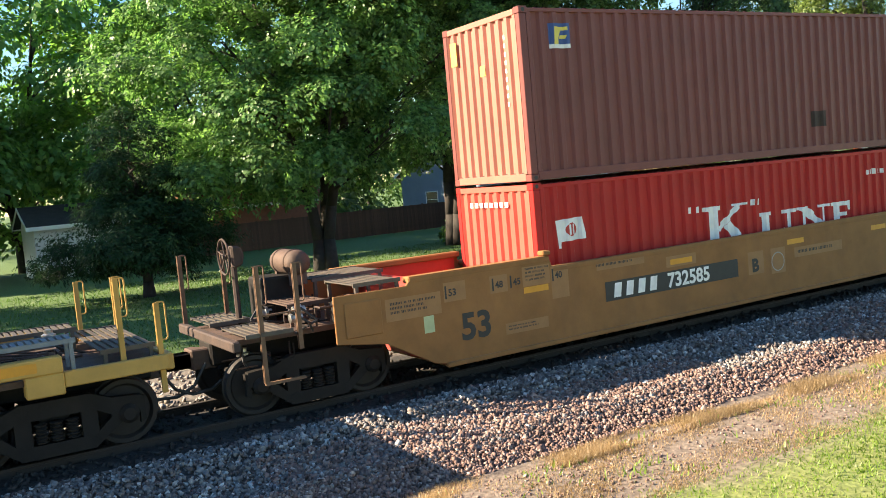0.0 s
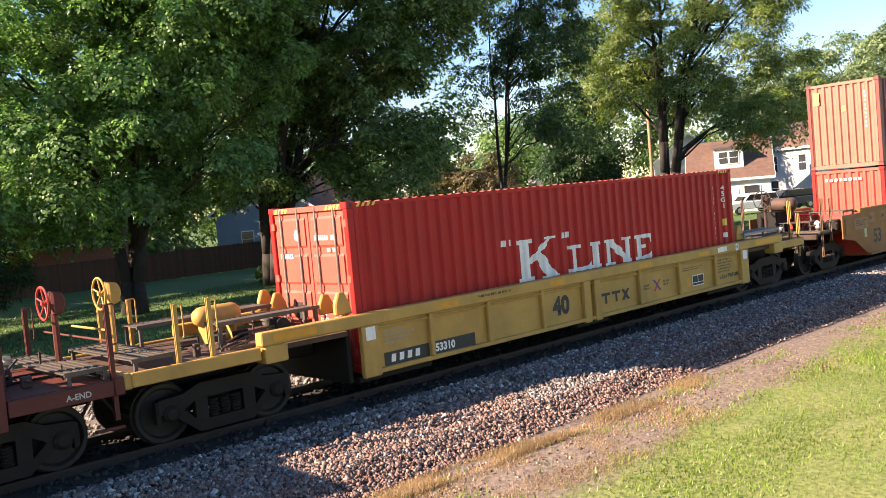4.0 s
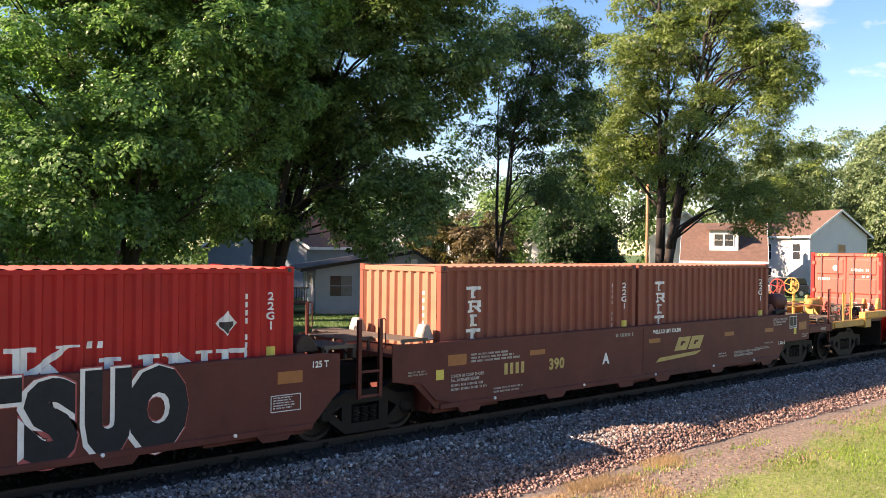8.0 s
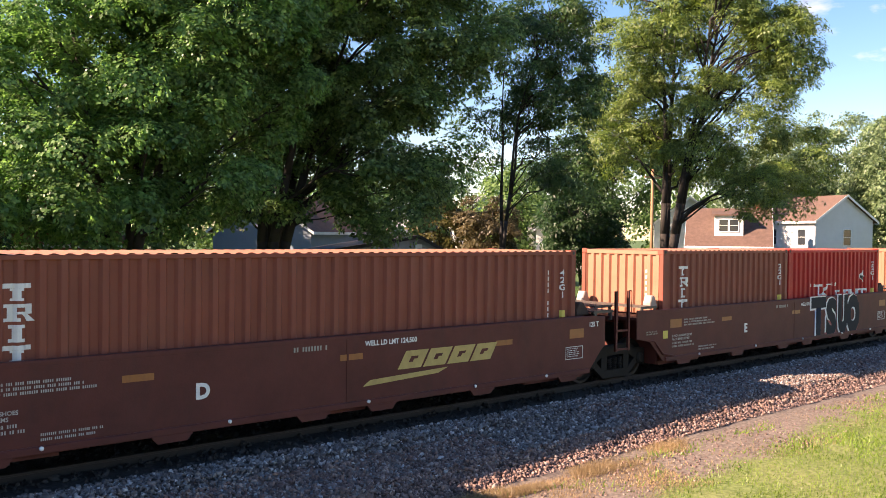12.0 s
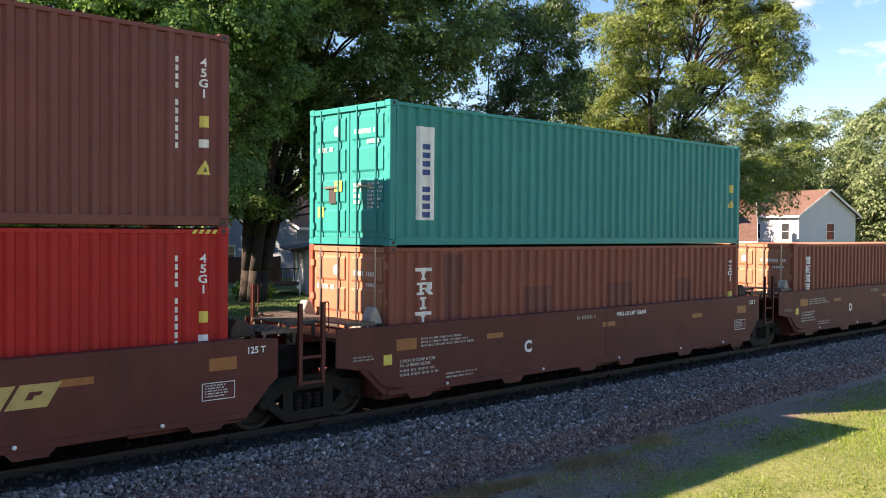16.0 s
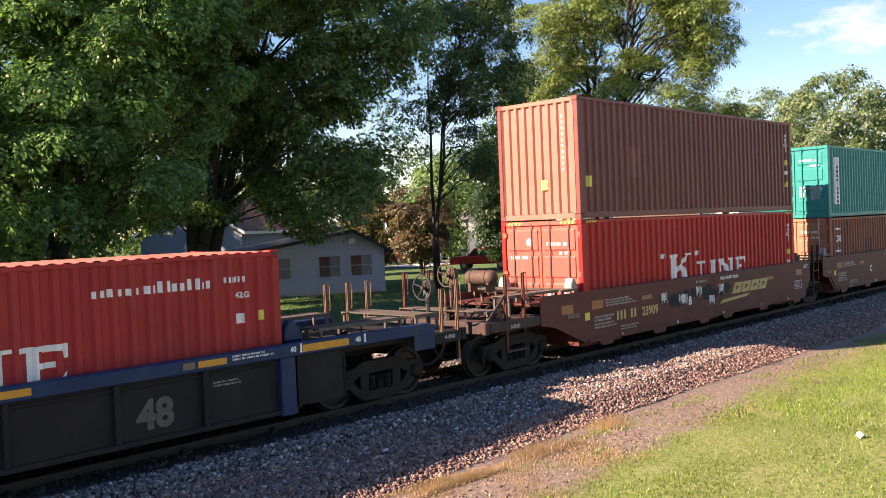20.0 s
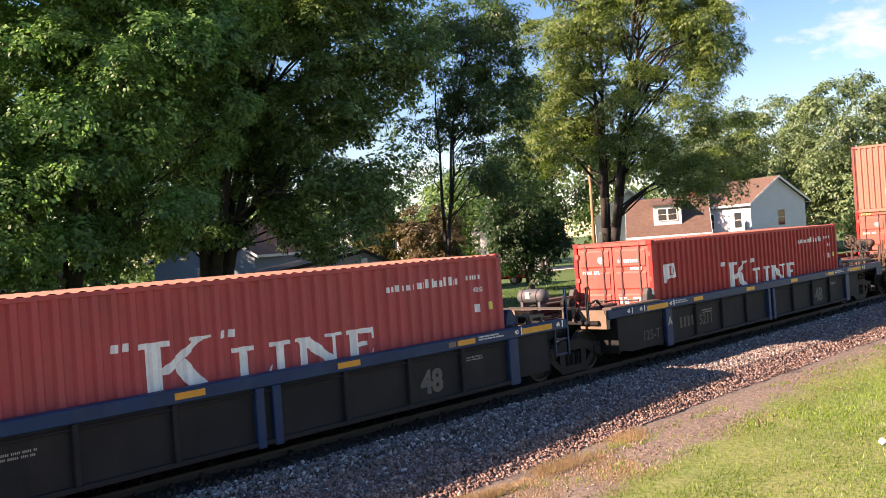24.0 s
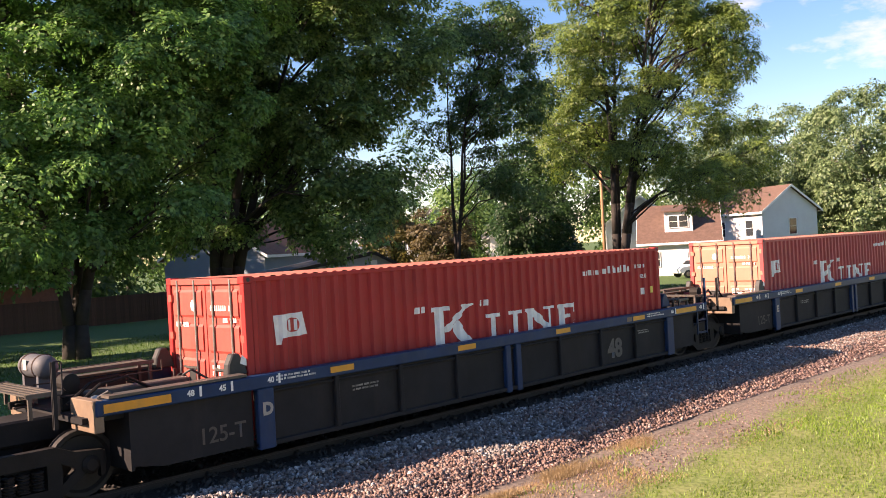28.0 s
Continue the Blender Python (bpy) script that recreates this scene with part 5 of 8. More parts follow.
    for a, z, w in ((-0.55, 1.19, 0.5), (2.72, 1.24, 0.55), (5.9, 1.24, 0.5), (8.6, 1.24, 0.5)):
        mark("reflector", rect(w, 0.1), M_REFL, c, a, z, y, "amber reflective strip")
    for a, n in ((-1.98, "53"), (-1.1, "48"), (-0.75, "45"), (0.1, "40")):
        mark("length_mark", words(n, 0.15, 0.004), M_MARK, c, a, 1.36, y, f"black length mark {n}")
        mark("length_tick", rect(0.03, 0.2), M_MARK, c, a - 0.06, 1.32, y)
    mark("small_stencil", bars(0.8, 0.2, 3, 0.55, 2), M_MARK, c, -3.0, 1.2, y)
    mark("small_stencil", bars(0.5, 0.24, 4, 0.5, 6), M_MARK, c, -0.5, 1.36, y)
    mark("small_stencil", bars(0.7, 0.1, 2, 0.5, 7), M_MARK, c, -0.9, 0.62, y)
    mark("small_stencil", bars(1.0, 0.07, 1, 0.6, 11), M_MARK, c, 1.0, 1.4, y)
    mark("small_stencil", bars(1.3, 0.1, 1, 0.6, 12), M_MARK, c, 6.2, 1.0, y)
    mark("inspection_tag", rect(0.18, 0.26), M_SAGE, c, -2.45, 0.85, y, "pale green inspection tag")
    for a, z, w, h in ((-2.06, 1.27, 0.4, 0.3), (-1.2, 1.28, 0.34, 0.28), (-0.56, 1.3, 0.56, 0.32), (0.02, 1.02, 0.36, 0.54), (1.0, 1.36, 1.1, 0.12), (2.62, 1.2, 0.75, 0.2), (4.75, 0.78, 0.44, 0.44), (5.4, 0.72, 0.42, 0.5), (6.1, 0.96, 1.5, 0.2), (-0.96, 0.58, 0.86, 0.18), (-3.08, 1.12, 0.96, 0.34)):
        mark("repaint_patch", rect(w, h), M_TANL, c, a, z, y + 0.0025, "slightly paler repainted square")
    part("jack_pad_plate", Geo().box(-3.75, -3.15, -1.52, -1.5, 0.98, 1.5), M_TAN, c, bevel=0.01)


M_TANL = mat("paler_tan_repaint", (0.29, 0.14, 0.052), 0.65, 0, 0.14, 3, (0.2, 0.1, 0.045), 0.4, 0.2, 30)
M_NAVY = mat("blue_badge_paint", (0.02, 0.06, 0.22), 0.5, 0, 0.1, 5)
M_SOOT = mat("sooted_old_lettering", (0.085, 0.07, 0.058), 0.75, 0, 0.3, 6, (0.03, 0.026, 0.024), 0.6)
M_DRUST = mat("dark_rusted_casting", (0.042, 0.025, 0.019), 0.8, 0, 0.35, 5, RUST, 0.4, 0.3, 40)
M_SAGE = mat("pale_green_tag", (0.4, 0.45, 0.25), 0.6, 0, 0.15, 5)
M_RUSTL = mat("brown_railing_paint", (0.14, 0.072, 0.038), 0.6, 0, 0.3, 6, RUST, 0.5, 0.2, 50)


def yellow_car():
    b = container(31.2, 0.4, 12.192, 2.896, M_RED, "bright red ribbed steel shipping container with white lettering")
    white_name(b)
    codes(b, 12.192, 2.896, "45G1", True)
    hazard_stripes(b, 12.192, 2.896)
    door_marks(b, 2.896, 4)
    posts = [(0.05, 0.36, M_YEL), (12.1, 0.36, M_YEL), (5.75, 0.22, M_YEL), (6.1, 0.22, M_YEL)] + [(k, 0.09, M_YEL) for k in (1.42, 2.87, 4.39, 7.64, 9.2, 10.75)]
    c = rib_car(31.2, 1.5, M_YEL, M_YEL, posts, -2.0, 14.1, (1.22, 1.43), 0.42, "weathered yellow steel well car with ribbed sides")
    part("end_platform", Geo().box(-4.0, -0.3, -1.35, 1.35, 1.1, 1.18), M_RUST, c)
    part("end_platform", Geo().box(12.5, 15.35, -1.35, 1.35, 1.1, 1.18), M_RUST, c)
    for a, b2 in ((-4.02, -2.0), (14.1, 15.4)):
        for sy in (-1, 1):
            part("platform_edge", Geo().box(a, b2, *sorted((sy * 1.36, sy * 1.46)), 1.02, 1.22), M_YEL, c, bevel=0.015)
    part("end_sill", Geo().box(-4.12, -4.0, -1.42, 1.42, 1.0, 1.22), M_YEL, c, bevel=0.02)
    part("end_sill", Geo().box(15.35, 15.47, -1.42, 1.42, 1.0, 1.22), M_YEL, c, bevel=0.02)
    part("centre_sill", Geo().box(-4.1, -0.3, -0.3, 0.3, 0.72, 1.1), M_IRON, c, bevel=0.03)
    part("centre_sill", Geo().box(12.5, 15.4, -0.3, 0.3, 0.72, 1.1), M_IRON, c, bevel=0.03)
    for a, b2 in ((-1.95, -1.55), (13.65, 14.1)):
        part("jack_pad", Geo().box(a, b2, -1.5, -1.2, 0.95, 1.22), M_YEL, c, bevel=0.015)
    # raised walkways on legs
    walkway(c, 12.4, 14.3, -1.35, -0.85, 1.6, M_DECKB, legs=1.18)
    walkway(c, 12.4, 14.6, 0.55, 1.2, 1.5, M_DECK, legs=1.18)
    walkway(c, 14.6, 15.3, -1.2, 1.2, 1.36, M_DECK, legs=1.18)
    walkway(c, -3.9, -3.2, -1.2, 1.2, 1.36, M_DECK, legs=1.18)
    walkway(c, -3.0, -0.5, 0.6, 1.2, 1.6, M_DECK, legs=1.18)
    walkway(c, -2.4, -0.5, -0.9, -0.5, 1.62, M_DECK, legs=1.18)
    for x, y, z0, z1 in ((14.85, -1.34, 1.2, 2.28), (14.77, 1.3, 1.2, 2.1), (15.31, 1.3, 1.2, 2.1), (15.33, -1.34, 0.7, 1.9), (-3.28, -1.38, 1.2, 2.06), (-2.75, -1.38, 1.2, 2.08), (-3.3, 1.3, 1.2, 2.0), (-2.8, 1.3, 1.2, 2.0)):
        stanchion(c, x, y, z0, z1, M_YEL, 0.07, 0.5)
    brake_wheel(c, -3.7, 0.05, 2.25, 1.18, M_YEL, 0.24)
    part("guard_bar", Geo().tube((-3.9, -0.6, 1.75), (-3.9, 0.9, 1.75), 0.018), M_YEL, c)
    for sy in (-1, 1):
        for a in (-0.42, 12.25):
            part("corner_guide", Geo().prism([(a, 1.44), (a + 0.34, 1.44), (a + 0.3, 1.62), (a + 0.2, 1.82), (a + 0.08, 1.82), (a, 1.62)], sy * 1.2 - 0.05, sy * 1.2 + 0.05, "y"), M_YEL, c, bevel=0.02)
            part("corner_guide", Geo().prism([(a, 1.44), (a + 0.34, 1.44), (a + 0.3, 1.6), (a + 0.2, 1.78), (a + 0.08, 1.78), (a, 1.6)], sy * 0.75 - 0.04, sy * 0.75 + 0.04, "y"), M_YEL, c, bevel=0.02)
    tank = part("air_reservoir", Geo().lathe([(0.02, -0.42), (0.11, -0.4), (0.16, -0.32), (0.17, -0.26), (0.17, 0.26), (0.16, 0.32), (0.11, 0.4), (0.02, 0.42)], (-1.75, 0.3, 1.62), "x", 20), M_YEL, c, "yellow air reservoir", smooth=True)
    for k in (-2.0, -1.5):
        part("tank_saddle", Geo().box(k - 0.03, k + 0.03, 0.16, 0.44, 1.18, 1.52), M_YEL, tank)
    part("valve", Geo().lathe([(0.03, -0.14), (0.13, -0.12), (0.13, 0.1), (0.05, 0.14)], (-1.3, -0.9, 1.42), "y", 14), M_IRON, c)
    for k in range(3):
        part("air_pipe", Geo().path([(-2.4, -1.1 + 0.12 * k, 1.24), (-2.0, -1.1 + 0.1 * k, 1.3 + 0.05 * k), (-1.5, -1.0, 1.36 + 0.04 * k), (-0.9, -0.9 + 0.1 * k, 1.25)], 0.018), M_RUST, c)
        part("air_pipe", Geo().path([(12.7, 0.1 * k, 1.24), (13.2, 0.1 + 0.1 * k, 1.3 + 0.05 * k), (14.0, 0.2 * k, 1.25)], 0.018), M_RUST, c)
    bogie(c, -2.45)
    bogie(c, 14.0)
    coupler(c, 15.4, 1)
    gear(c, -2.9, -0.5, -1.3, 0.4, 1.2, 13, 10)
    gear(c, 12.5, 14.6, -0.8, 0.8, 1.2, 14, 6)
    coupler(c, -4.1, -1)
    y = -1.506
    ys = -1.415
    mark("well_length", words("40", 0.5, 0.024, 1.0), M_MARK, c, 4.74, 0.66, ys, "large black number 40")
    for i, p in enumerate(([(0, 0.17), (0.3, 0.17), (0.3, 0.23), (0, 0.23)], [(0.12, 0), (0.19, 0), (0.19, 0.18), (0.12, 0.18)], [(0.36, 0.17), (0.66, 0.17), (0.66, 0.23), (0.36, 0.23)], [(0.48, 0), (0.55, 0), (0.55, 0.18), (0.48, 0.18)], [(0.7, 0), (0.8, 0), (1.0, 0.23), (0.9, 0.23)], [(0.7, 0.23), (0.8, 0.23), (1.0, 0), (0.9, 0)])):
        mark("owner_stroke", flat([p]), M_MARK, c, 6.3, 0.65, ys - 0.0008 * i, "black plain stroke")
    mark("number_board", rect(2.15, 0.23), M_MARK, c, 0.36, 0.47, ys, "black number board")
    for i in range(4):
        mark("owner_block", flat([[(0, 0), (0.1, 0), (0.12, 0.13), (0.02, 0.13)]]), M_WHITE, c, 0.5 + i * 0.18, 0.52, ys - 0.003, "small white slanted block")
    mark("car_number", words("53310", 0.19, 0.008), M_WHITE, c, 1.52, 0.52, ys - 0.003, "white car number 53310")
    mark("cross_emblem", flat([[(0, 0), (0.07, 0), (0.3, 0.25), (0.23, 0.25)]]), M_REDP, c, 8.2, 0.68, ys, "red stroke of a crossed emblem")
    mark("cross_emblem", flat([[(0.23, 0), (0.3, 0), (0.07, 0.25), (0, 0.25)]]), M_NAVY, c, 8.2, 0.68, ys - 0.003, "blue stroke of a crossed emblem")
    mark("small_stencil", bars(0.3, 0.14, 2, 0.6, 3), M_MARK, c, 7.85, 0.72, ys)
    mark("small_stencil", bars(0.3, 0.14, 2, 0.6, 4), M_MARK, c, 8.6, 0.74, ys)
    mark("data_panel", rect(0.5, 0.26), M_MARK, c, 9.78, 0.58, ys, "black data panel with white border")
    for p, q, a, b2 in ((0, 0.5, 0, 0.02), (0, 0.5, 0.24, 0.26), (0, 0.02, 0, 0.26), (0.48, 0.5, 0, 0.26), (0.24, 0.26, 0.08, 0.26), (0, 0.5, 0.07, 0.085)):
        mark("panel_border", flat([[(p, a), (q, a), (q, b2), (p, b2)]]), M_WHITE, c, 9.78, 0.58, ys - 0.003)
    mark("inspection_tag", rect(0.16, 0.2), M_REFL, c, 9.55, 0.6, ys, "orange tag")
    mark("load_stencil", words("L-52-1 TWF10N", 0.13, 0.004), M_MARK, c, 11.0, 0.6, ys, "black stencil L-52-1 TWF10N")
    mark("small_stencil", bars(0.7, 0.36, 5, 0.5, 5), M_MARK, c, 10.95, 0.72, ys)
    mark("small_stencil", bars(0.9, 0.1, 2, 0.5, 6), M_MARK, c, 9.4, 0.95, ys)
    mark("small_stencil", bars(0.7, 0.36, 5, 0.5, 15), M_GREY, c, 0.4, 0.8, ys)
    mark("small_stencil", bars(1.1, 0.07, 1, 0.6, 16), M_MARK, c, 2.6, 1.3, y)
    for a in (1.6, 4.6, 7.6, 10.0):
        mark("reflector", rect(0.46, 0.1), M_REFL, c, a, 1.27, y, "amber reflective strip")
    mark("reflector", rect(1.1, 0.12), M_REFL, c, 12.7, 1.27, y, "amber reflective strip")
    mark("reflector", rect(0.8, 0.12), M_REFL, c, -1.8, 1.27, y)
    mark("round_seal", flat([[(0.09 * math.cos(k * math.pi / 8), 0.09 * math.sin(k * math.pi / 8)) for k in range(16)]]), M_WHITE, c, 11.75, 1.32, y, "round white seal")
    mark("round_seal_centre", words("110", 0.1, 0.004), M_MARK, c, 11.66, 1.29, y - 0.003, "black number 110")
    mark("data_sticker", rect(0.42, 0.12), M_WHITE, c, 10.85, 1.27, y, "white notice sticker")
    mark("data_sticker", rect(0.2, 0.22), M_WHITE, c, 12.0, 0.98, y - 0.002, "white paper tag")
    mark("data_sticker", rect(0.2, 0.22), M_WHITE, c, -0.05, 0.98, y - 0.002, "white paper tag")


M_DECKB = mat("blue_grey_steel_tread", (0.16, 0.18, 0.2), 0.55, 0.3, 0.25, 5, (0.1, 0.08, 0.07), 0.4, 0.3, 80)


def brown_ends(a, b):
    """Fittings on the two outer ends of the brown articulated car: a forward, b rear."""
    part("end_platform", Geo().box(13.95, 15.7, -1.35, 1.35, 1.1, 1.18), M_WELL, a)
    part("end_sill", Geo().box(15.6, 15.75, -1.42, 1.42, 0.95, 1.2), M_WELL, a, bevel=0.02)
    part("centre_sill", Geo().box(13.9, 15.7, -0.3, 0.3, 0.72, 1.1), M_IRON, a, bevel=0.03)
    part("air_reservoir", Geo().lathe([(0.02, -0.42), (0.15, -0.4), (0.22, -0.34), (0.24, -0.28), (0.24, 0.28), (0.22, 0.34), (0.15, 0.4), (0.02, 0.42)], (13.45, -0.75, 1.86), "x", 22), M_WELL, a, "dark brown air reservoir", smooth=True)
    for k in (13.2, 13.7):
        part("tank_saddle", Geo().box(k - 0.04, k + 0.04, -0.95, -0.55, 1.4, 1.72), M_WELL, a)
    part("cover_plate", Geo().prism([(12.5, 1.56), (13.1, 1.62), (13.1, 1.68), (12.5, 1.66)], -1.3, -0.5, "y"), M_IRON, a)
    gear(a, 14.2, 15.6, -1.25, 0.2, 1.2, 5, 8)
    brake_wheel(a, 15.35, 0.1, 2.22, 1.18, M_WELL, 0.24, M_REDP)
    for yy in (-0.5, 0.8):
        part("end_wedge", Geo().prism([(13.7, 1.42), (14.5, 1.18), (14.48, 2.1), (14.36, 2.3), (14.22, 2.1), (14.15, 1.8), (13.7, 1.6)], yy - 0.03, yy + 0.03, "y"), M_WELL, a)
    stanchion(a, 15.62, -1.36, 0.62, 2.2, M_WELL, 0.07, 0.55)
    stanchion(a, 14.6, 1.3, 1.2, 2.1, M_WELL, 0.07, 0.5)
    stanchion(a, 15.4, 1.3, 1.2, 2.1, M_WELL, 0.07, 0.5)
    walkway(a, 15.0, 15.6, -1.3, 1.3, 1.36, M_DECK, legs=1.18)
    part("guard_bar", Geo().tube((15.62, -1.3, 1.7), (15.62, 1.2, 1.7), 0.016), M_WELL, a)
    part("sill_step", Geo().box(15.3, 15.7, -1.4, -1.34, 0.5, 0.54), M_WELL, a)
    mark("end_stencil", words("A-END", 0.11, 0.003), M_STEN, a, 14.95, 1.02, -1.427, "white stencil A-END")
    coupler(a, 15.7, 1)
    part("platform_edge", Geo().box(14.24, 15.59, -1.42, -1.352, 0.96, 1.17), M_WELL, a, bevel=0.01)
    mark("data_panel", rect(0.42, 0.34), M_MARK, a, 13.01, 1.16, -1.435, "black data panel with white border")
    for p, q, u, v in ((0, 0.42, 0, 0.02), (0, 0.42, 0.32, 0.34), (0, 0.02, 0, 0.34), (0.4, 0.42, 0, 0.34), (0.2, 0.215, 0.06, 0.34), (0, 0.42, 0.055, 0.07)):
        mark("panel_border", flat([[(p, u), (q, u), (q, v), (p, v)]]), M_WHITE, a, 13.01, 1.16, -1.439)
    mark("inspection_tag", rect(0.14, 0.18), M_YTAG, a, 13.27, 0.99, -1.436, "yellow inspection tag")
    mark("reflector", rect(0.46, 0.22), M_REFLD, a, 13.56, 1.1, -1.436)
    mark("list_stencil", words("L 261-6", 0.12, 0.004), M_WHITE, a, 12.38, 0.76, -1.436, "white stencil L 261-6")
    # rear end
    part("end_platform", Geo().box(-3.7, -1.9, -1.35, 1.35, 1.12, 1.2), M_DRUST, b)
    part("end_sill", Geo().box(-3.8, -3.65, -1.42, 1.42, 0.95, 1.22), M_DRUST, b, bevel=0.02)
    part("centre_sill", Geo().box(-3.7, -1.9, -0.3, 0.3, 0.72, 1.1), M_IRON, b, bevel=0.03)
    air_tank(b, -1.9, 0.3, 2.0, 0.9, 0.17, M_RUST, "rusty brown air reservoir")
    brake_wheel(b, -2.85, 0.45, 2.12, 1.2, M_RUST, 0.26)
    stanchion(b, -3.05, -1.36, 0.55, 2.16, M_WELL, 0.08, 0.6)
    stanchion(b, -2.45, -1.36, 0.92, 2.16, M_WELL, 0.08, 0.6)
    part("diagonal_brace", Geo().prism([(-3.72, 1.2), (-3.64, 1.2), (-3.02, 1.74), (-3.1, 1.74)], -1.37, -1.34, "y"), M_DRUST, b)
    stanchion(b, -3.4, 1.3, 1.2, 2.2, M_WELL, 0.07, 0.5)
    stanchion(b, -2.6, 1.3, 1.2, 2.2, M_WELL, 0.07, 0.5)
    walkway(b, -3.6, -3.1, -1.3, 1.3, 1.42, M_DECK, legs=1.2)
    walkway(b, -2.9, -1.1, -1.3, -0.85, 1.68, M_DECK, legs=1.2)
    part("valve", Geo().lathe([(0.03, -0.18), (0.15, -0.14), (0.15, 0.12), (0.06, 0.18)], (-2.2, -0.6, 1.42), "y", 14), M_IRON, b)
    for k in range(3):
        part("air_pipe", Geo().path([(-3.2, -0.9 + 0.2 * k, 1.26), (-2.7, -0.8 + 0.2 * k, 1.4 + 0.05 * k), (-2.2, -0.6, 1.45), (-1.5, -0.5 + 0.2 * k, 1.4)], 0.02), M_RUST, b)
    part("sill_step", Geo().box(-3.1, -2.4, -1.4, -1.34, 0.52, 0.56), M_DRUST, b)
    mark("end_stencil", words("B-END", 0.11, 0.003), M_STEN, b, -3.0, 1.02, -1.427, "white stencil B-END")
    mark("reflector", rect(0.45, 0.2), M_REFLD, b, -1.2, 1.12, -1.436)
    coupler(b, -3.75, -1)
    part("platform_edge", Geo().box(-3.64, -1.96, -1.42, -1.352, 0.98, 1.19), M_DRUST, b, bevel=0.01)
    gear(b, -3.5, -1.2, -1.25, 0.4, 1.22, 9, 12)


def brown_car():
    units = {}
    for x, letter in ((11.34, "A"), (-4.02, "E"), (-19.42, "D"), (-34.8, "C"), (-50.17, "B")):
        u = units[letter] = brown_unit(x, letter, letter == "B", letter == "A")
        bogie(u, -1.59 if letter != "B" else -2.4)
        if letter == "A":
            bogie(u, 14.08)
            gold_badge(u, 6.55, 0.7, -1.436, 2)
            mark("owner_name", bars(0.83, 0.23, 1, 0.95, 21), M_GOLD, u, 1.49, 0.84, -1.436, "gold painted blocks of a name")
            mark("car_number", words("390", 0.3, 0.012, 1.1), M_GOLD, u, 2.8, 0.85, -1.436, "gold number 390")
        if letter in "DB":
            gold_badge(u, 6.39, 0.69, -1.436)
        if letter == "B":
            mark("owner_name", bars(0.85, 0.23, 1, 0.95, 22), M_GOLD, u, 1.04, 0.77, -1.436, "gold painted blocks of a name")
            mark("car_number", words("23909", 0.3, 0.012, 1.05), M_GOLD, u, 2.2, 0.78, -1.436, "gold number 23909")
            graffiti_scrawl(u)
        if letter == "E":
            graffiti_word(u)
    brown_ends(units["A"], units["B"])
    for x, paint in ((11.34, M_TRIT), (17.5, M_TRIT), (-4.02, M_TRIT), (2.1, M_RED)):
        lab = "bright red ribbed steel shipping container, twenty feet" if paint is M_RED else "orange-brown ribbed steel shipping container, twenty feet"
        b = container(x, 0.36, 6.058, 2.591, paint, lab, False)
        codes(b, 6.058, 2.591, "22G1")
        if paint is M_TRIT:
            stack_name(b)
            for i in range(7):
                end_mark(b, 0.72, 1.2 + i * 0.14, 0.05, 0.07, M_WHITE, "small white number block")
        else:
            white_name(b, 0.78, -1.45, 0.12)
            sh = sheet_of(b)
            mark("hazard_diamond", flat([[(4.7, 1.74), (4.88, 1.55), (5.06, 1.74), (4.88, 1.93)]]), M_WHITE, b, 0, 0, -1.2165, "white diamond hazard placard", sh)
            mark("hazard_centre", flat([[(4.76, 1.7), (4.88, 1.58), (5.0, 1.7), (5.0, 1.76), (4.76, 1.76)]]), M_MARK, b, 0, 0, -1.219, "dark part of a hazard placard", sh)
    b = container(-19.42, 0.36, 12.192, 2.591, M_TRIT, "orange-brown ribbed steel shipping container, forty feet")
    codes(b, 12.192, 2.591, "42G1")
    stack_name(b, 0.8)
    door_marks(b, 2.591, 6)
    b = container(-34.8, 0.36, 12.192, 2.591, M_TRIT, "orange-brown ribbed steel shipping container with dull red patches")
    codes(b, 12.192, 2.591, "42G1")
    stack_name(b, 0.66)
    door_marks(b, 2.591, 7)
    mark("repaint_patch", flat([[(1.4, 1.2), (1.8, 1.2), (1.8, 1.85), (1.84, 1.85), (1.84, 2.44), (1.3, 2.44), (1.3, 1.85), (1.4, 1.85)]]), M_PATCH, b, 0, 0, -1.2165, "dull red repainted patch", sheet_of(b))
    for a, w in ((3.55, 0.95), (6.43, 0.91), (9.24, 0.62)):
        mark("repaint_patch", rect(w, 0.58), M_PATCH, b, a, 1.17, -1.2165, "dull red repainted patch", sheet_of(b))
    b = container(-34.8, 2.955, 12.192, 2.591, M_GREEN, "sea-green ribbed steel shipping container stacked on another")
    door_marks(b, 2.591, 8)
    mark("name_board", rect(0.42, 1.7), M_WHITE, b, 0.66, 0.47, -1.2165, "white upright name board", sheet_of(b))
    for i in range(9):
        if i == 4:
            continue
        mark("board_block", flat([[(0, 0), (0.2, 0), (0.2, 0.1), (0, 0.1)], [(0.0, 0.03), (0.06, 0.03), (0.06, 0.1), (0, 0.1)]][:1]), M_NAVY, b, 0.77, 0.52 + i * 0.155, -1.219, "", sheet_of(b))
    for i in range(8):
        mark("owner_number", rect(0.08, 0.09), M_GREY, b, 11.3, 0.95 + i * 0.16, -1.2165, "", sheet_of(b))
    mark("data_sticker", rect(0.13, 0.2), M_YTAG, b, 11.72, 1.35, -1.2165, "small yellow sticker", sheet_of(b))
    mark("warning_triangle", flat([[(-0.12, 0), (0.12, 0), (0, 0.22)]]), M_YTAG, b, 11.78, 0.95, -1.2165, "yellow warning triangle", sheet_of(b))
    end_mark(b, -0.4, 1.0, 0.22, 0.2, M_YTAG)
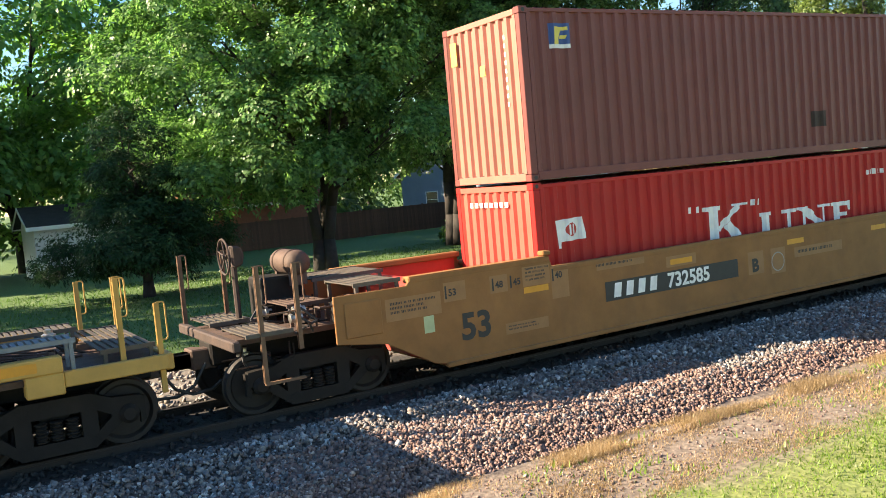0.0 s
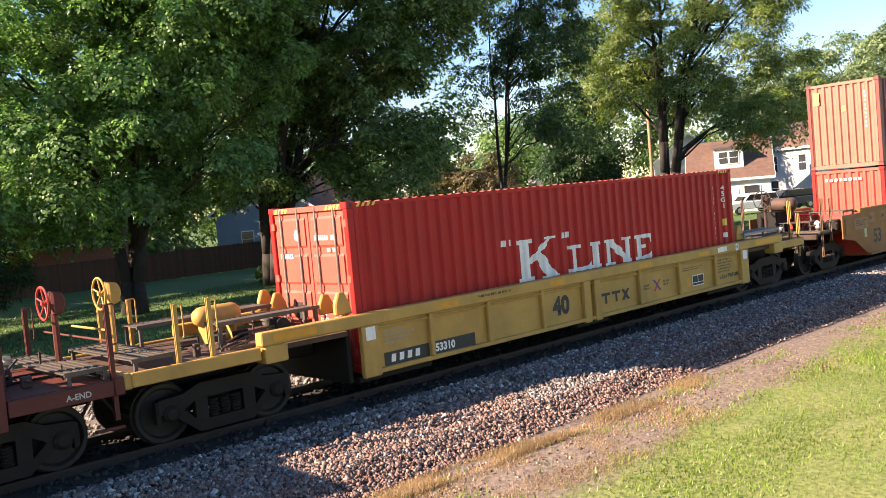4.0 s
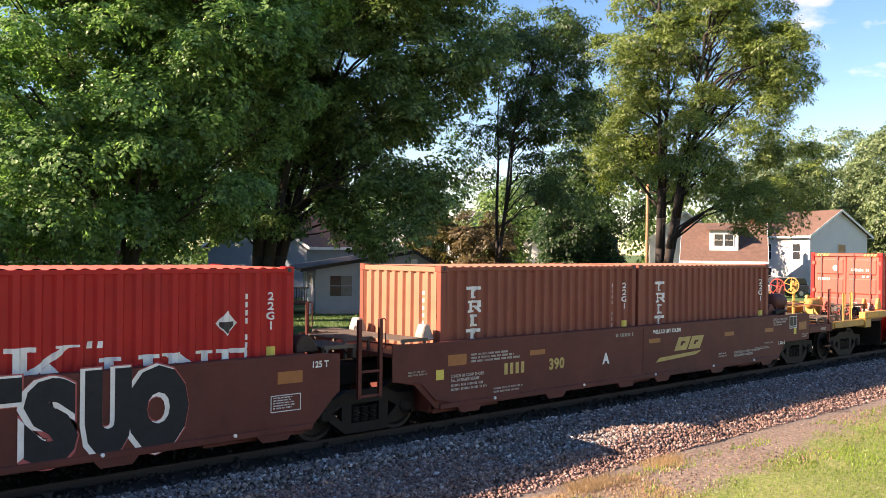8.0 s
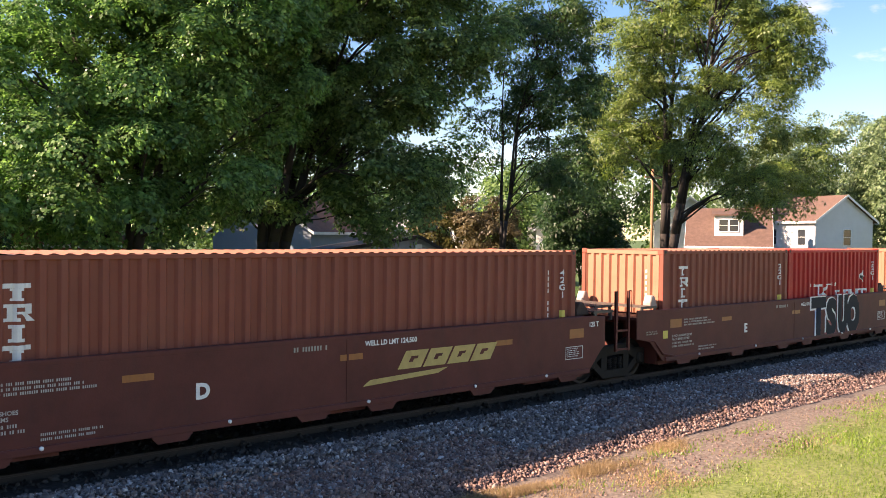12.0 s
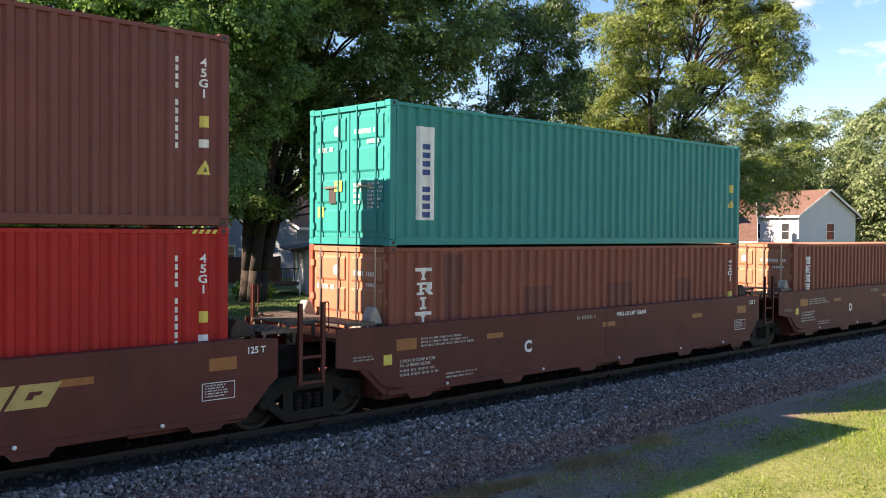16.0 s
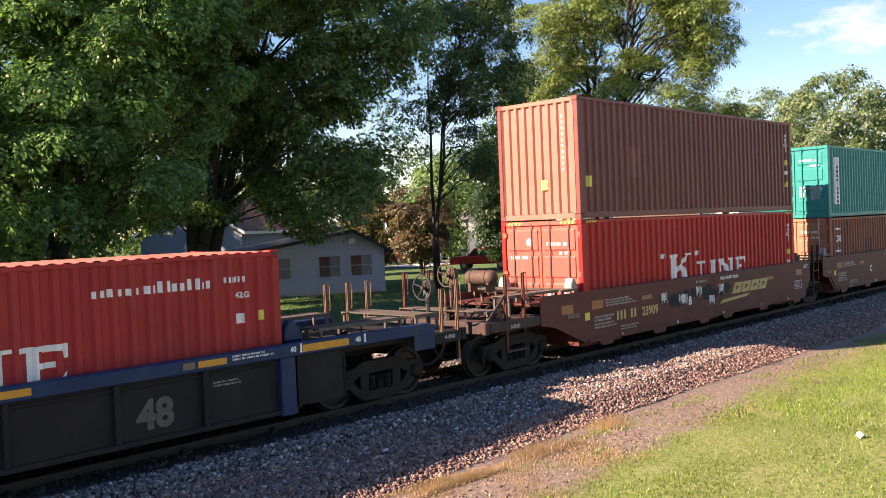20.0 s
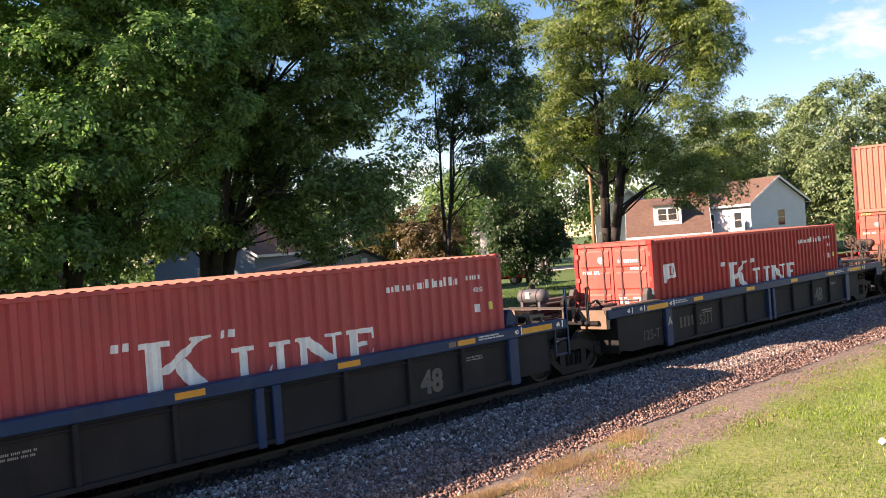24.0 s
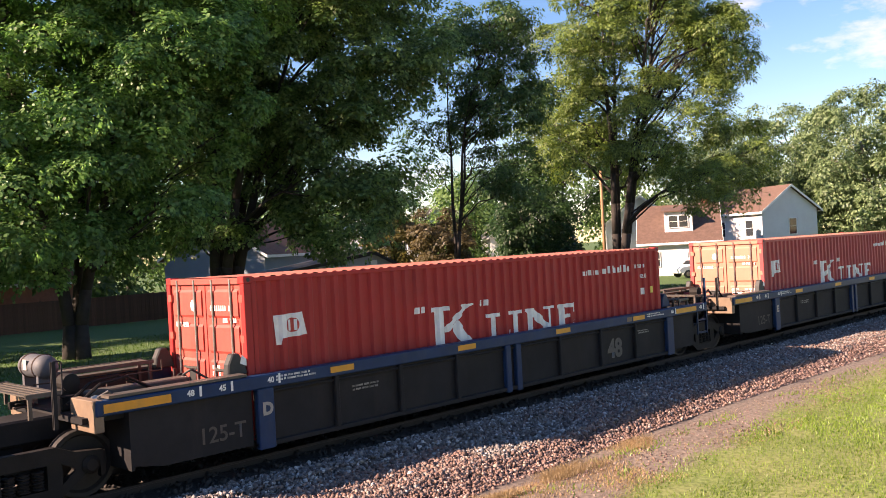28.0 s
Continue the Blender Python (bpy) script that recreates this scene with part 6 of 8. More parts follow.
    b = container(-50.17, 0.36, 12.192, 2.896, M_RED, "bright red ribbed steel shipping container, lower of a stack")
    codes(b, 12.192, 2.896, "45G1", True)
    white_name(b)
    hazard_stripes(b, 12.192, 2.896)
    door_marks(b, 2.896, 9)
    b = container(-50.17, 3.265, 12.192, 2.896, M_BROWN, "brown ribbed steel shipping container stacked on another", False)
    codes(b, 12.192, 2.896, "45G1", True)
    end_mark(b, 0.1, 0.72, 0.2, 0.24, M_YTAG)
    mark("data_sticker", rect(0.2, 0.26), M_YTAG, b, 0.32, 0.75, -1.2165, "small yellow sticker", sheet_of(b))
    for i in range(10):
        end_mark(b, 0.74, 1.15 + i * 0.14, 0.05, 0.07, M_WHITE, "small white number block")
    mark("faded_patch", rect(0.5, 0.75), M_PATCHB, b, 2.3, 1.0, -1.2165, "faded paint patch", sheet_of(b))


M_PATCH = mat("dull_red_patch_paint", (0.135, 0.024, 0.02), 0.55, 0, 0.12, 2)
M_PATCHB = mat("faded_brown_patch_paint", (0.2, 0.056, 0.048), 0.55, 0, 0.12, 2)


def graffiti_word(u):
    """A fat spray-painted tag: dark letters with a white edge."""
    y = -1.44
    for i, (ch, x, z, s, k) in enumerate((("T", 7.08, 0.5, 1.42, 0.92), ("S", 8.0, 0.5, 1.34, 0.96), ("U", 8.76, 0.54, 1.34, 0.62), ("O", 9.36, 0.52, 1.34, 0.74))):
        fat = 0.03 if ch in "UO" else 0.0
        for name, bold, m, dy, dx, lab in (("tag_halo", 0.15, M_PINK, 0.0, 0.0, "faint pink spray halo"), ("tag_edge", 0.135, M_WHITE, 0.003, -0.01, "white sprayed edge of a tag"), ("tag_letter", 0.095, M_SPRAY, 0.007, 0.03, "dark sprayed letter of a tag")):
            me = words(ch, s, bold + fat)
            me.transform(Matrix.Diagonal((k, 1, 1, 1)))
            mark(name, me, m, u, x + dx, z + 0.3 * dx, y - dy - 0.0005 * i, lab)


M_PINK = mat("pink_spray", (0.4, 0.09, 0.09), 0.7, 0, 0.2, 6)
M_SPRAY = mat("dark_spray_paint", (0.012, 0.014, 0.016), 0.85, 0, 0.3, 6)


def graffiti_scrawl(u):
    """Dark scribbles with pale drips over the sill."""
    rnd = random.Random(12)
    for k in range(10):
        x, z = 3.3 + k * 0.39 + rnd.uniform(-0.08, 0.08), 1.08 + rnd.uniform(-0.07, 0.07)
        rx, rz = rnd.uniform(0.2, 0.34), rnd.uniform(0.1, 0.2)
        blob = []
        for i in range(18):
            r = rnd.uniform(0.75, 1.2)
            blob.append((x + rx * r * math.cos(i * math.pi / 9), z + rz * r * math.sin(i * math.pi / 9)))
        mark("scrawl", flat([blob]), M_SPRAY, u, 0, 0, -1.436 - 0.0004 * k, "dark sprayed smear")
    for x, z in ((3.15, 1.12), (4.05, 1.02), (5.02, 1.15), (5.75, 0.85), (6.35, 1.12), (4.2, 1.0)):
        polys = []
        for i in range(7):
            w = rnd.uniform(0.015, 0.035)
            a = i * 0.045
            polys.append([(a, -rnd.uniform(0.02, 0.16)), (a + w, -rnd.uniform(0.02, 0.16)), (a + w, 0.1 + rnd.uniform(0, 0.05)), (a, 0.1 + rnd.uniform(0, 0.05))])
        mark("drip", flat(polys), M_WHITE, u, x, z, -1.442, "pale paint drips")


def blue_car():
    for x, letter in ((-71.06, "A"), (-89.15, "E"), (-107.13, "D"), (-125.2, "C")):
        last = letter == "A"
        posts = [(0.1, 0.3, M_BLUE), (12.05, 0.3, M_BLUE), (5.88, 0.16, M_BLUE), (6.2, 0.16, M_BLUE)] + [(k, 0.09, M_BLACK) for k in (1.52, 2.97, 4.43, 7.62, 9.12, 10.53)]
        R = 15.4 if last else 13.9
        c = rib_car(x, 1.535, M_BLUE, M_BLACK, posts, -2.6, R, (1.2, 1.41), 0.32, f"blue-topped sooty black well unit lettered {letter}", "blue well units")
        for sy in (-1, 1):
            part("end_box", Geo().prism([(-2.05, 0.42), (-1.6, 0.34), (-0.1, 0.34), (-0.1, 1.2), (-2.05, 1.2)], *sorted((sy * 1.44, sy * 1.4)), "y"), M_BLACK, c)
            part("end_box", Geo().box(12.3, 13.3, *sorted((sy * 1.44, sy * 1.4)), 0.36, 1.2), M_BLACK, c)
            part("chord_tread", Geo().box(-2.4, -0.2, *sorted((sy * 1.5, sy * 1.25)), 1.42, 1.46), M_DECK, c)
            part("corner_guide", Geo().prism([(-0.36, 1.42), (0.0, 1.42), (-0.04, 1.6), (-0.14, 1.76), (-0.26, 1.76), (-0.34, 1.6)], sy * 1.14 - 0.08, sy * 1.14 + 0.08, "y"), M_MARK, c, "black container guide", bevel=0.02)
            part("corner_guide", Geo().prism([(12.24, 1.42), (12.62, 1.42), (12.56, 1.6), (12.44, 1.76), (12.34, 1.76), (12.26, 1.6)], sy * 1.14 - 0.08, sy * 1.14 + 0.08, "y"), M_BLUE, c, bevel=0.02)
        # black panels added to close the see-through gap, dark as in shade
        part("end_wall", Geo().box(-2.1, -2.05, -1.44, 1.44, 0.36, 1.18), M_BLACK, c)
        part("end_wall", Geo().box(13.28, 13.33, -1.44, 1.44, 0.36, 1.18), M_BLACK, c)
        part("guide_face", Geo().add([(-0.14, -1.226, 1.6), (-0.02, -1.226, 1.55), (-0.02, -1.226, 1.66), (-0.1, -1.226, 1.74)], [(0, 1, 2, 3)]), M_WHITE, c)
        part("end_platform", Geo().box(-2.7, -0.3, -1.3, 1.3, 1.1, 1.18), M_BLACK, c)
        part("end_platform", Geo().box(12.5, R + 0.1, -1.3, 1.3, 1.1, 1.18), M_BLACK, c)
        part("centre_sill", Geo().box(-3.5, -0.3, -0.35, 0.35, 0.8, 1.15), M_BLACK, c, bevel=0.03)
        part("centre_sill", Geo().box(12.5, R, -0.35, 0.35, 0.8, 1.15), M_BLACK, c, bevel=0.03)
        part("end_plate", Geo().prism([(-2.62, 0.98), (-2.48, 0.98), (-2.48, 1.42), (-2.62, 1.42)], -1.5, -0.75, "y"), M_BUFF, c, "buff sunlit end plate", bevel=0.01)
        part("end_plate", Geo().prism([(-2.62, 0.98), (-2.48, 0.98), (-2.48, 1.42), (-2.62, 1.42)], 0.75, 1.5, "y"), M_BUFF, c, bevel=0.01)
        walkway(c, -3.2, -2.7, -0.7, 1.3, 1.52, M_DECK, legs=1.18)
        walkway(c, -2.2, -0.5, 0.85, 1.3, 1.6, M_DECK, legs=1.18)
        part("inner_lining", Geo().box(-2.4, -0.3, 1.3, 1.33, 1.2, 1.4), M_DRUST, c)
        part("deck_beam", Geo().box(-2.3, -0.6, -0.5, -0.2, 1.18, 1.42), M_DECK, c, bevel=0.02)
        for k in range(2):
            part("air_pipe", Geo().path([(-2.6, -0.9 + 0.3 * k, 1.3), (-2.2, -0.8 + 0.3 * k, 1.55), (-1.7, -0.6 + 0.3 * k, 1.58), (-1.2, -0.5 + 0.3 * k, 1.3)], 0.025), M_IRON, c)
        part("valve", Geo().lathe([(0.03, -0.15), (0.13, -0.13), (0.13, 0.12), (0.05, 0.16)], (-2.45, -0.3, 1.58), "y", 14), M_IRON, c)
        part("valve_stand", Geo().box(-2.6, -2.3, -0.4, -0.15, 1.18, 1.5), M_IRON, c, bevel=0.02)
        if letter in "DA":
            air_tank(c, -2.45, 0.75, 1.76, 0.9, 0.18, M_TANKB, "blue-grey air reservoir")
            mark("tank_label", rect(0.14, 0.16), M_STEN, c, -0.85, 1.72, -2.64, "white label", None, "end")
        stanchion(c, -3.05, -1.3, 1.1, 2.0, M_BLACK, 0.06, 0.45)
        if not last:
            stanchion(c, 14.05, -1.42, 0.6, 2.05, M_BLUE, 0.07, 0.0)
            stanchion(c, 13.9, 1.3, 1.1, 2.0, M_BLACK, 0.06, 0.45)
            part("ladder_rung", Geo().box(13.6, 14.05, -1.43, -1.39, 0.62, 0.66), M_BLUE, c)
            part("ladder_rung", Geo().box(13.6, 14.05, -1.43, -1.39, 0.95, 0.99), M_BLUE, c)
            part("ladder_side", Geo().box(13.58, 13.62, -1.43, -1.39, 0.6, 1.2), M_BLUE, c)
        walkway(c, 12.9, R - 0.5, -1.3, -0.85, 1.56, M_DECK, legs=1.18)
        walkway(c, 12.9, R - 0.5, 0.85, 1.3, 1.56, M_DECK, legs=1.18)
        part("deck_block", Geo().box(12.75, 13.1, -0.6, 0.6, 1.18, 1.55), M_BLUE, c, bevel=0.03)
        bogie(c, -3.4, 0.48)
        gear(c, -2.9, -0.5, -1.2, 0.7, 1.2, ord(letter), 9)
        gear(c, 12.7, R - 0.2, -1.1, 0.8, 1.2, ord(letter) + 7, 7)
        y = -1.541
        mark("well_length", words("48", 0.58, 0.024, 0.98), M_FAINT, c, 9.44, 0.5, -1.452, "faded number 48")
        mark("axle_stencil", words("125-T", 0.34, 0.004), M_SOOT, c, -1.05, 0.52, -1.446, "faded stencil 125-T")
        mark("unit_letter", words(letter, 0.26, 0.014), M_GREY, c, 0.02, 0.8, y - 0.008, f"pale letter {letter}")
        for a in (1.38, 4.43, 7.45, 10.4):
            mark("reflector", rect(0.5, 0.1), M_REFL, c, a, 1.26, y, "amber reflective strip")
        mark("reflector", rect(1.0, 0.12), M_REFL, c, -0.92 if last else -2.5, 1.24, y, "amber reflective strip")
        mark("reflector", rect(1.0, 0.12), M_REFL, c, 12.35, 1.25, y, "amber reflective strip")
        for a, n in ((0.14, "40"), (-1.25 if last else -0.72, "45"), (-1.8 if last else -1.25, "48"), (12.1, "40"), (13.5, "48")):
            mark("length_mark", words(n, 0.12, 0.004), M_WHITE, c, a, 1.28, y - 0.002, f"white length mark {n}")
            mark("length_tick", rect(0.04, 0.15), M_WHITE, c, a + 0.2, 1.25, y - 0.002)
        mark("small_stencil", bars(0.9, 0.1, 2, 0.6, 3), M_WHITE, c, 0.3, 1.27, y, "small white stencilled lines")
        mark("small_stencil", bars(0.8, 0.1, 2, 0.6, 13), M_WHITE, c, 11.0, 1.27, y)
        mark("small_stencil", bars(0.8, 0.12, 2, 0.55, 4), M_GREY, c, 1.9, 0.86, -1.452)
        mark("small_stencil", bars(0.5, 0.1, 2, 0.55, 5), M_GREY, c, 10.7, 0.9, -1.452)
        mark("data_sticker", rect(0.2, 0.1), M_BUFF, c, 10.15, 1.26, y)
        if last:
            mark("owner_name", bars(0.75, 0.3, 1, 0.9, 6), M_SOOT, c, 0.75, 0.6, -1.452, "faded painted blocks of a name")
            mark("car_number", words("5211", 0.38, 0.008), M_SOOT, c, 1.75, 0.6, -1.452, "faded car number 5211")
            bogie(c, 14.5, 0.46)
            part("end_sill", Geo().box(16.4, 16.55, -1.4, 1.4, 0.95, 1.2), M_BLACK, c, bevel=0.02)
            part("end_platform", Geo().box(15.4, 16.5, -1.3, 1.3, 1.1, 1.18), M_BLACK, c)
            part("centre_sill", Geo().box(15.3, 16.5, -0.35, 0.35, 0.75, 1.12), M_BLACK, c, bevel=0.03)
            part("end_panel", Geo().box(14.95, 15.5, -1.53, -1.49, 0.92, 1.38), M_BLUE, c, bevel=0.01)
            walkway(c, 15.6, 16.3, -0.9, 1.3, 1.5, M_DECK, legs=1.18)
            brake_wheel(c, 16.2, -0.6, 2.0, 1.18, M_MARK, 0.25)
            stanchion(c, 16.35, -1.34, 0.6, 2.16, M_RUSTL, 0.07, 0.55)
            stanchion(c, 15.9, -1.34, 1.1, 2.0, M_RUSTL, 0.07, 0.5)
            stanchion(c, 15.2, 1.3, 1.1, 2.1, M_RUSTL, 0.07, 0.55)
            stanchion(c, 15.8, 1.3, 1.1, 2.1, M_RUSTL, 0.07, 0.55)
            stanchion(c, 16.35, 1.3, 1.1, 2.1, M_RUSTL, 0.07, 0.55)
            mark("end_stencil", words("A-END", 0.1, 0.003), M_STEN, c, 15.9, 1.04, -1.405, "white stencil A-END")
            coupler(c, 16.5, 1)
            part("platform_edge", Geo().box(15.52, 16.39, -1.398, -1.31, 0.96, 1.17), M_BLACK, c, bevel=0.01)
        if letter != "C":
            b = container(x, 0.36, 12.192, 2.591, M_FADED if letter == "E" else M_REDF, "faded red ribbed steel shipping container with white lettering" if letter == "E" else "red ribbed steel shipping container with white lettering", True, "red containers on blue units")
            white_name(b, 1.0, 0.05, -0.1)
            house_flag(b)
            web_line(b)
            sh = sheet_of(b)
            mark("size_code", words("42G1", 0.13, 0.004), M_WHITE, b, 11.35, 1.86, -1.2165, "white size code 42G1", sh)
            mark("data_sticker", rect(0.13, 0.16), M_WHITE, b, 11.35, 1.45, -1.2165, "", sh)
            mark("data_sticker", rect(0.12, 0.16), M_YTAG, b, 11.75, 1.47, -1.2165, "small yellow sticker", sh)
            door_marks(b, 2.591, 20 + ord(letter))


M_REDF = mat("worn_red_container_paint", (0.37, 0.03, 0.028), 0.5, 0, 0.12, 1.2, (0.24, 0.06, 0.05), 0.35, 0.15, 40)
M_REDF.node_tree.nodes["Principled BSDF"].inputs["Specular IOR Level"].default_value = 0.2
M_BUFF = mat("buff_dusty_paint", (0.17, 0.115, 0.075), 0.65, 0, 0.2, 4, RUST, 0.3)
M_TANKB = mat("blue_grey_tank_paint", (0.065, 0.068, 0.078), 0.65, 0, 0.15, 4, (0.12, 0.1, 0.1), 0.4)


def build_train():
    tan_car()
    yellow_car()
    brown_car()
    blue_car()


build_train()


# ---- trees ----
def unit(a):
    return a / (np.linalg.norm(a, axis=1)[:, None] + 1e-9)


def leaves(centres, sizes, outward, rng, tufts, per, leaf, wide=0.34, flat_k=0.6, droop=0.5, inner=0.2):
    """Leaf blades in sprays that clothe the upper and outer side of each bough: every leaf is a folded kite of two faces."""
    nt = len(centres) * tufts
    c, s, o = np.repeat(centres, tufts, 0), np.repeat(sizes, tufts)[:, None], np.repeat(outward, tufts, 0)
    d = unit(unit(rng.normal(size=(nt, 3))) + o * 0.55 + np.array([0, 0, 0.42]))
    far = np.where(rng.uniform(0, 1, (nt, 1)) < inner, rng.uniform(0.1, 0.7, (nt, 1)), rng.uniform(0.78, 1.08, (nt, 1)))
    # each bough has a few long twigs that stand out of it
    far = np.where(rng.uniform(0, 1, (nt, 1)) < 0.1, far * 1.35, far)
    tc = c + d * s * far * np.array([1, 1, flat_k])
    tn = unit(d * 0.7 + np.array([0, 0, 0.55]) + rng.normal(size=(nt, 3)) * 0.22)
    n = nt * per
    p0, nn, out = np.repeat(tc, per, 0), np.repeat(tn, per, 0), np.repeat(d, per, 0)
    ax = rng.normal(size=(n, 3)) + out * 0.8
    ax = unit(ax - nn * (ax * nn).sum(1)[:, None])
    k = leaf * rng.uniform(0.6, 1.3, (n, 1))
    p = p0 + ax * leaf * rng.uniform(0.1, 1.7, (n, 1)) + nn * rng.normal(size=(n, 1)) * leaf * 0.3
    ax = unit(ax + np.array([0, 0, -droop]) * rng.uniform(0.2, 1.6, (n, 1)))
    sd = unit(np.cross(ax, nn + rng.normal(size=(n, 3)) * 0.25))
    up = np.cross(sd, ax)
    v = np.stack([p, p + ax * k * 0.42 + sd * k * wide + up * k * 0.08, p + ax * k, p + ax * k * 0.42 - sd * k * wide + up * k * 0.08], 1).reshape(-1, 3)
    i = np.arange(n)[:, None] * 4
    f = np.concatenate([i + np.array([[0, 1, 2]]), i + np.array([[0, 2, 3]])], 1).reshape(-1, 3)
    return v, f


def limb_path(g, a, c, r, rng, sag=0.3, n=5, sides=6):
    """A limb that leaves the stem steeply, bends outwards and thins to its tip."""
    pts = [a]
    for k in range(1, n + 1):
        u = k / n
        q = a.lerp(c, u) + Vector((0, 0, sag * math.sin(math.pi * u)))
        pts.append(q + (Vector(rng.normal(size=3) * 0.16) if k < n else Vector()))
    for k in range(n):
        g.tube(pts[k], pts[k + 1], max(0.01, r * (1 - 0.84 * k / n)), sides, max(0.008, r * (1 - 0.84 * (k + 1) / n)))
    return pts


def tree(name, x, y, height, lobes, leaf_m, bark, label, seed, stems=1, trunk_r=0.35, boughs=160, tufts=40, per=12, leaf=0.2, csize=1.1, first=2.5, lean=0.1, hollow=0.45, category="tree", wide=0.34, flat_k=0.6, droop=0.5, inner=0.2, limbs=60, fork=0.0):
    """Trunk, limbs that reach into the crown, and a crown of leafy boughs inside lobes (dx, dy, z, rx, ry, rz)."""
    rng = np.random.default_rng(seed)
    z0 = ground_z(y) - 0.05
    t = thing(name, x, y, z0, label, category)
    L = np.array(lobes)
    vol = (L[:, 3] * L[:, 4] * L[:, 5]) ** 0.75
    pick = rng.choice(len(lobes), boughs, p=vol / vol.sum())
    d = unit(rng.normal(size=(boughs, 3)))
    rad = hollow + (1 - hollow) * rng.uniform(0, 1, (boughs, 1)) ** 0.6
    cen = L[pick, :3] + d * rad * L[pick, 3:6]
    wob = np.array([noise.noise(Vector(q * 0.5)) for q in cen + seed])
    cen += d * wob[:, None] * 1.0
    out = unit(d + 0.3 * unit(cen - L[:, :3].mean(0)))
    keep = cen[:, 2] > first * 0.8
    cen, out = cen[keep], out[keep]
    mid = Vector(L[:, :3].mean(0))
    g = Geo()
    tips = []
    for s in range(stems):
        a = 2 * math.pi * (s / stems) + seed
        off = Vector((math.cos(a), math.sin(a), 0))
        many = stems > 1
        top = Vector((mid.x * 0.7, mid.y * 0.7, 0)) + off * lean * height * many
        r0 = trunk_r * (0.62 if many else 1)
        pts = [Vector((0, 0, -0.1)) + off * trunk_r * 0.55 * many]
        for k in range(1, 11):
            u = k / 10
            z = height * 0.84 * u
            w = max(0.0, (z - fork) / (height * 0.84 - fork)) ** 1.1 if fork else u ** 1.15
            q = pts[0].lerp(top, w)
            q.z = z
            q += Vector((noise.noise(Vector((u * 3, s * 2.7, seed))), noise.noise(Vector((s * 2.7, u * 3, seed + 7))), 0)) * 0.7 * u
            pts.append(q)
        for k in range(10):
            ra, rb = r0 * (1.3 if k == 0 else 1) * (1 - 0.093 * k), r0 * (1 - 0.093 * (k + 1))
            g.tube(pts[k], pts[k + 1], ra, 10, max(0.02, rb))
        tips.append(pts)
    limb = Geo()
    for i in rng.choice(len(cen), min(len(cen), limbs), replace=False):
        c = Vector(cen[i])
        pts = min(tips, key=lambda q: (q[6] - c).length)
        axis = pts[5]
        reach = math.hypot(c.x - axis.x, c.y - axis.y)
        hz = max(first * rng.uniform(0.9, 1.5), min(height * 0.8, c.z - reach * rng.uniform(0.6, 1.1)))
        hz = min(hz, max(first * 0.9, c.z - 0.2))
        k = min(9, max(0, int(hz / (height * 0.84) * 10)))
        u = hz / (height * 0.84) * 10 - k
        a = pts[k].lerp(pts[k + 1], max(0, min(1, u)))
        r = trunk_r * 0.2 * rng.uniform(0.5, 1.3)
        mids = limb_path(limb, a, c, r, rng, 0.12 * reach)
        for _ in range(2):
            tip = c + Vector(rng.normal(size=3)) * csize * 0.6
            limb_path(limb, mids[3], tip, r * 0.4, rng, 0.1, 3, 5)
    part("trunk", g, bark, t, smooth=True)
    tagged(part("branchwork", limb, bark, t, smooth=True), kind="stuff")
    v, f = leaves(cen, csize * rng.uniform(0.65, 1.35, len(cen)), out, rng, tufts, per, leaf, wide, flat_k, droop, inner)
    part("crown", fast_mesh("crown", v, f, leaf_m), leaf_m, t)
    return t


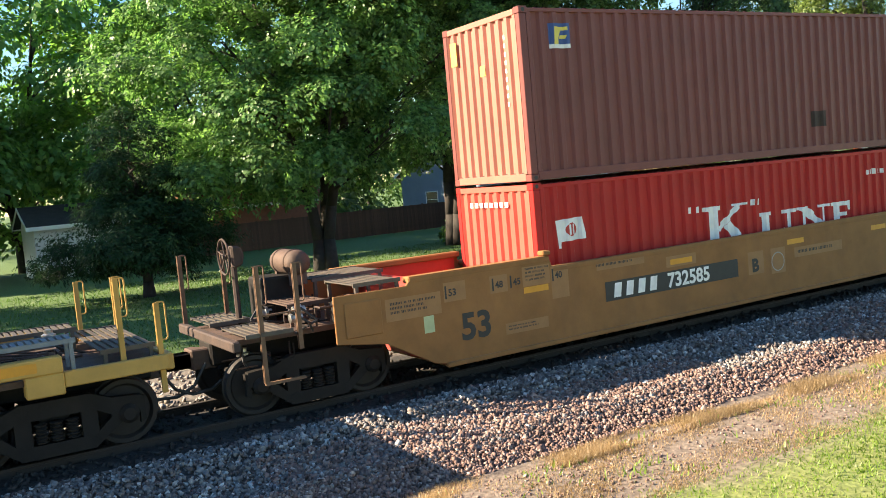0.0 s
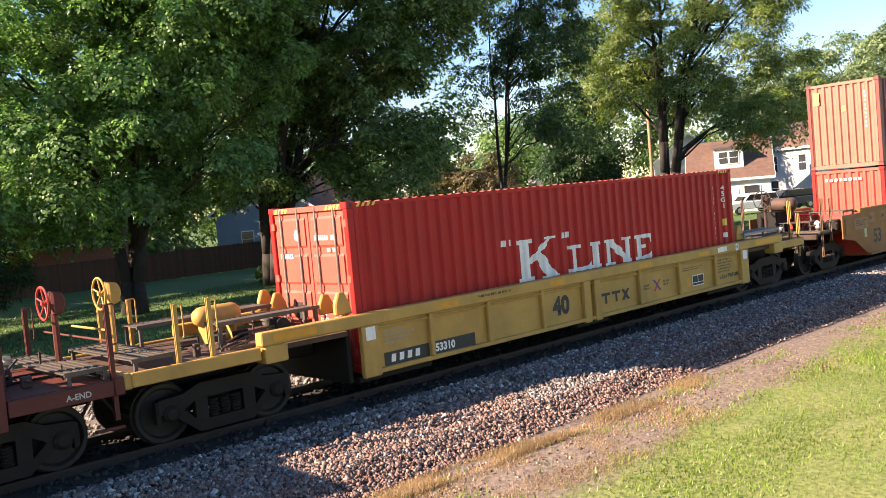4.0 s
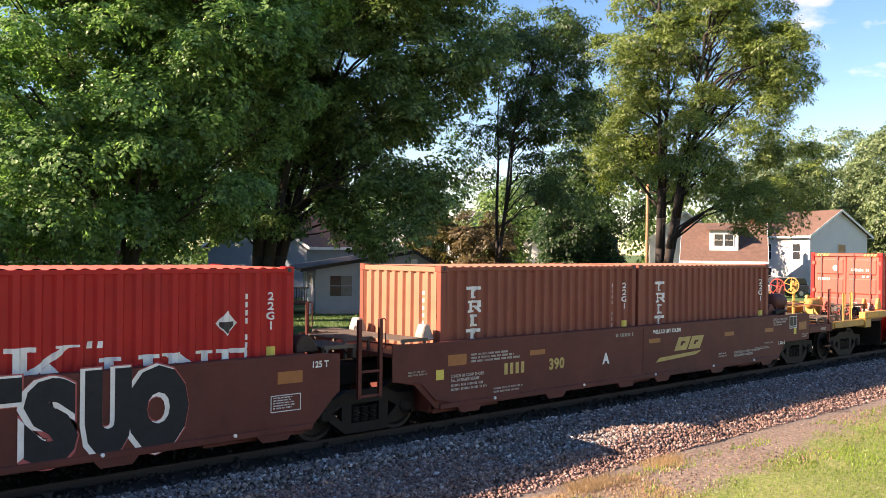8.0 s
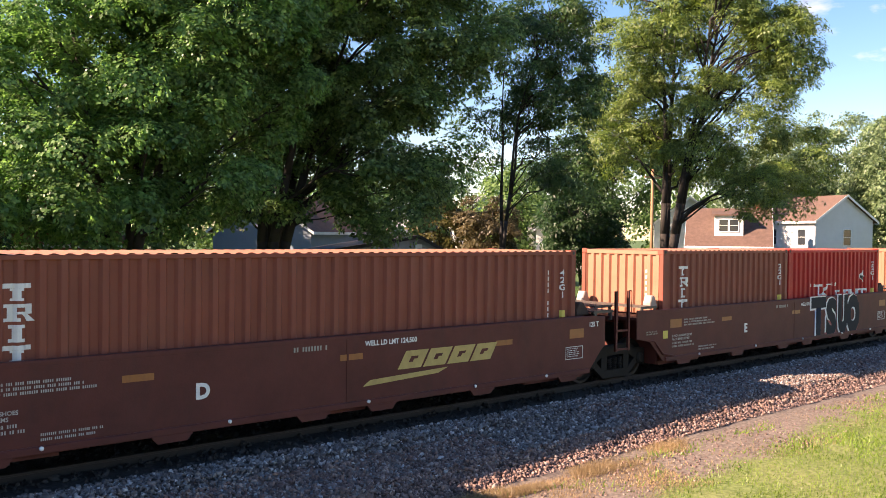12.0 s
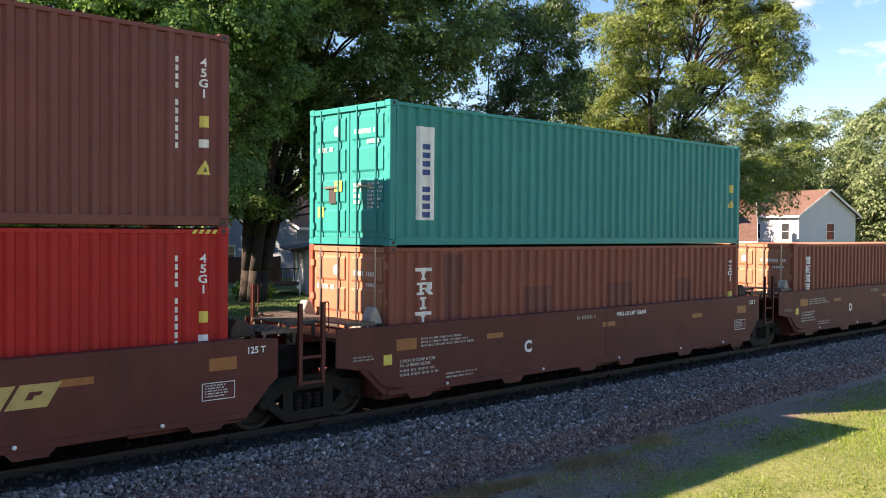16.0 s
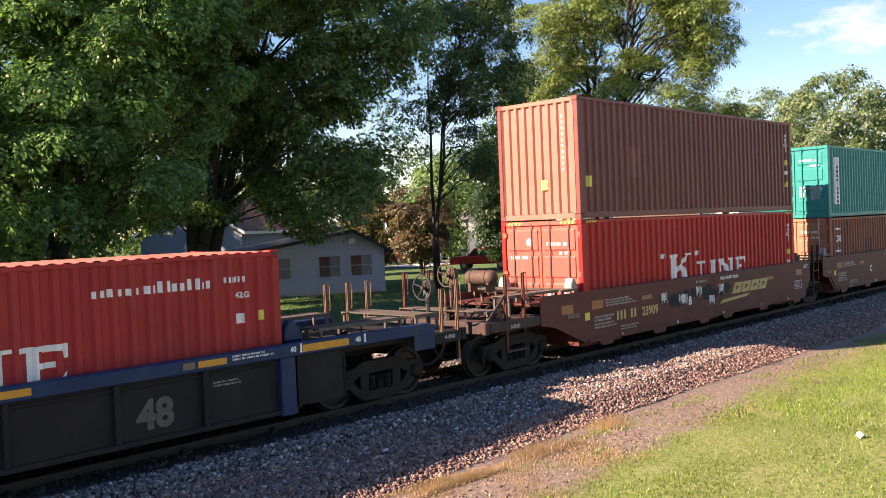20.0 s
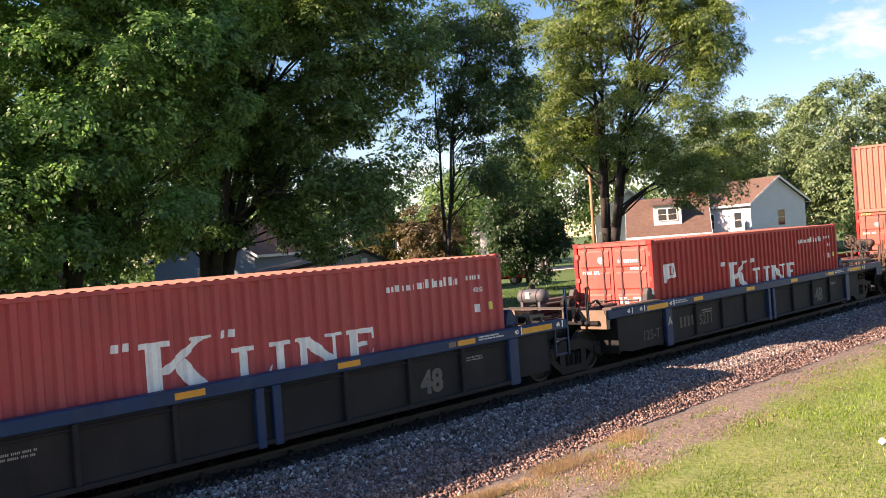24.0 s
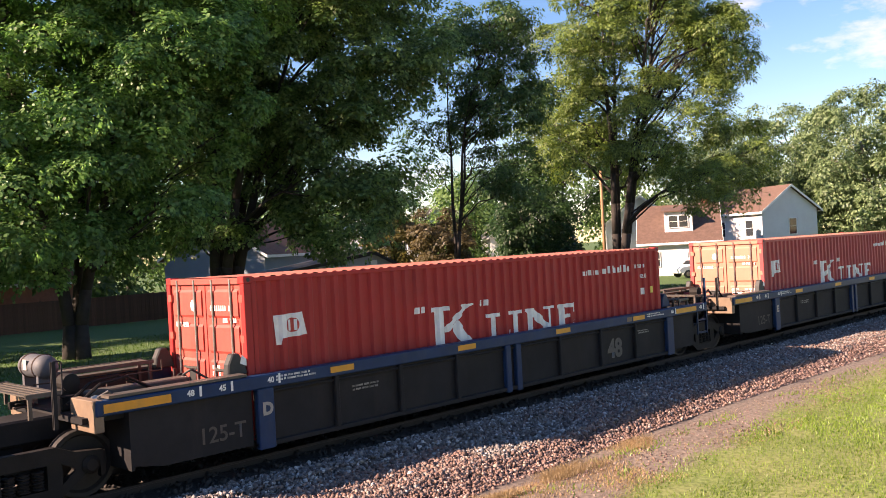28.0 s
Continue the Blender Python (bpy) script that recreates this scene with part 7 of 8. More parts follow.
def build_trees():
    tree("maple_tree", 15.8, 23.3, 17, [(-0.6, 0.2, 11.3, 6.0, 5.6, 4.5), (3.2, -3.5, 11.6, 3.1, 3.1, 2.8), (-1.2, -0.6, 6.9, 4.6, 4.6, 2.9), (1.2, -2.8, 6.9, 2.8, 2.8, 2.1), (4.6, -3.4, 10.2, 2.1, 2.1, 2.3), (-4.4, 1.4, 9.1, 4.6, 4.6, 4.8), (1.6, 0.2, 15.6, 5.6, 5.6, 3.4), (4.4, -2.2, 14.2, 3.4, 3.4, 3.0), (-2.4, -1.6, 5.0, 3.6, 3.0, 1.3), (2.2, -0.6, 4.9, 2.6, 2.6, 1.2), (-5.0, -0.6, 4.6, 3.2, 3.0, 1.6), (0.6, -0.4, 11.2, 3.2, 3.2, 3.0), (0.4, 0.0, 7.6, 2.6, 2.6, 2.0), (1.8, 0.0, 14.2, 3.2, 3.2, 2.6), (3.0, -1.0, 12.0, 2.4, 2.4, 2.4)],
         L_MAPLE, M_BARK, "broad green maple with a thick trunk on the lawn", 3, 3, 0.46, 400, 52, 12, 0.165, 1.15, 3.0, 0.19, 0.52, fork=1.2, limbs=50, droop=0.32, inner=0.2, wide=0.42)
    tree("maple_tree", 24.9, 27.0, 20, [(4.2, -2.9, 13.3, 5.4, 5.4, 4.2), (2.6, 0.6, 10.2, 4.2, 4.2, 3.6), (5.1, -6.2, 8.8, 2.8, 2.8, 2.3), (6.6, -6.2, 13.6, 2.7, 2.7, 2.3), (2.7, -5.3, 6.7, 2.8, 2.8, 1.6), (1.5, -1.2, 16.9, 6.6, 6.6, 3.5), (-0.5, 2.1, 8.2, 2.7, 2.7, 2.5), (5.4, -3.2, 18.2, 4.8, 4.8, 3.0), (4.4, -5.0, 5.6, 3.0, 2.6, 1.3), (-1.6, 0.4, 5.6, 3.2, 3.0, 1.4), (2.5, -1.5, 13.0, 3.4, 3.4, 3.0), (1.4, -0.4, 9.4, 2.6, 2.6, 2.2), (-2.6, 1.0, 12.5, 3.2, 3.2, 3.6), (4.0, -3.6, 10.2, 2.6, 2.6, 2.0)],
         L_MAPLD, M_BARK, "large dark green maple with a forked trunk by a grey house", 8, 5, 0.52, 390, 50, 12, 0.18, 1.25, 3.8, 0.12, 0.45, limbs=60, droop=0.32, inner=0.22, wide=0.42)
    tree("maple_tree", 6.5, 47, 21, [(0, 0, 13, 8.5, 8, 8), (4, -2, 7, 5, 4, 5), (-4, -2, 6.5, 5, 4, 5)], L_SUNLIT, M_BARK, "tall green maple behind a small white shed", 12, 2, 0.5, 200, 30, 9, 0.38, 1.7, 1.6, limbs=30)
    tree("maple_tree", -6, 45, 19, [(0, 0, 12, 8, 8, 7.5), (2, -3, 6, 6, 4, 4.5)], L_SUNLIT, M_BARK, "tall green maple at the edge of the yard", 14, 2, 0.5, 190, 30, 9, 0.4, 1.7, 1.2, limbs=30)
    tree("maple_tree", 19, 56, 19, [(0, 0, 11, 8, 7, 8), (5, 0, 6, 5, 5, 4.5)], L_MAPLD, M_BARK, "dark green maple beyond the fence", 15, 2, 0.5, 150, 24, 9, 0.4, 1.7, 2.0, limbs=24)
    # unseen maple left of the view, added so its shade falls on the yard
    tree("maple_tree", -15, 27, 19, [(0, 0, 11, 7, 7, 7.5), (3, 0, 6, 5, 5, 4)], L_SUNLIT, M_BARK, "tall green maple out of view, added to shade the yards", 16, 2, 0.5, 150, 24, 9, 0.42, 1.7, 1.6, limbs=24)
    tree("juniper_tree", 8.0, 22.6, 7.6, [(0, 0, 1.9, 3.1, 3.1, 1.0), (0.3, 0, 3.3, 2.6, 2.6, 1.1), (-0.2, 0, 4.8, 1.8, 1.8, 1.1), (0, 0, 6.1, 0.9, 0.9, 0.8), (0, 0, 7.1, 0.3, 0.3, 0.4)], L_SPRUCE, M_BARK, "dark green spreading conifer on the lawn", 5, 1, 0.22, 190, 26, 12, 0.17, 0.7, 0.9, 0.1, 0.3, wide=0.16, flat_k=0.3, droop=0.3, limbs=60)
    tree("ash_tree", 39.2, 24.0, 18.5, [(1.6, -1.7, 14.9, 3.1, 3.1, 2.6), (1.7, -3.3, 11.8, 2.1, 2.1, 2.1), (0.4, 0.9, 14.6, 1.7, 1.7, 2.1), (1.5, -3.1, 8.2, 1.6, 1.6, 1.9), (0.1, 1.3, 10.3, 1.0, 1.0, 2.2), (1.7, -0.6, 11.5, 1.5, 1.5, 1.6), (1.5, -1.5, 17.4, 2.6, 2.6, 1.6)],
         L_BIRCH, M_BARK, "slender open-crowned tree with several thin stems", 21, 3, 0.24, 120, 30, 11, 0.2, 0.95, 3.6, 0.07, 0.4, wide=0.26, fork=3.4, limbs=60, droop=0.7)
    tree("locust_tree", 51.85, 21.1, 24, [(1.0, -1.6, 16.9, 5.4, 5.4, 3.5), (-0.2, 2.1, 16.2, 3.3, 3.3, 2.7), (2.6, -6.5, 16.1, 2.7, 2.7, 2.3), (0.5, -4.4, 11.5, 3.6, 3.6, 2.7), (2.6, -8.4, 9.8, 1.9, 1.9, 1.4), (0.4, 1.0, 12.4, 2.9, 2.9, 2.4), (0.7, -6.8, 6.4, 2.0, 2.0, 1.8), (-1.0, 3.0, 10.3, 2.0, 2.0, 1.8), (1.2, -2.2, 21.2, 5.4, 5.4, 2.9), (2.0, -0.2, 9.4, 3.0, 3.0, 1.6)],
         L_LOCUST, M_BARK, "tall yellow-green locust with feathery sunlit foliage", 31, 4, 0.46, 230, 60, 13, 0.2, 1.3, 4.6, 0.1, 0.5, wide=0.22, flat_k=0.55, droop=0.4, inner=0.15, limbs=90, fork=1.8)
    tree("maple_tree", 72.8, 42.9, 21, [(0, 0, 15, 5.2, 5.2, 5.6), (2.2, -2.8, 10.0, 4.0, 4.0, 3.8), (-1.8, 2.2, 9.0, 3.6, 3.6, 3.4)], L_BIRCH, M_BARK, "mid-green maple between the yards and the street", 24, 2, 0.36, 120, 24, 9, 0.32, 1.5, 3.0, limbs=24)
    tree("crabapple_tree", 49.2, 26.0, 7.8, [(0, 0, 4.8, 3.0, 3.0, 2.4), (0, 0, 3.0, 2.4, 2.4, 1.5)], L_SHRUBD, M_BARK, "low round dark-leaved tree with several stems", 51, 4, 0.22, 120, 24, 10, 0.2, 0.75, 1.4, 0.12, limbs=30)
    tree("shrub", 48.5, 40.0, 6.6, [(0, 0, 3.6, 2.2, 2.2, 3.0)], L_SHRUBB, M_BARK, "tall olive-brown shrub behind a grey house", 52, 3, 0.15, 80, 20, 9, 0.22, 0.6, 0.4, 0.1, 0.4, "shrub", limbs=20)
    tree("shrub", 49.0, 35.0, 6.6, [(0, 0, 3.8, 2.4, 2.4, 2.8)], L_SHRUBR, M_BARK, "tall reddish-brown leafed shrub beside a tree", 53, 3, 0.15, 80, 20, 9, 0.22, 0.6, 0.4, 0.1, 0.4, "shrub", limbs=20)
    for i, (x, y, h, w, n, q, lf) in enumerate(((95, 36, 16, 7, 190, 32, 0.31), (103, 24, 19, 8, 230, 32, 0.32), (118, 38, 20, 9, 230, 32, 0.34), (106, 12, 18, 8, 80, 16, 0.45), (124, 16, 19, 9, 80, 16, 0.45), (112, 2, 17, 8, 80, 16, 0.45))):
        tree("poplar_tree", x, y, h, [(0, 0, h * 0.58, w * 0.9, w * 0.9, h * 0.4), (w * 0.4, 0, h * 0.35, w * 0.6, w * 0.6, h * 0.25), (-w * 0.3, -w * 0.3, h * 0.3, w * 0.6, w * 0.6, h * 0.25)], L_FAR, M_BARKL, "distant sunlit silvery-green tree", 40 + i, 1, 0.5, n, q, 9, lf, 1.45, 1.4, hollow=0.55, wide=0.3, flat_k=0.85, droop=0.7, limbs=20)
    for i, (x, y, h, w) in enumerate(((36, 84, 16, 9), (52, 92, 14, 9), (66, 84, 13, 8), (80, 80, 14, 8), (92, 66, 15, 8), (100, 52, 16, 8), (58, 64, 10, 5), (74, 56, 11, 5), (20, 92, 18, 10), (2, 90, 18, 10), (-16, 78, 18, 10), (-26, 55, 19, 9), (33, 64, 13, 6), (84, 86, 15, 8), (95, 81, 15, 8), (104, 76, 15, 8), (70, 98, 15, 9))):
        tree("background_tree", x, y, h, [(0, 0, h * 0.56, w, w * 0.8, h * 0.44), (0, 0, h * 0.3, w * 0.9, w * 0.7, h * 0.28)], L_MAPLD if i % 2 else L_BIRCH, M_BARK, "leafy green tree among the far houses", 60 + i, 1, 0.4, 66, 13, 7, 0.52, 1.7, 1.0, limbs=14)


L_SHRUBR = leaf_mat("reddish_shrub_leaf", (0.065, 0.052, 0.028), (0.155, 0.13, 0.065))


# ---- houses ----
def window(t, u, z, w, h, wall=None, dark=M_GLASS, blind=0.0, frame_m=None, face=None):
    """A sash window on a wall. face: matrix that takes (across, out, up) on the wall to the thing's space."""
    f = frame_m or M_TRIMW
    g = Geo()
    for a, b, p, q in ((-w / 2 - 0.06, w / 2 + 0.06, -0.06, 0), (-w / 2 - 0.06, w / 2 + 0.06, h, h + 0.07), (-w / 2 - 0.06, -w / 2, 0, h), (w / 2, w / 2 + 0.06, 0, h), (-w / 2, w / 2, h * 0.49, h * 0.52)):
        g.box(a, b, -0.03, 0.07, p, q)
    fr = part("window", g, f, t)
    fr.matrix_local = face @ Matrix.Translation((u, 0, z))
    part("pane", Geo().box(-w / 2, w / 2, -0.02, 0.034, 0, h * 0.49), dark, fr)
    part("pane", Geo().box(-w / 2, w / 2, -0.02, 0.034, h * 0.52, h), dark, fr)
    if blind:
        part("curtain", Geo().box(w / 2 - w * blind, w / 2 - 0.01, 0.038, 0.046, 0.01, h - 0.01), M_CURT, fr, "pale curtain behind glass")
    return fr


def clap(t, outline, face, m, step=0.2):
    """Rows of lapped siding boards on a wall whose outline is given by spans: (z0, z1, fn(z) -> (u0, u1))."""
    z0, z1, fn = outline
    n = int((z1 - z0) / step)
    for i in range(n):
        za, zb = z0 + i * step, z0 + (i + 1) * step
        u0, u1 = fn((za + zb) / 2)
        if u1 - u0 < 0.2:
            continue
        o = part("siding_board", Geo().add([(u0, 0.022, za), (u1, 0.022, za), (u1, 0.004, zb), (u0, 0.004, zb), (u0, 0, za), (u1, 0, za)], [(0, 1, 2, 3), (0, 4, 5, 1)]), m, t)
        o.matrix_local = face


M_CURT = mat("pale_curtain", (0.2, 0.185, 0.165), 0.8, 0, 0.15, 4)


def face_of(x, y, rz):
    """Wall frame: u across, outwards, up."""
    return Matrix.Translation((x, y, 0)) @ Matrix.Rotation(radians(rz), 4, "Z") @ Matrix(((1, 0, 0, 0), (0, -1, 0, 0), (0, 0, 1, 0), (0, 0, 0, 1)))


def house(x, y, rz, w, d, h, rise, wall_m, roof_m, label, over=0.4, name="house", side_win=(), gable_win=(), boards=False, door=None, both=False, back=False):
    """A gabled house, its ridge along its own x. side_win on the wall that faces -y, gable_win on the end at -x: (u, z, width, height)."""
    t = thing(name, x, y, ground_z(y) - 0.02, label, "house", "", rz)
    part("wall", Geo().prism([(-d / 2, 0), (d / 2, 0), (d / 2, h), (0, h + rise), (-d / 2, h)], -w / 2, w / 2, "x"), wall_m, t)
    k = rise / (d / 2)
    for s in (-1, 1):
        a, b = s * (d / 2 + over), h - over * k
        rf = part("roof", Geo().prism([(0, h + rise + 0.02), (a, b + 0.02), (a, b + 0.14), (0, h + rise + 0.16)], -w / 2 - over, w / 2 + over, "x"), roof_m, t)
        part("fascia", Geo().box(-w / 2 - over, w / 2 + over, *sorted((a, a + s * 0.03)), b - 0.06, b + 0.15), M_TRIMW, rf)
        for e in (-1, 1):
            xx = e * (w / 2 + over)
            part("barge_board", Geo().prism([(0, h + rise - 0.06), (a, b - 0.06), (a, b + 0.16), (0, h + rise + 0.18)], *sorted((xx, xx + e * 0.03)), "x"), M_TRIMW, rf)
    side = face_of(0, d / 2, 180) if back else face_of(0, -d / 2, 0)
    gab = face_of(-w / 2, 0, -90)
    gab2 = face_of(w / 2, 0, 90)
    for q in side_win:
        window(t, *q, face=side)
    for q in gable_win:
        window(t, *q, face=gab)
        if both:
            window(t, *q, face=gab2)
    if boards:
        clap(t, (0.1, h, lambda z: (-w / 2, w / 2)), side, wall_m)
        clap(t, (0.1, h + rise, lambda z: (-d / 2, d / 2) if z < h else (-d / 2 * (1 - (z - h) / rise), d / 2 * (1 - (z - h) / rise))), gab, wall_m)
    if door:
        u, dw = door
        o = part("door", Geo().box(u - dw / 2, u + dw / 2, 0.0, 0.06, 0.1, 2.1), M_TRIMW, t)
        o.matrix_local = side
    return t


def grey_house():
    """The low house by the yard: lopsided gable towards the track, windows with half-drawn curtains, deck at its side."""
    W, D = 7.6, 10.0
    t = thing("house", 30.0, 29.6, -0.5, "low pale blue-grey house with a lopsided dark roof", "house", "", -30)
    prof = [(0, 0), (W, 0), (W, 2.5), (5.7, 3.55), (0, 2.6)]
    part("wall", Geo().prism(prof, 0, D, "y"), M_SIDB, t)
    k1, k2 = (3.55 - 2.6) / 5.7, (3.55 - 2.5) / (W - 5.7)
    for pts in ([(5.7, 3.57), (-0.9, 2.62 - 0.9 * k1), (-0.9, 2.75 - 0.9 * k1), (5.7, 3.71)], [(5.7, 3.57), (W + 0.45, 2.52 - 0.45 * k2), (W + 0.45, 2.65 - 0.45 * k2), (5.7, 3.71)]):
        rf = part("roof", Geo().prism(pts, -0.45, D + 0.4, "y"), M_ROOFD, t)
        part("barge_board", Geo().prism([(p, q - 0.05) for p, q in pts[:2]] + [(p, q + 0.02) for p, q in pts[2:]], -0.49, -0.452, "y"), M_ROOFD, rf)
    front = face_of(0, 0, 0)
    for u, w in ((1.45, 1.25), (4.35, 1.2), (6.2, 1.2)):
        window(t, u, 1.05, w, 1.15, face=front, blind=0.5, frame_m=M_SIDB)
    clap(t, (0.25, 3.45, lambda z: (0, W) if z < 2.5 else ((z - 2.6) / k1 if z > 2.6 else 0, W - (z - 2.5) / k2)), front, M_SIDB, 0.2)
    part("foundation", Geo().box(-0.02, W + 0.02, -0.03, 0.05, 0, 0.25), M_CONC, t)
    part("gable_vent", Geo().box(5.5, 5.9, -0.04, 0, 2.9, 3.2), M_TRIMW, t)
    side = face_of(0, D / 2, -90)
    window(t, 1.5, 1.0, 1.1, 1.2, face=side)
    window(t, -2.2, 1.0, 1.1, 1.2, face=side)
    d = thing("deck", 27.9, 30.6, -0.5, "small brown-railed wooden deck with steps beside a house", "deck", "", -30)
    part("deck_floor", Geo().box(0, 2.0, 0, 3, 0.55, 0.65), M_FENCE, d)
    part("hand_rail", Geo().box(0, 2.0, -0.04, 0.04, 1.48, 1.55), M_FENCE, d)
    part("bottom_rail", Geo().box(0, 2.0, -0.03, 0.03, 0.72, 0.77), M_FENCE, d)
    for i in range(14):
        part("baluster", Geo().box(0.05 + i * 0.146, 0.09 + i * 0.146, -0.02, 0.02, 0.77, 1.48), M_FENCE, d)
    for i in range(4):
        part("step", Geo().box(-0.28 * (i + 1), -0.28 * i, 0.1, 1.1, 0.42 - 0.14 * i, 0.46 - 0.14 * i), M_FENCE, d)
    for a in (0.02, 1.98):
        part("deck_post", Geo().box(a - 0.05, a + 0.05, -0.05, 0.05, 0, 1.6), M_TRIMW, d)
    part("stair_rail", Geo().path([(0, 0.05, 1.5), (-1.1, 0.05, 0.95)], 0.035), M_TRIMW, d)


M_CONC = mat("worn_concrete", (0.42, 0.4, 0.37), 0.9, 0, 0.12, 1.5, (0.28, 0.26, 0.24), 0.4, 0.3, 30)


def dormer_house():
    t = house(77.5, 31.5, -60, 6.8, 8.0, 3.2, 3.2, M_SIDW, M_ROOFB, "white house with brown shingle roof, dormer and porch", side_win=((-2.3, 0.9, 1.0, 1.3), (1.8, 0.9, 1.3, 1.4)), gable_win=((0, 3.2, 0.9, 1.2),), door=(0.2, 0.95), both=True)
    # the dormer stands on the slope that faces the track
    part("dormer_wall", Geo().box(-1.25, 1.25, -3.2, -0.6, 3.8, 5.8), M_SIDW, t)
    part("dormer_roof", Geo().prism([(-3.5, 5.8), (0.2, 6.3), (0.2, 6.42), (-3.5, 5.92)], -1.5, 1.5, "x"), M_ROOFB, t)
    window(t, -0.45, 4.4, 0.75, 1.05, face=face_of(0, -3.2, 0))
    window(t, 0.45, 4.4, 0.75, 1.05, face=face_of(0, -3.2, 0))
    part("chimney", Geo().box(2.2, 2.7, 0.3, 0.8, 5.2, 7.0), M_BRICK, t)


M_BRICK = mat("red_brick", (0.3, 0.11, 0.07), 0.9, 0, 0.2, 6, None, 0, 0.4, 40)


def build_houses():
    grey_house()
    house(42.1, 50.85, 30, 11, 8.5, 4.0, 2.7, M_SIDG, M_ROOFO, "blue-grey sided house with an orange-brown roof behind trees", gable_win=((-1.5, 1.2, 1, 1.2), (1.5, 1.2, 1, 1.2)), boards=True, both=True)
    house(22, 58, 178, 14, 8.5, 2.8, 2.0, M_BRICK, M_ROOFO, "brick house with an orange-brown roof behind a fence", side_win=((-4, 1, 1.2, 1.2), (2, 1, 1.2, 1.2)))
    house(89.0, 28.6, 68, 7.5, 7.0, 5.6, 2.3, M_SIDW, M_ROOFB, "white two-storey gabled house with brown roof", side_win=((-2, 3.2, 1, 1.5), (2, 3.2, 1, 1.5), (-2, 0.8, 1, 1.5)), gable_win=((0.3, 3.2, 0.9, 1.5), (0.3, 0.8, 0.9, 1.5)), boards=True, back=True)
    dormer_house()
    house(84, 40, 35, 8, 7, 5.2, 2.6, M_SIDW, M_ROOFG, "white two-storey house with a grey roof", gable_win=((-1.5, 3.2, 0.9, 1.4), (1.5, 3.2, 0.9, 1.4)), side_win=((-2, 3.2, 0.9, 1.4), (0.5, 3.2, 0.9, 1.4), (2.5, 3.2, 0.9, 1.4)))
    house(78, 52, 50, 7, 7, 4.6, 2.8, M_SIDW, M_ROOFG, "white old house with a steep grey roof", gable_win=((-1.4, 3.0, 0.8, 1.4), (1.4, 3.0, 0.8, 1.4), (0, 5.2, 0.7, 1.0)), side_win=((-1.8, 3.0, 0.8, 1.4), (1.8, 3.0, 0.8, 1.4)))
    house(79, 66, 50, 7, 7, 5.0, 3.6, M_SIDW, M_ROOFD, "white old house with a steep dark gable", gable_win=((-1.4, 3.0, 0.8, 1.4), (1.4, 3.0, 0.8, 1.4), (0, 5.6, 0.7, 1.0), (0, 0.6, 1.2, 1.6)))
    house(73.5, 74, 40, 8, 7, 5.2, 3.4, M_SIDW, M_ROOFB, "white gabled old house with brown shingles", gable_win=((-1.4, 3.0, 0.8, 1.4), (1.4, 3.0, 0.8, 1.4), (0, 5.8, 0.7, 1.0)))
    house(51.5, 49.5, 60, 7, 6.5, 3.0, 1.2, M_SIDW, M_ROOFB, "white house behind a low grey house", side_win=((-1.5, 2.2, 0.9, 1.3),), gable_win=((0.8, 2.4, 0.9, 1.3),))
    house(8.5, 41.2, 2, 5.0, 4.2, 2.9, 0.9, M_SIDW, M_ROOFD, "small white clapboard garden shed with dark roof", name="garden_shed", boards=True)
    f = thing("fence", 0, 41.5, -0.5, "brown stained board privacy fence", "fence")
    bd = Geo().box(0, 0.135, -0.012, 0.012, 0.05, 1.8).mesh("fence_board", M_FENCE)
    for i in range(170):
        o = part("fence_board", bd, M_FENCE, f)
        o.location = (12 + i * 0.142, 0.01 * (i % 2), 0)
    for i in range(11):
        part("fence_post", Geo().box(12 + i * 2.4 - 0.05, 12 + i * 2.4 + 0.05, 0.03, 0.13, 0, 1.85), M_FENCE, f)
    road = new("road", Geo().add([(58, 44.5, -0.44), (130, 44.5, -0.44), (130, 51, -0.44), (58, 51, -0.44)], [(0, 1, 2, 3)]).mesh("road", M_CONC))
    tagged(road, "pale worn street between the yards and far houses", "road", kind="structure")


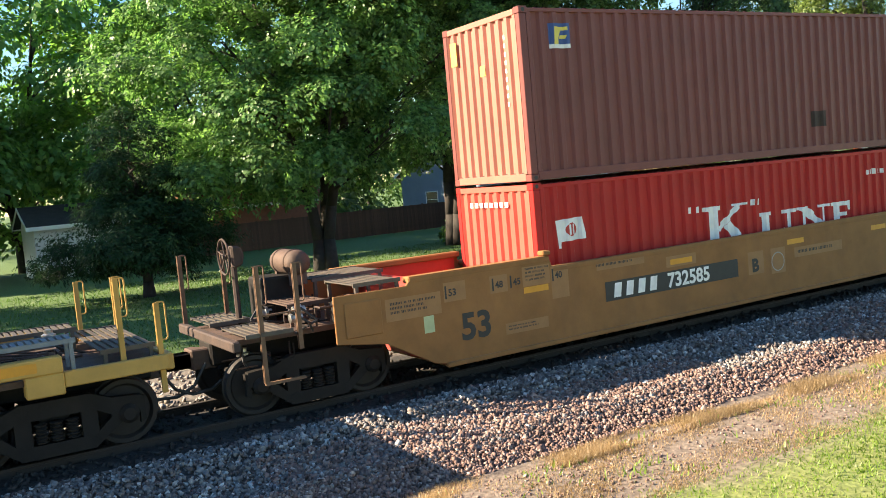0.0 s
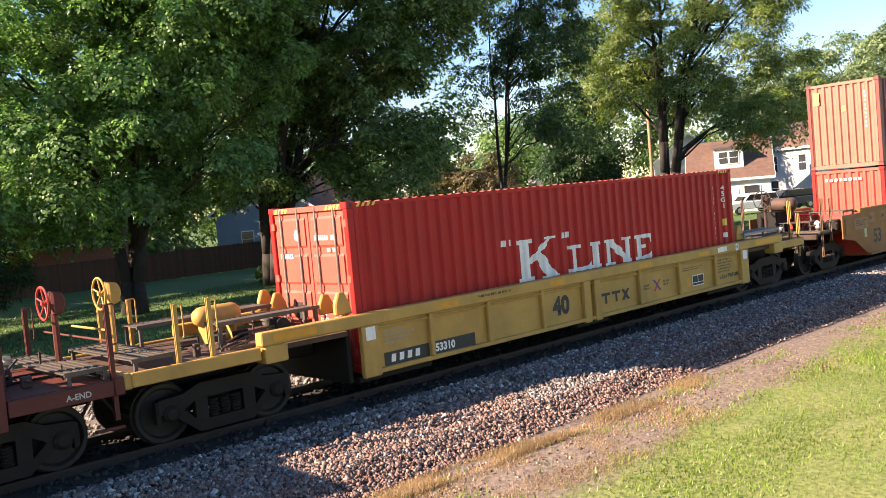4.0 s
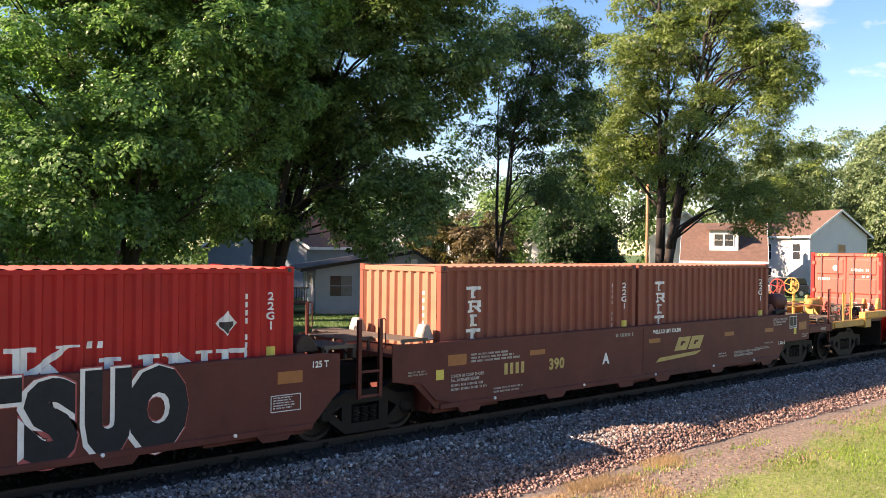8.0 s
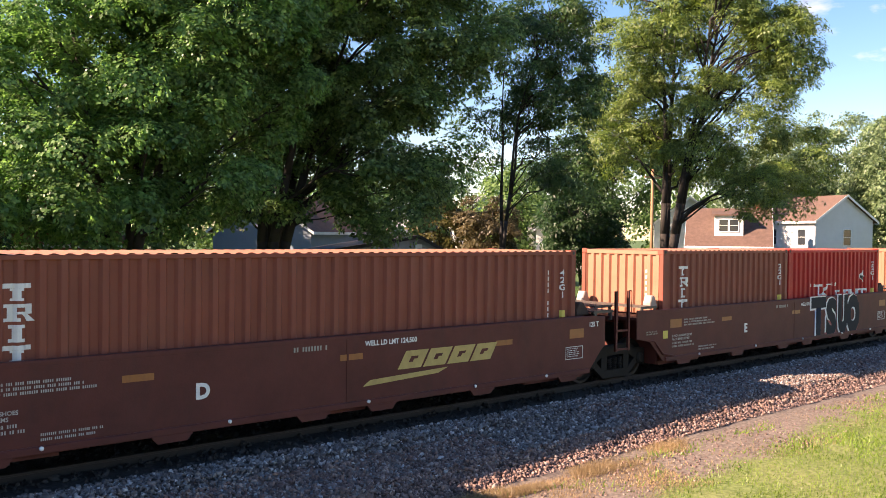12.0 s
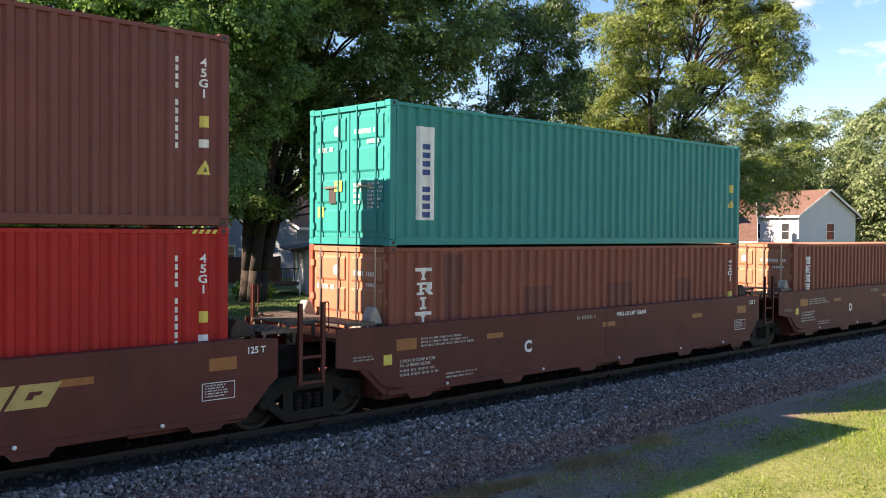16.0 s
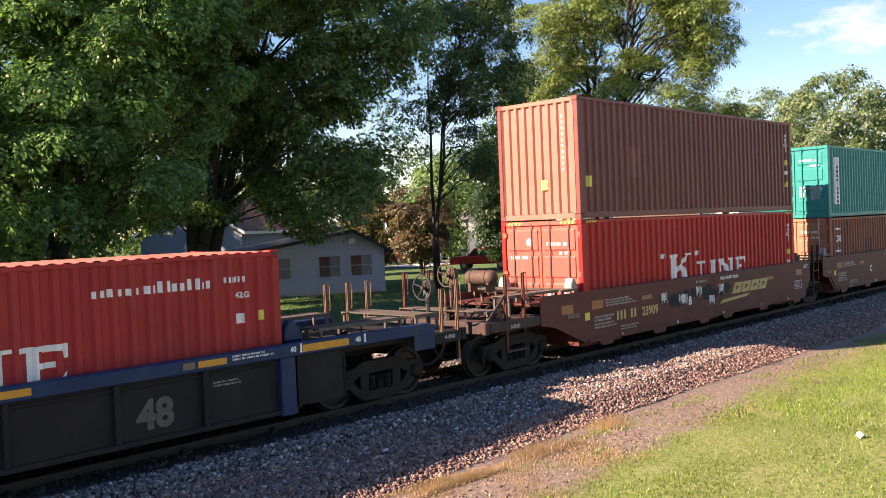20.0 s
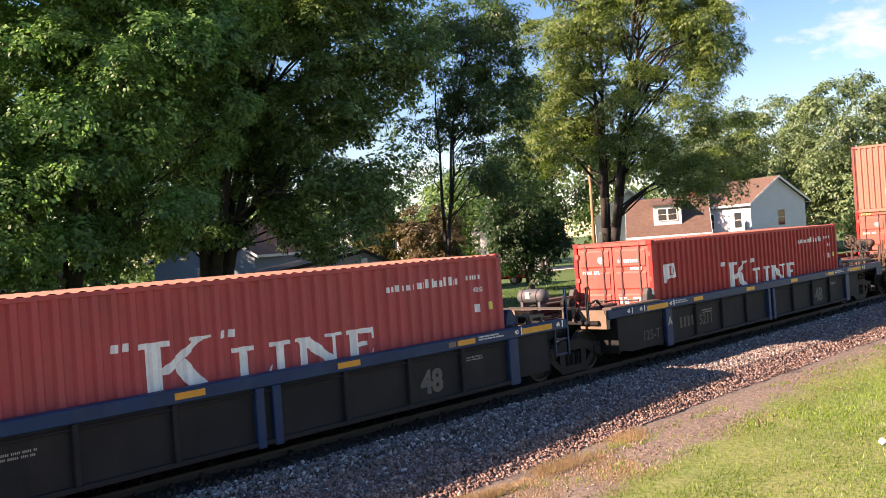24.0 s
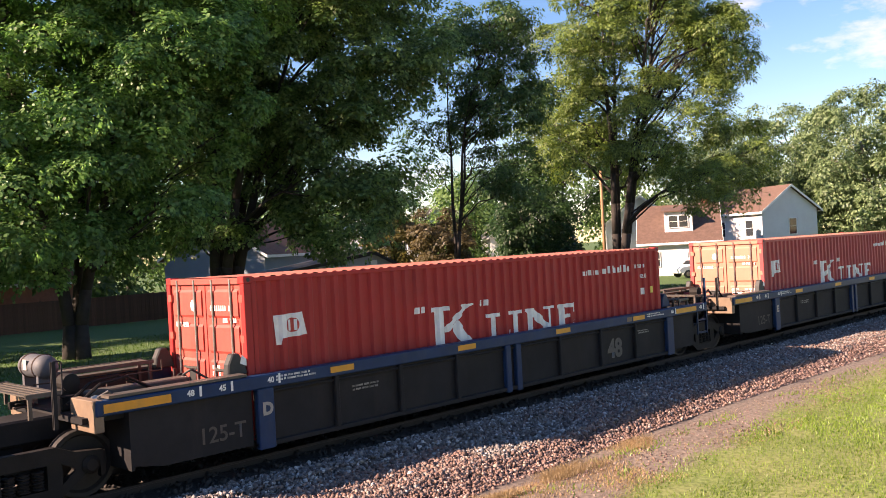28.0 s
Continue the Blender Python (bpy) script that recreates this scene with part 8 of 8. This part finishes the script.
def vehicle(x, y, rz, kind, paint, label):
    """A parked car, wagon or pickup seen from afar: body, glasshouse, wheels, lamps."""
    t = thing("parked_car", x, y, -0.44, label, "car", "", rz)
    if kind == "pickup":
        low = [(-2.7, 0.45), (2.7, 0.45), (2.72, 0.85), (2.6, 1.05), (1.3, 1.12), (-2.7, 1.12)]
        top = [(1.25, 1.12), (0.65, 1.72), (-0.75, 1.72), (-0.85, 1.12)]
    else:
        low = [(-2.25, 0.4), (2.3, 0.4), (2.32, 0.75), (2.1, 0.95), (1.1, 1.05), (-2.3, 1.05)]
        top = [(1.1, 1.05), (0.45, 1.66), (-2.0, 1.66), (-2.28, 1.05)]
    part("body", Geo().prism(low, -0.9, 0.9, "y"), paint, t, bevel=0.06)
    cab = part("cab", Geo().prism(top, -0.78, 0.78, "y"), paint, t, bevel=0.06)
    (a, za), (b, zb), (c, zc), (d, zd) = top
    for s in (-1, 1):
        part("side_glass", Geo().prism([(a - 0.25, za + 0.06), (b - 0.05, zb - 0.1), (c + 0.08, zc - 0.1), (d + 0.12, zd + 0.06)], *sorted((s * 0.785, s * 0.795)), "y"), M_GLASS, cab)
    part("windscreen", Geo().add([(a - 0.02 + 0.012, -0.68, za + 0.06), (a - 0.008, 0.68, za + 0.06), (b + 0.06, 0.68, zb - 0.08), (b + 0.06, -0.68, zb - 0.08)], [(0, 1, 2, 3)]), M_GLASS, cab)
    for wx in (-1.55, 1.5):
        for s in (-1, 1):
            w = part("wheel", Geo().lathe([(0.1, s * 0.72), (0.34, s * 0.72), (0.34, s * 0.92), (0.22, s * 0.93)], (wx, 0, 0.34), "y", 16), M_MARK, t)
            part("hub", Geo().lathe([(0.2, s * 0.9), (0.2, s * 0.935), (0.05, s * 0.94)], (wx, 0, 0.34), "y", 12), M_STEEL, w)
    for s in (-1, 1):
        part("headlight", Geo().box(2.2, 2.36, s * 0.72 - 0.14, s * 0.72 + 0.14, 0.66, 0.8), M_TRIMW, t)
        part("tail_light", Geo().box(-2.74 if kind == "pickup" else -2.34, -2.2, s * 0.76 - 0.08, s * 0.76 + 0.08, 0.72, 0.95), M_REDP, t)
    return t


PICKUP = []


def build_street():
    red = mat("red_car_paint", (0.5, 0.02, 0.02), 0.25, 0, 0.05, 1)
    silver = mat("silver_car_paint", (0.45, 0.46, 0.47), 0.3, 0.5, 0.05, 1)
    white = mat("white_car_paint", (0.75, 0.76, 0.78), 0.3, 0, 0.05, 1)
    dark = mat("dark_car_paint", (0.03, 0.035, 0.045), 0.25, 0, 0.05, 1)
    PICKUP.append(vehicle(56.2, 35.0, 118, "pickup", red, "bright red pickup that parks beyond the yard"))
    vehicle(64.6, 50.0, 20, "wagon", silver, "silver wagon parked on the street")
    vehicle(61.0, 52.4, 10, "wagon", red, "red wagon parked on the street")
    vehicle(70.2, 25.6, 150, "wagon", white, "white wagon parked beside a house")
    vehicle(73.5, 24.0, 150, "wagon", dark, "dark wagon parked beside a house")
    p = thing("utility_pole", 61.8, 29.2, -0.5, "weathered wooden utility pole with a crossarm", "utility pole")
    part("pole", Geo().tube((0, 0, 0), (0, 0, 9.2), 0.15, 12, 0.11), M_POLE, p, smooth=True)
    part("crossarm", Geo().box(-1.1, 1.1, -0.05, 0.05, 8.5, 8.62), M_POLE, p)
    for k in (-0.95, 0.0, 0.95):
        part("insulator", Geo().lathe([(0.02, 0), (0.05, 0.03), (0.05, 0.1), (0.02, 0.13)], (k, 0, 8.62), "z", 8), M_TRIMW, p)
    for k in (-0.95, 0.95):
        w = new("power_line", Geo().path([(61.8 + k + 60 * u, 29.2 - 2 * u, 8.2 - 3.2 * u * (1 - u)) for u in (0, 0.25, 0.5, 0.75, 1)], 0.012, 4).mesh("power_line", M_MARK))
        tagged(w, "thin dark overhead power line", "cable")
    for i in range(4):
        tree("shrub", 6.0 + i * 1.0, 38.2, 0.9, [(0, 0, 0.45, 0.28, 0.28, 0.45)], L_SPRUCE, M_BARK, "small dark clipped evergreen by a white shed", 90 + i, 1, 0.04, 24, 6, 8, 0.08, 0.16, 0.05, 0.1, 0.2, "shrub", limbs=8)
    for i, (x, y) in enumerate(((26.0, 29.3), (26.6, 29.0))):
        tree("shrub", x, y, 0.9, [(0, 0, 0.5, 0.4, 0.4, 0.4)], L_GRASS, M_BARK, "pale green clump of tall garden plants", 95 + i, 1, 0.03, 20, 6, 7, 0.2, 0.2, 0.05, 0.1, 0.2, "plant", limbs=8)


def paper_scrap(x, y):
    g = Geo().add([(-0.09, -0.03, 0.0), (0.02, -0.06, 0.05), (0.1, 0.0, 0.02), (0.04, 0.06, 0.07), (-0.06, 0.05, 0.04), (0.0, 0.0, 0.1), (-0.05, 0.0, -0.01), (0.05, 0.02, -0.01)], [(0, 1, 5), (1, 2, 5), (2, 3, 5), (3, 4, 5), (4, 0, 5), (0, 6, 7, 1), (1, 7, 2), (2, 7, 3), (3, 7, 6, 4), (4, 6, 0)])
    ob = new("paper_scrap", g.mesh("paper_scrap", M_TRIMW))
    ob.location = (x, y, ground_z(y) + 0.02)
    tagged(ob, "crumpled scrap of white paper on the lawn", "litter")


M_POLE = mat("weathered_pole_wood", (0.3, 0.17, 0.09), 0.85, 0, 0.2, 3, None, 0, 0.4, 40)
M_ROOFG = mat("grey_shingles", (0.2, 0.2, 0.2), 0.9, 0, 0.2, 3, None, 0, 0.5, 25)
build_trees()
build_houses()
build_street()
paper_scrap(15.18, -8.28)


# ---- what moves ----
def motions():
    """The train runs along +x; wheels roll."""
    # the pickup drives in while the tall boxes pass, then stands
    walk(PICKUP[0], [(t, pose(56.2 + 0.47 * k, 35.0 - 0.88 * k, -0.44, 0, 0, 118)) for t, k in ((0, 30), (12.4, 30), (14.0, 24), (16.5, 6), (18.5, 0), (28, 0))])
    for ob in MOVERS:
        m = ob.matrix_world.copy()
        walk(ob, [(t, Matrix.Translation((s, 0, 0)) @ m) for t, s in RUN])
    ts = [t for t, s in RUN]
    ss = [s for t, s in RUN]
    for ob, cx, r in WHEELS:
        rows = []
        for i in range(281):
            t = i / 10
            k = min(int(t), 27)
            s = ss[k] + (ss[k + 1] - ss[k]) * (t - k)
            rows.append((t, pose(cx, 0, r, 0, math.degrees(s / r) % 360.0, 0)))
        walk(ob, rows)


motions()
